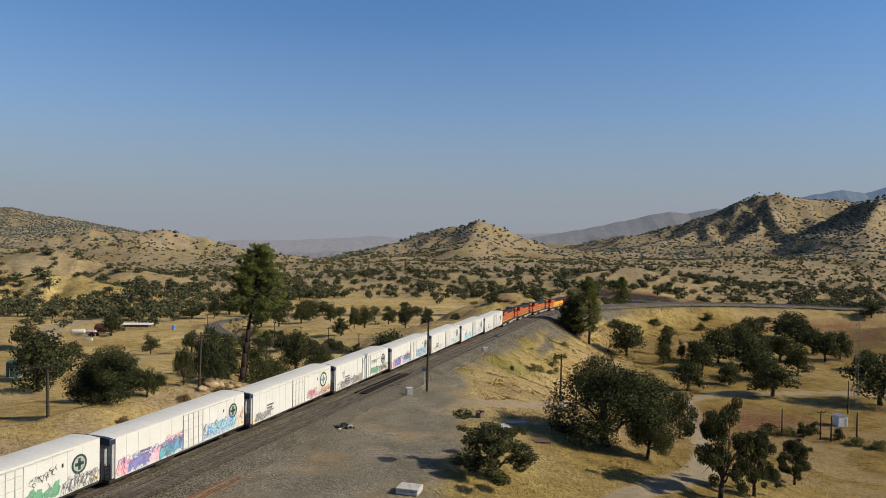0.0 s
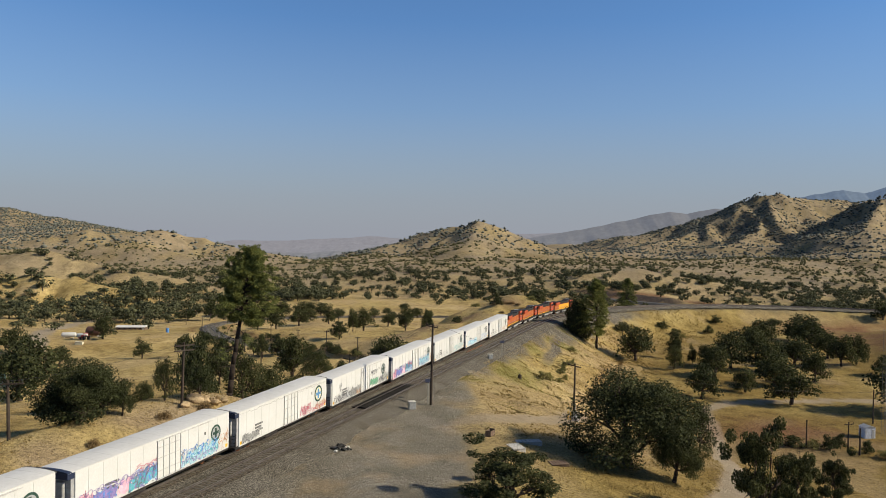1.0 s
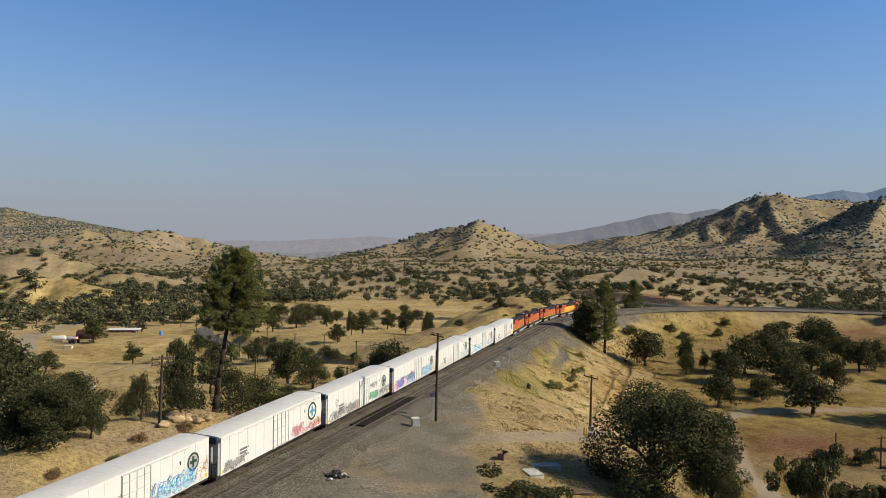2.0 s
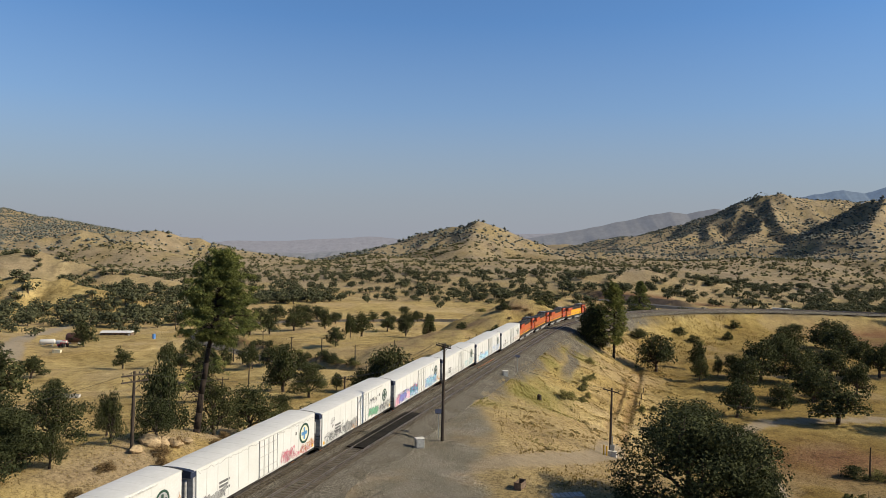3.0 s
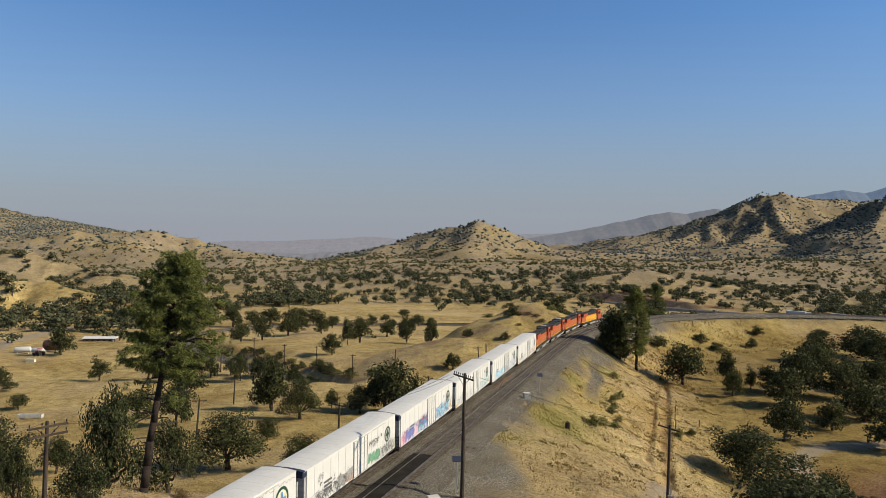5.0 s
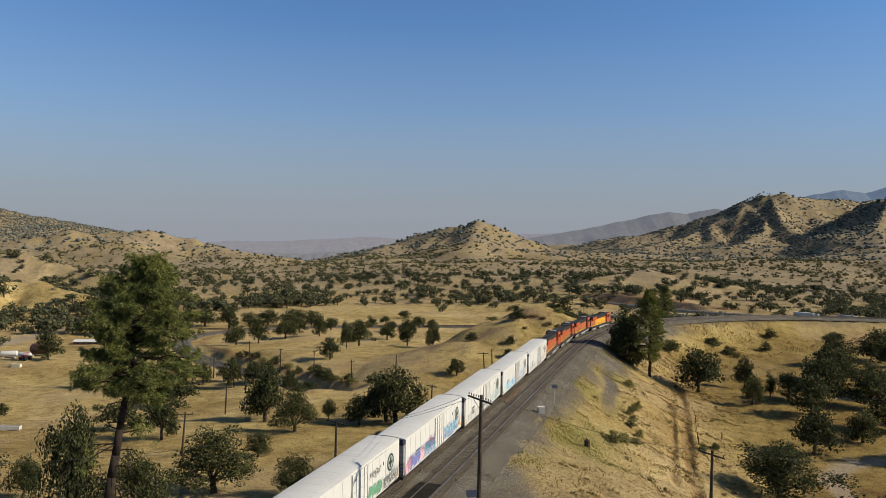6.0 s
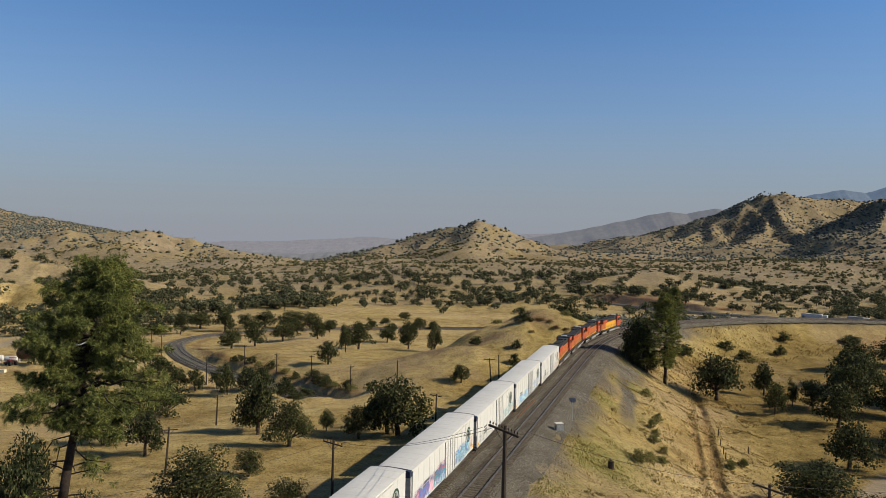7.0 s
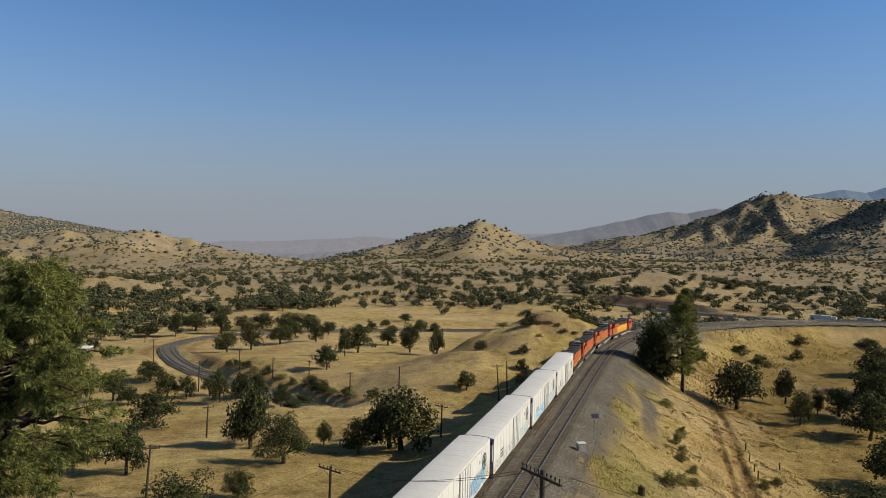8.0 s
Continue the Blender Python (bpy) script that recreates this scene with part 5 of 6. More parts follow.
for i in (1, -2):
    spray(cars[i], -9.2, -7.8, 0.9, 2.2, "rose", "pink", 31 + i, 2)
    spray(cars[i], -7.9, -5.2, 0.9, 2.0, "purple", "blue", 32 + i, 4)
    spray(cars[i], -5.0, -3.6, 1.0, 2.1, "rose", "rose", 33 + i, 2)
    spray(cars[i], -3.7, 2.8, 0.9, 2.25, "teal", "black", 34 + i, 7)
    spray(cars[i], -3.0, 2.6, 2.0, 2.6, "purple", "pink", 35 + i, 7, False)
    spray(cars[i], 3.4, 8.2, 0.9, 2.1, "sky", "teal", 36 + i, 6)
    spray(cars[i], 8.4, 9.8, 0.9, 2.3, "rose", "rust", 37 + i, 2, False)
    spray(cars[i], -3.6, 8.3, 0.9, 1.5, "sky", "purple", 38 + i, 22)
    spray(cars[i], -3.2, 8.0, 1.5, 2.3, "teal", "blue", 39 + i, 20, False)
    spray(cars[i], -9.0, -0.5, 1.6, 2.3, "rose", "purple", 40 + i, 14, False)
for i in (2, -5):
    spray(cars[i], -8.8, -1.2, 0.9, 1.9, "grey", "grey", 41 + i, 9, False)
    spray(cars[i], -0.2, 2.3, 0.9, 2.0, "rust", "grey", 42 + i, 4, False)
    spray(cars[i], 3.1, 9.6, 0.9, 1.9, "green", "teal", 43 + i, 8, False)
spray(cars[3], -7.5, 1.5, 0.9, 2.0, "sky", "blue", 44, 9)
spray(cars[3], 3.2, 9.0, 0.9, 2.1, "blue", "blue", 45, 7, False)
spray(cars[4], -8.5, -2.0, 0.9, 1.7, "grey", "grey", 46, 7, False)
spray(cars[4], 3.0, 9.0, 0.9, 1.7, "grey", "rust", 47, 7, False)


def locomotive(side, label):
    """A six-axle diesel with a wide cab in front and flared radiators behind."""
    root = tagged(new("locomotive"), label, "locomotive", "locomotives of the freight train")
    boxes("frame", [(-1.5, -10.2, 1.05, 1.5, 10.2, 1.38), (-1.1, -10.6, 0.5, 1.1, -10.2, 1.3), (-1.1, 10.2, 0.4, 1.1, 10.6, 1.3)], M_DARKSTEEL, root, "black frame and walkway", 0.03)
    hood = boxes("hood", [(-0.98, -9.6, 1.38, 0.98, 4.9, 3.25)], M_ORANGE, root, "orange long hood", 0.06)
    boxes("hood_panel", [(0.975, -5.0, 1.7, 1.0, 3.9, 2.9)], side, hood, "", 0.005)
    for y in np.arange(-5.6, 4.6, 1.1):
        boxes("hood_door", [(0.98, y, 1.55, 1.012, y + 0.9, 3.15)], side, hood, "", 0.01)
    boxes("stripe", [(0.982, -9.5, 1.42, 1.018, 4.8, 1.56)], M_YELLOW, root, "yellow stripe")
    boxes("upper_hood", [(-0.98, -9.58, 3.25, 0.98, 4.9, 4.0)], M_BLACK, root, "black upper hood", 0.08)
    rad = boxes("radiator_section", [(-1.42, -9.3, 3.15, 1.42, -5.3, 4.15)], M_REDPAINT, root, "flared orange radiator section", 0.12)
    boxes("radiator_grille", [(-1.4, -9.28, 4.1, 1.4, -5.32, 4.24)], M_BLACK, rad)
    for y in (-3.6, -1.6, 0.5):
        boxes("roof_fan", [(-0.62, y - 0.75, 3.99, 0.62, y + 0.75, 4.2)], M_BLACK, root, "", 0.08)
    boxes("exhaust", [(-0.45, 1.9, 3.99, 0.45, 2.7, 4.25)], M_BLACK, root, "", 0.04)
    boxes("brake_grille", [(-0.99, 2.9, 3.5, 0.99, 4.85, 4.18)], M_DARKSTEEL, root, "", 0.04)
    cab = boxes("cab", [(-1.48, 4.95, 1.38, 1.48, 7.9, 4.2)], M_REDPAINT, root, "red-orange cab", 0.12)
    boxes("cab_roof", [(-1.44, 4.98, 4.18, 1.44, 7.86, 4.3)], M_BLACK, cab, "black cab roof", 0.05)
    boxes("air_conditioner", [(-0.6, 5.6, 4.29, 0.6, 6.8, 4.5)], M_GREYPAINT, cab, "", 0.04)
    for y0, y1 in ((5.3, 6.3), (6.45, 7.45)):
        boxes("side_window", [(1.47, y0, 2.95, 1.5, y1, 3.7)], M_GLASS_DARK, cab)
    boxes("windscreen", [(-1.2, 7.88, 3.05, -0.08, 7.93, 3.8), (0.08, 7.88, 3.05, 1.2, 7.93, 3.8)], M_GLASS_DARK, cab)
    boxes("nose", [(-1.15, 7.92, 1.38, 1.15, 10.1, 3.0)], M_REDPAINT, root, "short orange nose", 0.2)
    boxes("headlight", [(-0.25, 7.9, 3.95, 0.25, 7.98, 4.12)], M_GREYWALL, root)
    boxes("number_bar", [(1.482, 5.4, 2.35, 1.488, 6.9, 2.65)], M_MARK, root)
    boxes("fuel_tank", [(-1.35, -2.6, 0.35, 1.35, 2.9, 1.04)], M_GREYPAINT, root, "grey fuel tank", 0.12)
    boxes("air_tank", [(1.0, 3.2, 0.6, 1.4, 4.3, 1.0)], M_GREYPAINT, root, "", 0.1)
    for y in (-6.9, 6.9):
        bogie(root, y, 3, 0.5, M_GREYPAINT)
    for sx in (-1, 1):
        bm = bmesh.new()
        box_bm(bm, sx * 1.46 - 0.02, -10.0, 2.32, sx * 1.46 + 0.02, 4.9, 2.36)
        for y in np.arange(-10, 5.1, 1.5):
            box_bm(bm, sx * 1.46 - 0.02, y - 0.02, 1.38, sx * 1.46 + 0.02, y + 0.02, 2.34)
        part("handrail", bm, M_GREYPAINT, root)
    boxes("rear_plow", [(-1.3, -10.65, 0.25, 1.3, -10.5, 1.1)], M_BLACK, root, "", 0.03)
    return root


LOCO0 = CAR0 + PITCH * 5 + 0.6
engine = locomotive(M_ORANGE, "orange and black six-axle diesel locomotive in line")
engine.matrix_world = at_track(LOCO0 + 10.8)
for i in (1, 2):
    copy_thing(engine, at_track(LOCO0 + 10.8 + 21.6 * i))
lead = locomotive(M_GOLD, "orange and golden yellow diesel locomotive heading the train")
lead.matrix_world = at_track(LOCO0 + 10.8 + 21.6 * 3)


# ---- the tracks ----
TRACK_GAP = 4.25


def bed_strip(name, points, profile, mat, label, step_noise=0.0, ragged=0.0):
    """A strip with a cross profile (offset, height), swept along places given by points(offset, height, i)."""
    rng = np.random.RandomState(5)
    vs, fs, k = [], [], len(profile)
    rows = points(None, None, None)
    for i in range(rows):
        wave = ragged * float(fbm(np.array([i * 0.37]), np.array([3.1]), 1.0, 3)[0])
        vs += [points(d, h + rng.uniform(-step_noise, step_noise) + wave * (h < -0.5), i) for d, h in profile]
        if i:
            o = k * i
            fs += [(o - k + j, o + j, o + j + 1, o - k + j + 1) for j in range(k - 1)]
    ob = link(name, vs, fs, mat, None, label, True)
    return tagged(ob, label, "track bed", kind="structure")


SLEEPS = np.arange(-120, 421, 1.5)


def main_points(d, h, i):
    return len(SLEEPS) if d is None else on_track(SLEEPS[i], d, h)


profile = [(-4.6, -0.9), (-3.6, -0.72), (-2.3, -0.27), (-1.9, -0.215)] + [(x, -0.215) for x in (-1, 0, 1)] + [(1.9, -0.22), (2.12, -0.27), (2.4, -0.22)] + [(TRACK_GAP + x, -0.215) for x in (-1, 0, 1)] + [(6.15, -0.215), (6.6, -0.27), (8.0, -0.72), (9.2, -0.9)]
bed_strip("ballast_bed", main_points, profile, M_BALLAST, "grey crushed-stone ballast under two railway tracks", 0.006, 0.3)
for centre in (0.0, TRACK_GAP):
    bed_strip("stained_ballast", main_points, [(centre + x, h) for x, h in ((-1.65, -0.23), (-1.35, -0.183), (-0.5, -0.178), (0.5, -0.178), (1.35, -0.183), (1.65, -0.23))], M_OILED, "dark oil-stained ballast between the rails", 0.004)


def rail_mesh(points, rows, off):
    """A rail: foot, web and head."""
    sec = [(-0.07, -0.17), (-0.02, -0.14), (-0.02, -0.05), (-0.037, -0.04), (-0.037, 0.0), (0.037, 0.0), (0.037, -0.04), (0.02, -0.05), (0.02, -0.14), (0.07, -0.17)]
    vs, fs, k = [], [], len(sec)
    for i in range(rows):
        vs += [points(off + d, h, i) for d, h in sec]
        if i:
            o = k * i
            fs += [(o - k + j, o + j, o + j + 1, o - k + j + 1) for j in range(k - 1)]
    return vs, fs


def sleeper_mesh():
    me = bpy.data.meshes.new("tie")
    bm = bmesh.new()
    box_bm(bm, -1.3, -0.115, -0.2, 1.3, 0.115, -0.165, 0.012)
    bm.to_mesh(me)
    bm.free()
    me.materials.append(M_TIE)
    return me


def main_track(d0, label):
    root = tagged(new("railway_track"), label, "railway track", kind="structure")
    for g in (-0.755, 0.755):
        vs, fs = rail_mesh(main_points, len(SLEEPS), d0 + g)
        link("rail", vs, fs, M_RAIL, root, "worn steel rail")
    tie = sleeper_mesh()
    r = random.Random(int(d0 * 10))
    rest = []
    for i, s in enumerate(np.arange(-118, 330, 0.62)):
        p = on_track(s, d0 + r.uniform(-0.05, 0.05), 0.008 + r.uniform(-0.012, 0.012))
        m = Matrix.LocRotScale(p, Euler((0, 0, -heading(s) + r.uniform(-0.02, 0.02))), None)
        if -42 < s < 138:
            ob = new("tie", tie)
            ob.parent = root
            ob.matrix_world = m
        else:
            vs = [m @ v.co for v in tie.vertices]
            rest.append((vs, [tuple(f.vertices) for f in tie.polygons]))
    vs, fs = merge(rest)
    tagged(link("far_ties", vs, fs, M_TIE, root), kind="stuff")


main_track(0.0, "railway track with wooden ties under the train")
main_track(TRACK_GAP, "empty railway track with wooden ties beside the train")

# crossing panels laid between the rails of the empty track
crossing = tagged(new("crossing_panels"), "dark level crossing panels between the rails", "crossing")
for i in range(9):
    s = 3.2 + i * 2.05
    vs = []
    for ds in (0, 2.02):
        for x, z in ((-0.66, -0.16), (-0.66, -0.005), (0.66, -0.005), (0.66, -0.16)):
            vs.append(on_track(s + ds, TRACK_GAP + x, z))
    link("panel", vs, [(0, 1, 2, 3), (7, 6, 5, 4), (0, 4, 5, 1), (1, 5, 6, 2), (2, 6, 7, 3)], M_CREOSOTE, crossing)
    vs = []
    for ds in (0, 2.02):
        for x, z in ((-1.45, -0.2), (-1.45, -0.02), (-0.84, -0.02), (-0.84, -0.2)):
            vs.append(on_track(s + ds, TRACK_GAP + x, z))
    link("panel", vs, [(0, 1, 2, 3), (7, 6, 5, 4), (0, 4, 5, 1), (1, 5, 6, 2), (2, 6, 7, 3)], M_CREOSOTE, crossing)
# a spare rail lying between the tracks
vs, fs = merge([tube(on_track(62, 2.1, -0.12), on_track(75, 2.15, -0.12), 0.08, 0.08, 6)])
tagged(link("spare_rail", vs, fs, M_RUST), "spare brown rail lying between the tracks", "rail")


# ---- the lower double track in the valley ----
LOOP_Z = LOOP_GRADE - 0.1
LOOP_T = np.gradient(LOOP, axis=0)
LOOP_T = LOOP_T / np.linalg.norm(LOOP_T, axis=1)[:, None]


def loop_points(d, h, i):
    if d is None:
        return len(LOOP)
    return Vector((LOOP[i, 0] + LOOP_T[i, 1] * d, LOOP[i, 1] - LOOP_T[i, 0] * d, LOOP_Z[i] + 0.75 + h))


bed_strip("lower_ballast_bed", loop_points, [(-6, -2.4), (-4.0, -0.5), (-3.5, -0.2), (-2, -0.18), (0, -0.25), (2, -0.18), (3.5, -0.2), (4.0, -0.5), (6, -2.4)], M_BALLAST, "grey ballast of the double track bending through the valley")
for d0 in (-2.1, 2.1):
    lower = tagged(new("railway_track"), "lower railway track bending through the dry valley", "railway track", kind="structure")
    for g in (-0.755, 0.755):
        vs, fs = rail_mesh(loop_points, len(LOOP), d0 + g)
        link("rail", vs, fs, M_RAIL, lower)


# ---- poles and wires ----
INSULATOR = None


def pole(x, y, h, arms=1, span=2.4, turn=-16, lean=(0, 0), pins=6, r=0.15, z=None, label="weathered wooden utility pole with a crossarm"):
    """A wooden pole with crossarms, braces and pins."""
    global INSULATOR
    z = ground_z(x, y) if z is None else z
    root = tagged(new("utility_pole"), label, "utility pole", "wooden poles along the line")
    root.matrix_world = Matrix.LocRotScale((x, y, z), Euler((lean[1], lean[0], radians(turn))), None)
    vs, fs = merge([tube((0, 0, -0.6), (0, 0, h * 0.5), r * 1.15, r, 10), tube((0, 0, h * 0.5), (0, 0, h), r, r * 0.75, 10)])
    link("post", vs, fs, M_POLE, root)
    if INSULATOR is None:
        vs, fs = merge([tube((0, 0, 0), (0, 0, 0.12), 0.02, 0.02, 6), tube((0, 0, 0.1), (0, 0, 0.24), 0.05, 0.035, 8)])
        INSULATOR = link("insulator", vs, fs, M_GLASS_DARK).data
        bpy.data.objects.remove(bpy.data.objects["insulator"])
    for a in range(arms):
        az = h - 0.35 - a * (0.6 if arms < 2 or h < 8 else 2.9)
        arm = boxes("crossarm", [(-span / 2, -0.2, az - 0.07, span / 2, -0.08, az + 0.07)], M_POLE, root, "", 0.01)
        for k in range(pins):
            px = -span / 2 + 0.12 + (span - 0.24) * k / max(pins - 1, 1)
            ob = new("insulator", INSULATOR)
            ob.parent = arm
            ob.location = (px, -0.14, az + 0.07)
        for sx in (-1, 1):
            vs, fs = tube((sx * span * 0.28, -0.14, az - 0.07), (0, -0.12, az - 0.75), 0.025, 0.025, 5)
            link("brace", vs, fs, M_DARKSTEEL, root)
    return Vector((x, y, z + h - 0.1))


def wire(a, b, sag, r=0.014, label="thin black overhead wire between poles"):
    pts = [Vector(a).lerp(Vector(b), i / 16) - Vector((0, 0, sag * 4 * (i / 16) * (1 - i / 16))) for i in range(17)]
    across = (pts[-1] - pts[0]).cross(Vector((0, 0, 1))).normalized()
    vs = [p + (across * math.cos(a) + Vector((0, 0, 1)) * math.sin(a)) * r for p in pts for a in (0, 1.571, 3.142, 4.712)]
    fs = [(4 * i + k, 4 * i + (k + 1) % 4, 4 * i + 4 + (k + 1) % 4, 4 * i + 4 + k) for i in range(16) for k in range(4)]
    tagged(link("wire", vs, fs, M_WIRE), label, "wire", "overhead wires")


top_a = pole(-4.5, 111.4, 11.4, 1, 3.2, -57, (0.01, 0.0), 10, 0.17, label="tall dark wooden pole with pin crossarms beside the tracks")
top_c = pole(17.2, 121.6, 8.9, 1, 2.9, -58, (0.01, 0), 3)
top_d = pole(-33.4, 94.4, 7.4, 2, 2.8, 58, (0.03, 0), 4)
top_b = pole(-43.9, 78.0, 5.8, 1, 2.8, 15, (-0.02, 0), 4)
top_g = pole(-21.0, 144.0, 8.2, 1, 3.0, -36, (0.02, 0), 6)
top_f = pole(-10.9, 204.9, 6.0, 1, 2.8, -36, (0.02, 0), 6)
top_h = pole(-48.4, 166.5, 6.8, 1, 2.4, 30, (0.07, 0), 2)
top_i = pole(-55.4, 210.4, 6.1, 1, 2.2, 35, (0.04, 0), 2)
top_k = pole(-75.2, 262.7, 8.0, 1, 2.2, 40, (0.02, 0), 2)
pole(-109.3, 316.8, 8.0, 1, 2.2, 40, (0, 0), 2)
pole(-145.8, 396.0, 8.5, 1, 2.2, 40, (0, 0), 2)
pole(-34.6, 256.0, 6.6, 1, 1.8, 20, (0, 0), 3)
pole(-48.9, 276.2, 6.2, 1, 1.6, 20, (0, 0), 2)
pole(-62.2, 289.0, 6.0, 1, 1.6, 20, (0, 0), 2)
pole(-76.5, 303.8, 6.5, 1, 1.6, 20, (0, 0), 2)
pole(-21.9, 250.4, 5.6, 0, 1.6, 20, (0.02, 0), 2, label="plain leaning wooden pole on a dry slope")
top_p = pole(1.6, 236.4, 8.2, 1, 2.6, -16, (-0.08, 0), 3)
pole(3.2, 234.0, 8.0, 0, 2.6, -16, (-0.03, 0), 0, label="plain leaning wooden pole on a dry slope")
pole(64.1, 145.2, 5.2, 0, 1.6, 0, (0, 0), 0, 0.13, label="plain brown wooden pole near the shed")
pole(70.1, 142.1, 5.6, 1, 2.2, 20, (0, 0), 3, 0.13)
pole(71.5, 140.8, 4.9, 0, 1.6, 0, (0, 0), 0, 0.16, label="short dark wooden post near the shed")
pole(86.7, 163.7, 7.2, 0, 1.6, 0, (0, 0), 0, 0.13, label="plain dark wooden pole near the shed")
pole(75.6, 139.5, 5.9, 0, 1.6, 0, (0, 0), 0, 0.15, label="plain brown wooden pole near the shed")
wire(top_a + Vector((1.4, -0.4, -0.2)), top_c, 0.7)
wire(top_a + Vector((-1.4, 0.4, -0.2)), top_g, 0.9)
wire(top_a + Vector((-0.8, 0.2, -0.2)), top_g + Vector((0.6, 0, 0)), 0.9)
wire(top_c, (92, 168, -8.6), 1.6)
wire(top_d, top_g, 0.9)
wire(top_d, top_b, 0.5)
wire(top_b, (-78, 20, 8.5), 1.2)
wire(top_g, top_f, 0.5)
wire(top_h, top_i, 0.6)
wire(top_i, top_k, 0.7)
wire(top_f, top_p, 1.0)


# ---- small things beside the line ----
def thing(name, label, category, x, y, turn=0.0, z=None, group=""):
    root = tagged(new(name), label, category, group)
    root.matrix_world = pose(x, y, ground_z(x, y) if z is None else z, 0, 0, turn)
    return root


M_SIGNBLUE = plain("dark_panel", (0.03, 0.035, 0.06), 0.35, 0, 0.2, 4, 0.5)
M_GALV = plain("galvanised_steel", (0.38, 0.39, 0.39), 0.5, 0.5)
M_MAST = plain("dull_mast_steel", (0.17, 0.17, 0.165), 0.6, 0.4)
M_SHED = plain("pale_shed_paint", (0.62, 0.66, 0.72), 0.6)
M_REDMACH = plain("red_machine_paint", (0.4, 0.03, 0.03), 0.5)
M_GREENTANK = plain("dark_green_tank", (0.03, 0.06, 0.055), 0.5)
M_BROWNWOOD = varied("old_brown_planks", (0.09, 0.06, 0.04), (0.2, 0.14, 0.1), 2, 0.9, 0, 15, 0.01)
M_ASPHALT = varied("asphalt", (0.04, 0.04, 0.042), (0.075, 0.073, 0.07), 0.3, 0.9, 0, 5)
M_ROCK = varied("field_stone", (0.27, 0.19, 0.1), (0.46, 0.35, 0.21), 1.5, 0.95, 0, 9, 0.05)
M_TANKBROWN = plain("brown_tank_paint", (0.09, 0.045, 0.035), 0.6)


def cabinet(x, y, w, h, turn, label, legs=0.0):
    root = thing("equipment_cabinet", label, "cabinet", x, y, turn)
    boxes("body", [(-w / 2, -w * 0.4, legs, w / 2, w * 0.4, h)], M_GALV, root, "", 0.03)
    boxes("lid", [(-w / 2 - 0.05, -w * 0.4 - 0.05, h, w / 2 + 0.05, w * 0.4 + 0.05, h + 0.09)], M_CONCRETE, root, "pale lid", 0.03)
    boxes("door", [(-w / 2 + 0.08, -w * 0.4 - 0.02, legs + 0.1, w / 2 - 0.08, -w * 0.4 + 0.005, h - 0.1)], M_GALV, root, "", 0.008)
    boxes("base", [(-w / 2 + 0.05, -w * 0.35, -0.2, w / 2 - 0.05, w * 0.35, legs)], M_CONCRETE, root)
    return root


cabinet(-7.0, 108.3, 0.95, 1.0, 20, "grey steel signal cabinet on the gravel")
cabinet(5.9, 157.5, 0.95, 0.95, 12, "pale signal cabinet beside the tracks")


def solar_sign(x, y, h, turn, w=0.9, d=0.65):
    root = thing("solar_panel", "small dark solar panel on a thin post", "solar panel", x, y, turn, group="solar panels by the track")
    vs, fs = tube((0, 0, -0.3), (0, 0, h), 0.045, 0.045, 8)
    link("post", vs, fs, M_GALV, root)
    ob = boxes("panel", [(-w / 2, -d / 2, -0.03, w / 2, d / 2, 0.03)], M_SIGNBLUE, root, "dark blue panel", 0.01)
    ob.matrix_local = pose(0, 0, h + 0.1, 40, 0, 0)


solar_sign(-5.0, 113.0, 3.0, 10)
solar_sign(8.6, 163.5, 3.0, 5)

stub = thing("post_stump", "short dark post stump in dry grass", "post", 11.4, 151.6)
vs, fs = merge([tube((0, 0, -0.3), (0, 0, 1.0), 0.42, 0.36, 9), tube((0, 0, 1.0), (0.08, 0, 1.12), 0.36, 0.2, 9)])
link("stump", vs, fs, M_POLE, stub)

# meter box, conduit and yellow guard posts at the foot of a pole
meter = thing("meter_box", "grey utility box at the foot of a pole", "utility box", 17.35, 120.95, -20)
boxes("box", [(-0.55, -0.3, -0.1, 0.55, 0.3, 0.75)], M_CONCRETE, meter, "", 0.03)
boxes("panel", [(-0.3, -0.34, 0.9, 0.3, -0.2, 1.6), (-0.06, -0.2, 0.7, 0.06, -0.08, 2.7)], M_GALV, meter)
for k in range(2):
    g = thing("guard_post", "yellow steel guard post", "bollard", 16.25 + 0.32 * k, 121.0 - 0.3 * k, group="yellow guard posts")
    vs, fs = tube((0, 0, -0.3), (0, 0, 1.25), 0.09, 0.09, 10)
    link("post", vs, fs, M_YELLOW, g)

# scrap heap of dark and pale lumps on the gravel
for k in range(26):
    r = random.Random(300 + k)
    lump = bmesh.new()
    bmesh.ops.create_icosphere(lump, subdivisions=1, radius=r.uniform(0.12, 0.34))
    for v in lump.verts:
        v.co *= 1 + 0.5 * noise.noise(v.co * 4 + Vector((k, 0, 0)))
        v.co.z *= 0.7
    x, y = -13.3 + r.gauss(0, 0.75), 87.2 + r.gauss(0, 0.5)
    me = bpy.data.meshes.new("scrap_bag")
    lump.to_mesh(me)
    lump.free()
    me.materials.append(M_BLACK if k % 3 else M_CONCRETE)
    ob = new("scrap_bag", me)
    ob.location = (x, y, ground_z(x, y) + 0.14 + 0.35 * max(0, 0.8 - abs(x + 13.3)) * (k % 2))
    tagged(ob, "black rubbish lump in a heap on gravel" if k % 3 else "pale rubbish lump in a heap on gravel", "rubbish", "scrap heap")

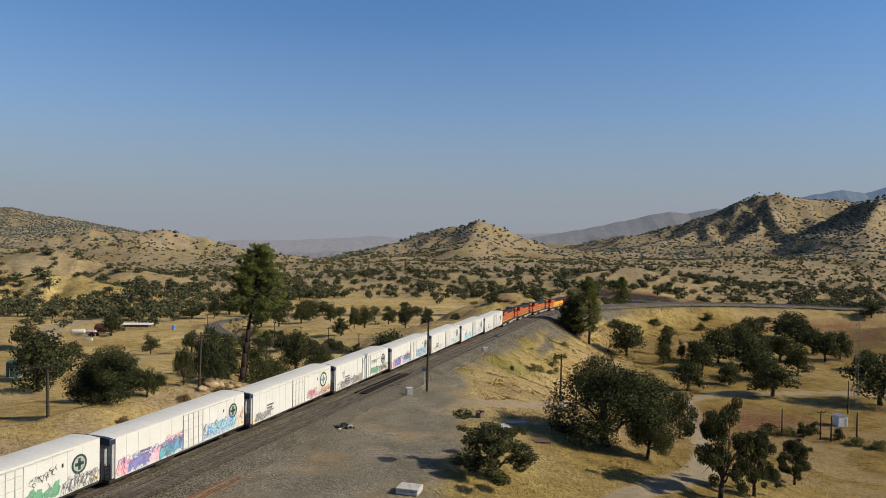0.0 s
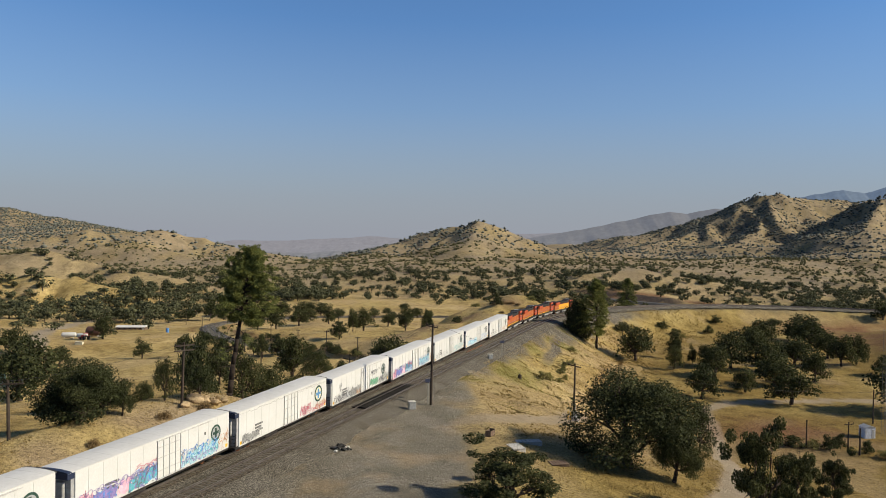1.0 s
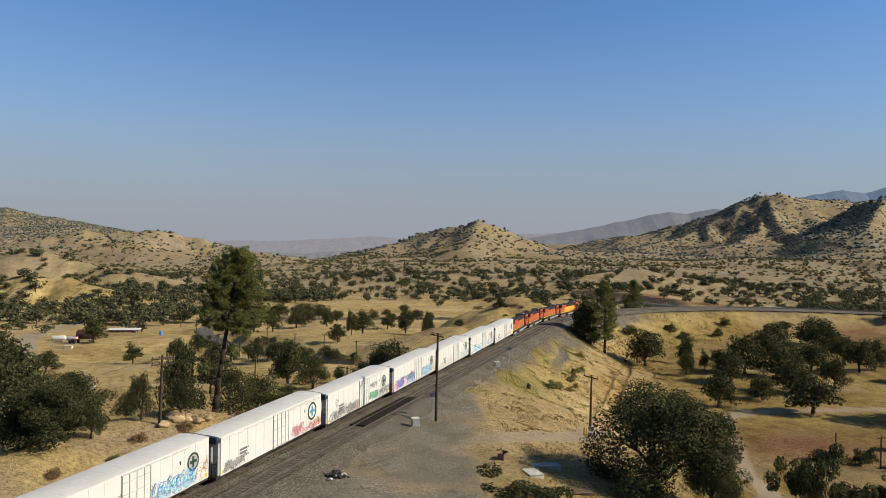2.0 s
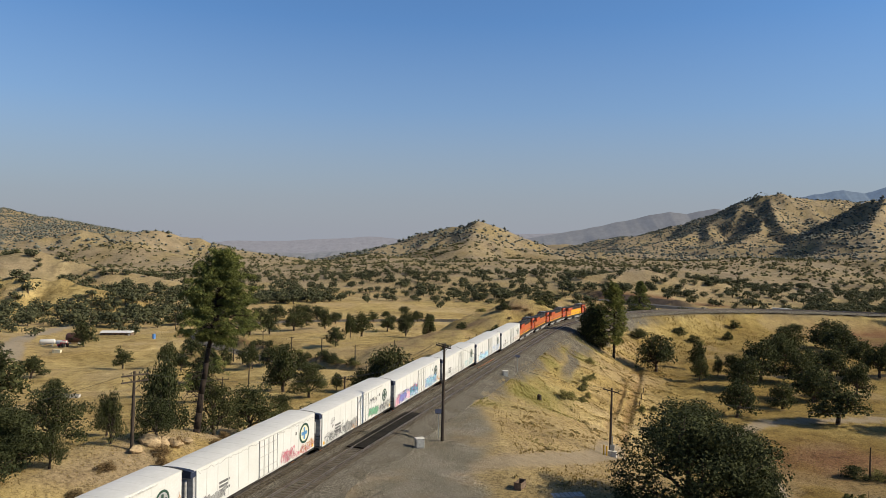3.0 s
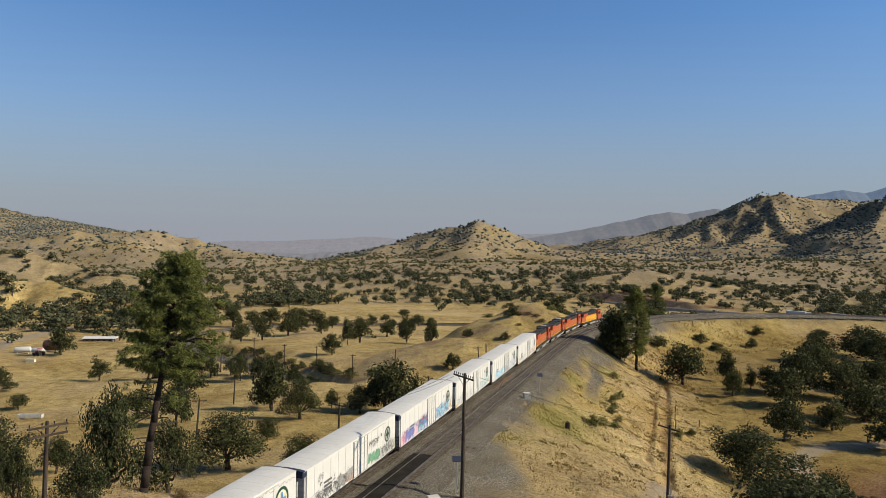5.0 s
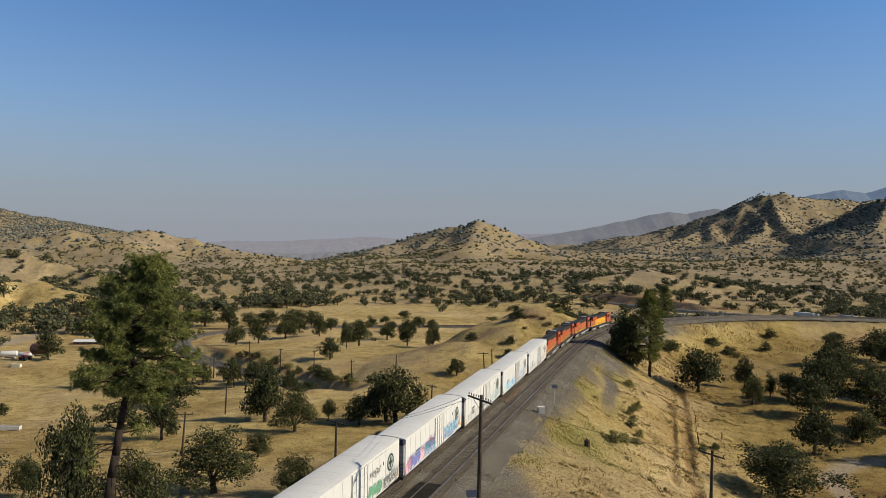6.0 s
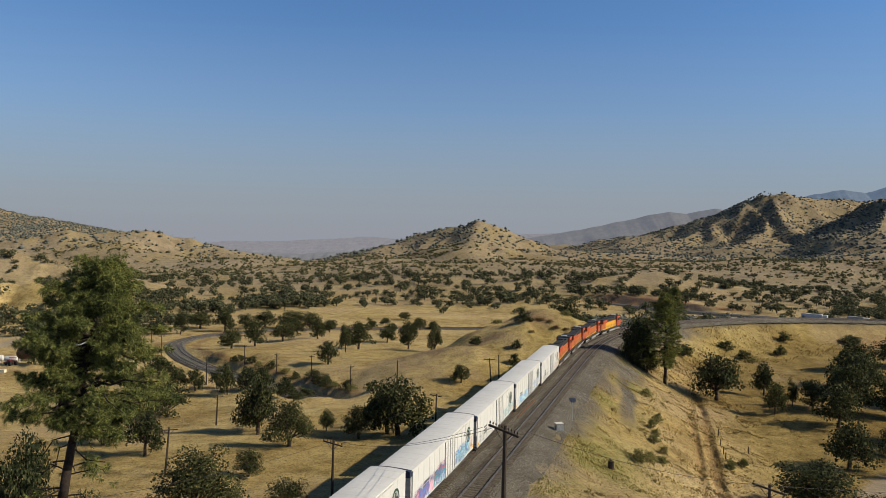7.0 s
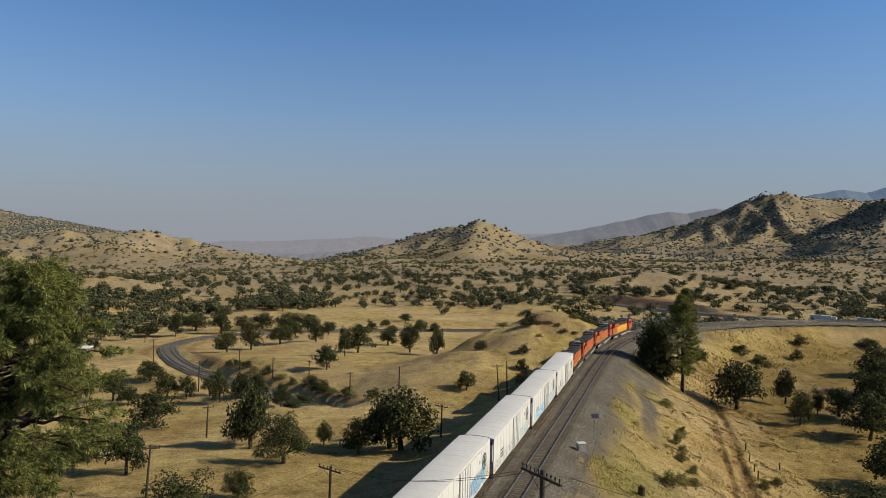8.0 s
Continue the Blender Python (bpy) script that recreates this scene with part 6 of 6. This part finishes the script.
# tan boulders on the mound
for k, (bx, by, size) in enumerate(((-32.6, 96.6, 0.85), (-31.6, 97.1, 0.6), (-30.8, 98.3, 0.75), (-30.3, 99.9, 0.5), (-33.0, 94.3, 0.55), (-31.9, 98.4, 0.4))):
    lump = bmesh.new()
    bmesh.ops.create_icosphere(lump, subdivisions=3, radius=size)
    for v in lump.verts:
        v.co *= 1 + 0.45 * noise.noise(v.co * 1.1 / size + Vector((7 * k, 0, 0))) + 0.14 * noise.noise(v.co * 4 / size + Vector((0, 3 * k, 0)))
        v.co.x *= 1.3
        v.co.z *= 0.75
    me = bpy.data.meshes.new("boulder")
    lump.to_mesh(me)
    lump.free()
    me.materials.append(M_ROCK)
    ob = new("boulder", me)
    ob.matrix_world = pose(bx, by, ground_z(bx, by) + 0.3 * size, 0, 0, 67 * k)
    tagged(ob, "weathered tan boulder half sunk in the mound", "boulder", "boulders on the mound")

# loose rusty rails on the gravel
for k in range(6):
    a, b = Vector((-24.3 + 0.45 * k, 58.0, 0)), Vector((-21.3 + 0.45 * k - 0.2 * (k % 3), 68.0 - 1.1 * (k % 3), 0))
    a.z, b.z = ground_z(a.x, a.y) + 0.1, ground_z(b.x, b.y) + 0.1
    vs, fs = tube(a, b, 0.07, 0.07, 6)
    tagged(link("loose_rail", vs, fs, M_BROWNWOOD if k % 2 else M_RUST), "loose rusty rail lying on gravel", "rail", "loose rails")

# stacked pale ties
stack = thing("tie_stack", "stack of pale concrete ties on dark ground", "stack", -4.0, 64.6, -14)
stack.scale = (0.8, 0.85, 1.15)
for k in range(14):
    row, col = divmod(k, 7)
    boxes("concrete_tie", [(-1.25, -0.95 + 0.28 * col, 0.05 + 0.26 * row, 1.25, -0.95 + 0.28 * col + 0.22, 0.05 + 0.26 * row + 0.2)], M_CONCRETE, stack, "", 0.02)
boxes("bearer", [(-1.0, -1.0, -0.15, -0.85, 1.0, 0.05), (0.85, -1.0, -0.15, 1.0, 1.0, 0.05)], M_BROWNWOOD, stack)

bench = thing("cable_reel_box", "dark brown open crate on bare earth", "crate", 3.1, 95.0, 65)
bench.scale = (0.85, 0.85, 0.75)
boxes("side", [(-0.75, -0.4, 0.1, 0.75, -0.34, 0.85)], M_BROWNWOOD, bench)
boxes("side", [(-0.75, 0.34, 0.1, 0.75, 0.4, 0.85)], M_BROWNWOOD, bench)
boxes("end", [(-0.81, -0.4, 0.0, -0.76, 0.4, 0.95)], M_BROWNWOOD, bench)
boxes("end", [(0.76, -0.4, 0.0, 0.81, 0.4, 0.95)], M_BROWNWOOD, bench)
boxes("bottom", [(-0.75, -0.33, -0.05, 0.75, 0.33, 0.12)], M_BROWNWOOD, bench)

for nm, lab, x, y, turn, w, d, n, mat in (("metal_sheet", "pale corrugated metal sheet on the ground", 5.9, 91.6, 20, 1.5, 2.2, 9, M_CONCRETE), ("pallet", "grey pallet lying in dry grass", 7.6, 95.2, 12, 3.2, 1.2, 7, M_GREYPAINT),
                                         ("wooden_hatch", "weathered brown wooden hatch on the ground", 10.4, 89.2, 15, 2.0, 1.5, 6, M_BROWNWOOD)):
    p = thing(nm, lab, nm.split("_")[-1], x, y, turn)
    for k in range(n):
        boxes("slat", [(-w / 2 + w * k / n, -d / 2, 0.22, -w / 2 + w * (k + 0.82) / n, d / 2, 0.27)], mat, p)
    boxes("bearer", [(-w / 2, -d / 2 + 0.1, -0.3, w / 2, -d / 2 + 0.25, 0.218), (-w / 2, d / 2 - 0.25, -0.3, w / 2, d / 2 - 0.1, 0.218)], mat, p)


# ---- shed, mast and yard on the far side of the bowl ----
shed = thing("equipment_shed", "small pale blue-grey equipment shed with a shallow roof", "shed", 79.2, 152.4, 8)
shed.scale = (0.78, 0.78, 0.85)
boxes("wall", [(-1.35, -1.2, -0.3, 1.35, 1.2, 2.4)], M_SHED, shed, "pale panelled walls", 0.02)
vs = [(-1.5, -1.35, 2.4), (1.5, -1.35, 2.4), (1.5, 1.35, 2.4), (-1.5, 1.35, 2.4), (0, -1.35, 2.85), (0, 1.35, 2.85)]
link("roof", vs, [(0, 1, 4), (2, 3, 5), (1, 2, 5, 4), (3, 0, 4, 5), (3, 2, 1, 0)], M_GALV, shed, "shallow gabled roof")
boxes("door", [(0.3, -1.23, -0.1, 1.1, -1.19, 1.9)], M_GREYWALL, shed, "grey door", 0.01)
for k in range(6):
    boxes("panel_seam", [(-1.3 + 0.28 * k, -1.215, -0.2, -1.27 + 0.28 * k, -1.19, 2.35)], M_GREYWALL, shed)

mast = thing("lattice_mast", "tall thin grey lattice radio mast", "mast", 83.0, 153.5, 15)
H = 21.0
legs = [(0.42 * math.cos(a), 0.42 * math.sin(a)) for a in (0.5, 2.6, 4.7)]
for lx, ly in legs:
    vs, fs = tube((lx, ly, -0.3), (lx, ly, H), 0.028, 0.024, 6)
    link("leg", vs, fs, M_MAST, mast)
braces = []
for k in range(30):
    z0, z1 = H * k / 30, H * (k + 1) / 30
    for i in range(3):
        a, b = legs[i], legs[(i + 1) % 3]
        braces.append(tube((*a, z0), (*b, z1), 0.012, 0.012, 4))
        braces.append(tube((*a, z1), (*b, z1), 0.011, 0.011, 4))
vs, fs = merge(braces)
tagged(link("bracing", vs, fs, M_MAST, mast), kind="stuff")
boxes("antenna", [(-0.9, -0.05, H - 0.4, 0.9, 0.05, H - 0.3), (-0.03, -0.03, H, 0.03, 0.03, H + 2.0)], M_MAST, mast)


# ---- the yard in the valley ----
def lying_tank(name, label, x, y, length, r, turn, mat):
    root = thing(name, label, "tank", x, y, turn)
    bm = bmesh.new()
    bmesh.ops.create_uvsphere(bm, u_segments=20, v_segments=12, radius=r)
    for v in bm.verts:
        v.co = Vector((v.co.z * 0.6 + math.copysign(length / 2 - 0.6 * r, v.co.z), v.co.y, v.co.x + r + 0.45))
    part("shell", bm, mat, root, "", True)
    for sx in (-1, 1):
        boxes("saddle", [(sx * length * 0.3 - 0.15, -r * 0.8, -0.3, sx * length * 0.3 + 0.15, r * 0.8, 0.75)], M_CONCRETE, root)


lying_tank("gas_tank", "white horizontal gas tank in the yard", -157.5, 300, 5.5, 1.0, 20, M_ROOFWHITE)
lying_tank("gas_tank", "white horizontal gas tank beside another", -151.5, 299, 4.2, 0.9, 5, M_ROOFWHITE)
lying_tank("fuel_tank", "dark brown horizontal fuel tank in the yard", -150.5, 306.5, 6.5, 2.0, 10, M_TANKBROWN)
water = thing("water_tank", "upright dark green water tank by the trees", "water tank", -125.5, 204.4)
vs, fs = merge([tube((0, 0, -0.4), (0, 0, 4.2), 2.0, 2.0, 24)])
link("drum", vs, fs, M_GREENTANK, water)
vs, fs = tube((0, 0, 4.2), (0, 0, 4.75), 2.05, 0.25, 24)
link("lid", vs, fs, M_GREENTANK, water)
vs, fs = tube((0, -2.05, 0.2), (0, -2.05, 4.0), 0.06, 0.06, 6)
link("pipe", vs, fs, M_GALV, water)

tractor = thing("tractor", "small red farm tractor in a dry field", "tractor", -145.4, 289.5, 60)
boxes("bonnet", [(-0.4, 0.2, 0.9, 0.4, 2.2, 1.6)], M_REDMACH, tractor, "red bonnet", 0.08)
boxes("seat", [(-0.35, -0.7, 1.0, 0.35, -0.1, 1.7)], M_BLACK, tractor, "", 0.05)
boxes("canopy", [(-0.7, -1.0, 2.5, 0.7, 0.4, 2.6), (-0.65, -0.95, 1.2, -0.58, -0.88, 2.5), (0.58, -0.95, 1.2, 0.65, -0.88, 2.5), (-0.65, 0.28, 1.2, -0.58, 0.35, 2.5), (0.58, 0.28, 1.2, 0.65, 0.35, 2.5)], M_REDMACH, tractor)
for sx in (-1, 1):
    for y, r in ((-0.5, 0.8), (1.7, 0.5)):
        bm = bmesh.new()
        cyl_x(bm, sx * 0.7, sx * 1.1, y, r - 0.05, r)
        part("wheel", bm, M_BLACK, tractor)
boxes("loader", [(-0.9, 2.5, 0.2, 0.9, 3.1, 0.9), (-0.7, 0.4, 0.7, -0.6, 2.6, 0.9), (0.6, 0.4, 0.7, 0.7, 2.6, 0.9)], M_REDMACH, tractor, "", 0.03)

barn = thing("long_building", "long low white-roofed building behind trees", "building", -158, 358, 8)
barn.scale = (0.6, 1, 0.6)
boxes("wall", [(-11, -2.6, -0.5, 11, 2.6, 2.4)], M_BROWNWOOD, barn, "brown walls")
vs = [(-11.4, -3, 2.4), (11.4, -3, 2.4), (11.4, 3, 2.4), (-11.4, 3, 2.4), (-11.4, 0, 3.6), (11.4, 0, 3.6)]
link("roof", vs, [(0, 1, 5, 4), (2, 3, 4, 5), (1, 2, 5), (3, 0, 4), (3, 2, 1, 0)], M_ROOFWHITE, barn, "white metal roof")
for k in range(5):
    boxes("window", [(-9 + 4 * k, -2.64, 0.8, -7.6 + 4 * k, -2.59, 1.8)], M_GLASS_DARK, barn)
boxes("door", [(9.4, -2.65, -0.4, 10.4, -2.59, 1.8)], M_SEAM, barn)

trough = thing("feed_trough", "long pale feed trough in a dry field", "trough", -92.3, 193.5, 5)
boxes("basin", [(-2.4, -0.6, 0.3, 2.4, 0.6, 0.4), (-2.4, -0.6, 0.3, 2.4, -0.5, 1.0), (-2.4, 0.5, 0.3, 2.4, 0.6, 1.0), (-2.4, -0.6, 0.3, -2.3, 0.6, 1.0), (2.3, -0.6, 0.3, 2.4, 0.6, 1.0)], M_CONCRETE, trough)
for sx in (-1, 1):
    boxes("leg", [(sx * 1.8 - 0.1, -0.5, -0.3, sx * 1.8 + 0.1, 0.5, 0.3)], M_CONCRETE, trough)
crate = thing("crate", "pale yellow crate in a dry field", "crate", -142.3, 279)
boxes("box", [(-1.4, -0.6, -0.2, 1.4, 0.6, 0.9)], M_LOGOIN, crate, "", 0.05)
boxes("lid", [(-1.45, -0.65, 0.9, 1.45, 0.65, 1.0)], M_LOGOIN, crate)
bin_ = thing("blue_drum", "tall blue drum near trees", "drum", -128.7, 328.3)
bin_.scale = (0.7, 0.7, 0.7)
vs, fs = merge([tube((0, 0, -0.3), (0, 0, 2.6), 0.9, 0.9, 18)])
link("shell", vs, fs, GRAFFITI["blue"], bin_)
vs, fs = tube((0, 0, 2.6), (0, 0, 2.75), 0.95, 0.9, 18)
link("lid", vs, fs, GRAFFITI["blue"], bin_)


# ---- the highway beyond the curve ----
def highway_y(x):
    return 572 - 0.82 * (x - 171)


vs, fs, hx = [], [], np.arange(105, 360, 5.0)
hz = np.array([ground_z(x, highway_y(x)) for x in hx])
hz = np.convolve(np.pad(hz, 8, mode="edge"), np.ones(17) / 17, mode="valid") + 1.0
for i, x in enumerate(hx):
    for off, dz in ((-9, -2.5), (-4.5, 0.0), (4.5, 0.0), (9, -2.5)):
        vs.append((x + 0.63 * off, highway_y(x) + 0.77 * off, hz[i] + dz))
    if i:
        o = 4 * i
        fs += [(o - 4 + j, o + j, o + j + 1, o - 3 + j) for j in range(3)]
tagged(link("road", vs, fs, M_ASPHALT), "distant grey highway across the valley", "road", kind="structure")


def lorry(x, label, mat, length=15.0):
    z = float(np.interp(x, hx, hz))
    root = tagged(new("lorry"), label, "lorry", "lorries on the highway")
    root.matrix_world = pose(x, highway_y(x), z, 0, 0, math.degrees(math.atan(-0.82)))
    boxes("trailer", [(-length / 2, -1.25, 1.1, length / 2 - 3, 1.25, 4.0)], mat, root, "", 0.05)
    boxes("cab", [(length / 2 - 2.6, -1.2, 0.7, length / 2, 1.2, 3.6)], M_ROOFWHITE, root, "", 0.15)
    for wx in (-length / 2 + 1.2, -length / 2 + 2.5, length / 2 - 3.4, length / 2 - 0.7):
        bm = bmesh.new()
        bmesh.ops.create_cone(bm, cap_ends=True, segments=14, radius1=0.5, radius2=0.5, depth=2.4, matrix=Matrix.Translation((wx, 0, 0.5)) @ Matrix.Rotation(radians(90), 4, "X"))
        part("wheels", bm, M_BLACK, root)


lorry(222, "white long-distance lorry on the highway", M_ROOFWHITE)
lorry(241, "pale grey lorry on the highway", M_GREYWALL, 12)


for fx, fy in ((40.9, 197.3), (38.8, 190.5), (37.2, 184.7), (35.6, 179.5), (43.5, 190.2)):
    fp = thing("fence_post", "short dark wooden fence post in dry grass", "fence post", fx, fy, group="fence posts on the slope")
    vs, fs = tube((0, 0, -0.3), (0.03, 0, 1.2), 0.1, 0.08, 7)
    link("post", vs, fs, M_POLE, fp)

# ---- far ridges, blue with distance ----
# distance haze is put into the base colour and an even glow
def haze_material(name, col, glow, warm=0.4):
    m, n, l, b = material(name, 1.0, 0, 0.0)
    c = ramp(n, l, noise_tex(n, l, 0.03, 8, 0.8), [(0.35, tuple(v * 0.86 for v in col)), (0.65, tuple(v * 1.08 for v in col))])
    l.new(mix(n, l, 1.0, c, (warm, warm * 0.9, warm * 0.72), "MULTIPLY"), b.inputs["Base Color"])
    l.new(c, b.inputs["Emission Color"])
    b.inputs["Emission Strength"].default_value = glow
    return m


def far_ridge(name, spans, depth, mat, rough, label):
    """A ridge across the distance: (x, y, height) of its crest, falling towards the viewer."""
    vs, fs = [], []
    xs = [p[0] for p in spans]
    n = 220
    for i in range(n + 1):
        x = xs[0] + (xs[-1] - xs[0]) * i / n
        y, z = np.interp(x, xs, [p[1] for p in spans]), np.interp(x, xs, [p[2] for p in spans])
        z += rough * float(fbm(np.array([x]), np.array([y]), 240, 5)[0])
        for k in range(16):
            f = k / 15
            at = np.array([x + 60 * f]), np.array([y - 1.2 * depth * f])
            dz = rough * (-2.2 * abs(float(fbm(*at, 210, 5)[0])) + 0.9 * float(fbm(*at, 60, 3)[0])) * min(1, 4 * f)
            vs.append((x, y - depth * f, z * (1 - f) - 140 * f + dz))
        if i:
            o = 16 * i
            fs += [(o - 16 + k, o + k, o + k + 1, o - 15 + k) for k in range(15)]
    tagged(link(name, vs, fs, mat, None, "", True), label, "backdrop", kind="structure")


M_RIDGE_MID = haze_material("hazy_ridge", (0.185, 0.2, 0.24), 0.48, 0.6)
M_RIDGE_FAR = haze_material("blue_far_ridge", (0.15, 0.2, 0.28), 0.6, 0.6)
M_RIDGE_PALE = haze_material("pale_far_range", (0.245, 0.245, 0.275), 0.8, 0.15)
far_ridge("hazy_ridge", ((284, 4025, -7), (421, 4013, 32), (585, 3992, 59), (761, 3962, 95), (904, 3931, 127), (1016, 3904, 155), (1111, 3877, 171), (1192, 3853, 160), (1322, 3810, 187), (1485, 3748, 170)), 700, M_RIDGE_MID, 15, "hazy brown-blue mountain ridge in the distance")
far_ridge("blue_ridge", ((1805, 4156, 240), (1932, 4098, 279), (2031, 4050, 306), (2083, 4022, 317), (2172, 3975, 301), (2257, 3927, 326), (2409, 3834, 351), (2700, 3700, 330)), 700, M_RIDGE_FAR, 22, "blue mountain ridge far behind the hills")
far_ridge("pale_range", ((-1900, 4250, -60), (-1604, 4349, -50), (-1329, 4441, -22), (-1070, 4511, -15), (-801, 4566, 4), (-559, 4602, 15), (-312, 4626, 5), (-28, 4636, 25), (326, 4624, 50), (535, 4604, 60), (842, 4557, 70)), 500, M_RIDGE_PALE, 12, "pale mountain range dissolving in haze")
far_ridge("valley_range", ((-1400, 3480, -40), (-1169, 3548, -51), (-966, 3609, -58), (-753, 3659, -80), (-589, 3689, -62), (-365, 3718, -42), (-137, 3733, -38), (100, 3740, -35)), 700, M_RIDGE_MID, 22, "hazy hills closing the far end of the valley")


# ---- dry grass and low plants ----
def straw_material():
    m, n, l, b = material("dry_straw", 0.9, 0, 0.1)
    gi = n.new("ShaderNodeNewGeometry")
    col = ramp(n, l, gi.outputs["Random Per Island"], [(0, (0.2, 0.135, 0.045)), (0.5, (0.3, 0.215, 0.078)), (1, (0.42, 0.32, 0.13))])
    l.new(col, b.inputs["Base Color"])
    tr = n.new("ShaderNodeBsdfTranslucent")
    l.new(col, tr.inputs[0])
    ms = n.new("ShaderNodeMixShader")
    ms.inputs[0].default_value = 0.45
    l.new(b.outputs[0], ms.inputs[1])
    l.new(tr.outputs[0], ms.inputs[2])
    l.new(ms.outputs[0], n["Material Output"].inputs[0])
    return m


def grass(name, x, y, hmin, hmax, mat, label, seed, blades=2):
    """Tufts of a few blades each."""
    rng = np.random.RandomState(seed)
    n = len(x)
    z = land(x, y)
    h = rng.uniform(hmin, hmax, n)
    out = []
    for k in range(blades):
        a = rng.uniform(0, 6.283, n)
        w, lean = h * rng.uniform(0.12, 0.3, n), h * rng.uniform(0.1, 0.6, n)
        b = rng.uniform(0, 6.283, n)
        base = np.stack([x, y, z - 0.05], -1)
        side = np.stack([np.cos(a) * w, np.sin(a) * w, 0 * a], -1)
        tip = base + np.stack([np.cos(b) * lean, np.sin(b) * lean, h], -1)
        out.append(np.stack([base - side, base + side, tip], 1))
    v = np.concatenate(out, 1).reshape(-1, 3)
    me = raw_mesh(name, v, np.full(n * blades, 3), np.arange(3 * n * blades), [mat])
    return tagged(new(name, me), label, "grass", kind="stuff")


def sow():
    rng = np.random.RandomState(31)
    m_straw = straw_material()
    m_weed = leaf_material("green_weeds", (0.19, 0.175, 0.05), (0.34, 0.3, 0.1))
    n = 260000
    a, r = rng.uniform(-0.72, 0.72, n), 45 + 300 * rng.rand(n) ** 1.25
    x, y = r * np.sin(a) - 4, r * np.cos(a) + 15
    s, d = to_track(x, y)
    wr = 8.3 + 17 * smooth(45, -15, s)
    off = np.where(d < 0, -d - 5.5, d - wr - 1.0)
    stones = (d > 0) & (((s > 118) & (s < 235) & (d < wr + 7)) | ((s > 80) & (s < 140) & (np.abs(d - 13.1 - 0.07 * (115 - s)) < 1.6)))
    clump = fbm(x, y, 7, 4) + 0.6 * fbm(x, y, 28, 3)
    keep = (off > 0) & (rng.rand(n) < 0.25 + 1.6 * smooth(-0.1, 0.35, clump)) & ~(stones & (rng.rand(n) < 0.75)) & (way_distance(TRAIL, x, y) > 1.6) & (way_distance(BANK_PATH, x, y) > 1.9) & (loop_distance(x, y) > 7)
    x, y, s, d = x[keep], y[keep], s[keep], d[keep]
    tall = (s > 150) & (d > 8) & (d < 34)
    grass("dry_grass", x[~tall], y[~tall], 0.07, 0.22, m_straw, "short dry golden grass tufts", 1)
    grass("tall_dry_grass", x[tall], y[tall], 0.25, 0.7, m_straw, "tall dry golden grass on the embankment", 2, 3)
    n = 90000
    s, d = rng.uniform(-8, 215, n), rng.uniform(9, 48, n)
    lx, ly, th = (np.interp(s, LINE_S, LINE[:, k]) for k in range(3))
    x, y = lx + np.cos(th) * d, ly - np.sin(th) * d
    wr = 8.3 + 17 * smooth(45, -15, s)
    bare = ((s > 118) & (d < wr + 7)) | ((s > 80) & (s < 140) & (np.abs(d - 13.1 - 0.07 * (115 - s)) < 1.6))
    keep = (d > wr + 2) & ~bare & (way_distance(TRAIL, x, y) > 1.8) & (way_distance(BANK_PATH, x, y) > 1.9) & (rng.rand(n) < 0.04 + 0.9 * smooth(0.05, 0.4, fbm(x, y, 2.6, 3) + 0.5 * fbm(x, y, 11, 2)))
    grass("bank_grass", x[keep], y[keep], 0.1, 0.32, m_straw, "dry straw tufts on the railway bank", 4, 3)
    n = 420
    pick = rng.choice(np.flatnonzero(keep), n)
    x, y = x[pick] + rng.normal(0, 1.0, n), y[pick] + rng.normal(0, 1.0, n)
    brush = leaf_material("dry_brush_leaves", (0.13, 0.1, 0.045), (0.28, 0.22, 0.1))
    fine = np.array([(1, 0, 0), (0, 1, 0), (-1, 0, 0), (0, -1, 0), (0, 0, 1), (0, 0, -1)], float)
    sides = np.array([(0, 1, 4), (1, 2, 4), (2, 3, 4), (3, 0, 4), (1, 0, 5), (2, 1, 5), (3, 2, 5), (0, 3, 5)])
    plant_clumps("dry_brush", "small brown brush on the railway bank", brush, tree_clumps(np.random.RandomState(95), 6, 3, 16, 1.5, 0.2, 2.0, 0.5, fine, sides), x, y, land(x, y) + 0.25, rng.uniform(0.05, 0.15, n), rng)
    n = 60000
    s, d = rng.uniform(20, 160, n), rng.uniform(9, 26, n)
    lx, ly, th = (np.interp(s, LINE_S, LINE[:, k]) for k in range(3))
    x, y = lx + np.cos(th) * d, ly - np.sin(th) * d
    keep = rng.rand(n) < 0.9 * smooth(0.05, 0.4, fbm(x, y, 9, 4) + 0.1) * smooth(26, 14, d) * smooth(190, 120, s)
    grass("green_weeds", x[keep], y[keep], 0.1, 0.28, m_weed, "low green weeds on the stony bank", 3)


sow()
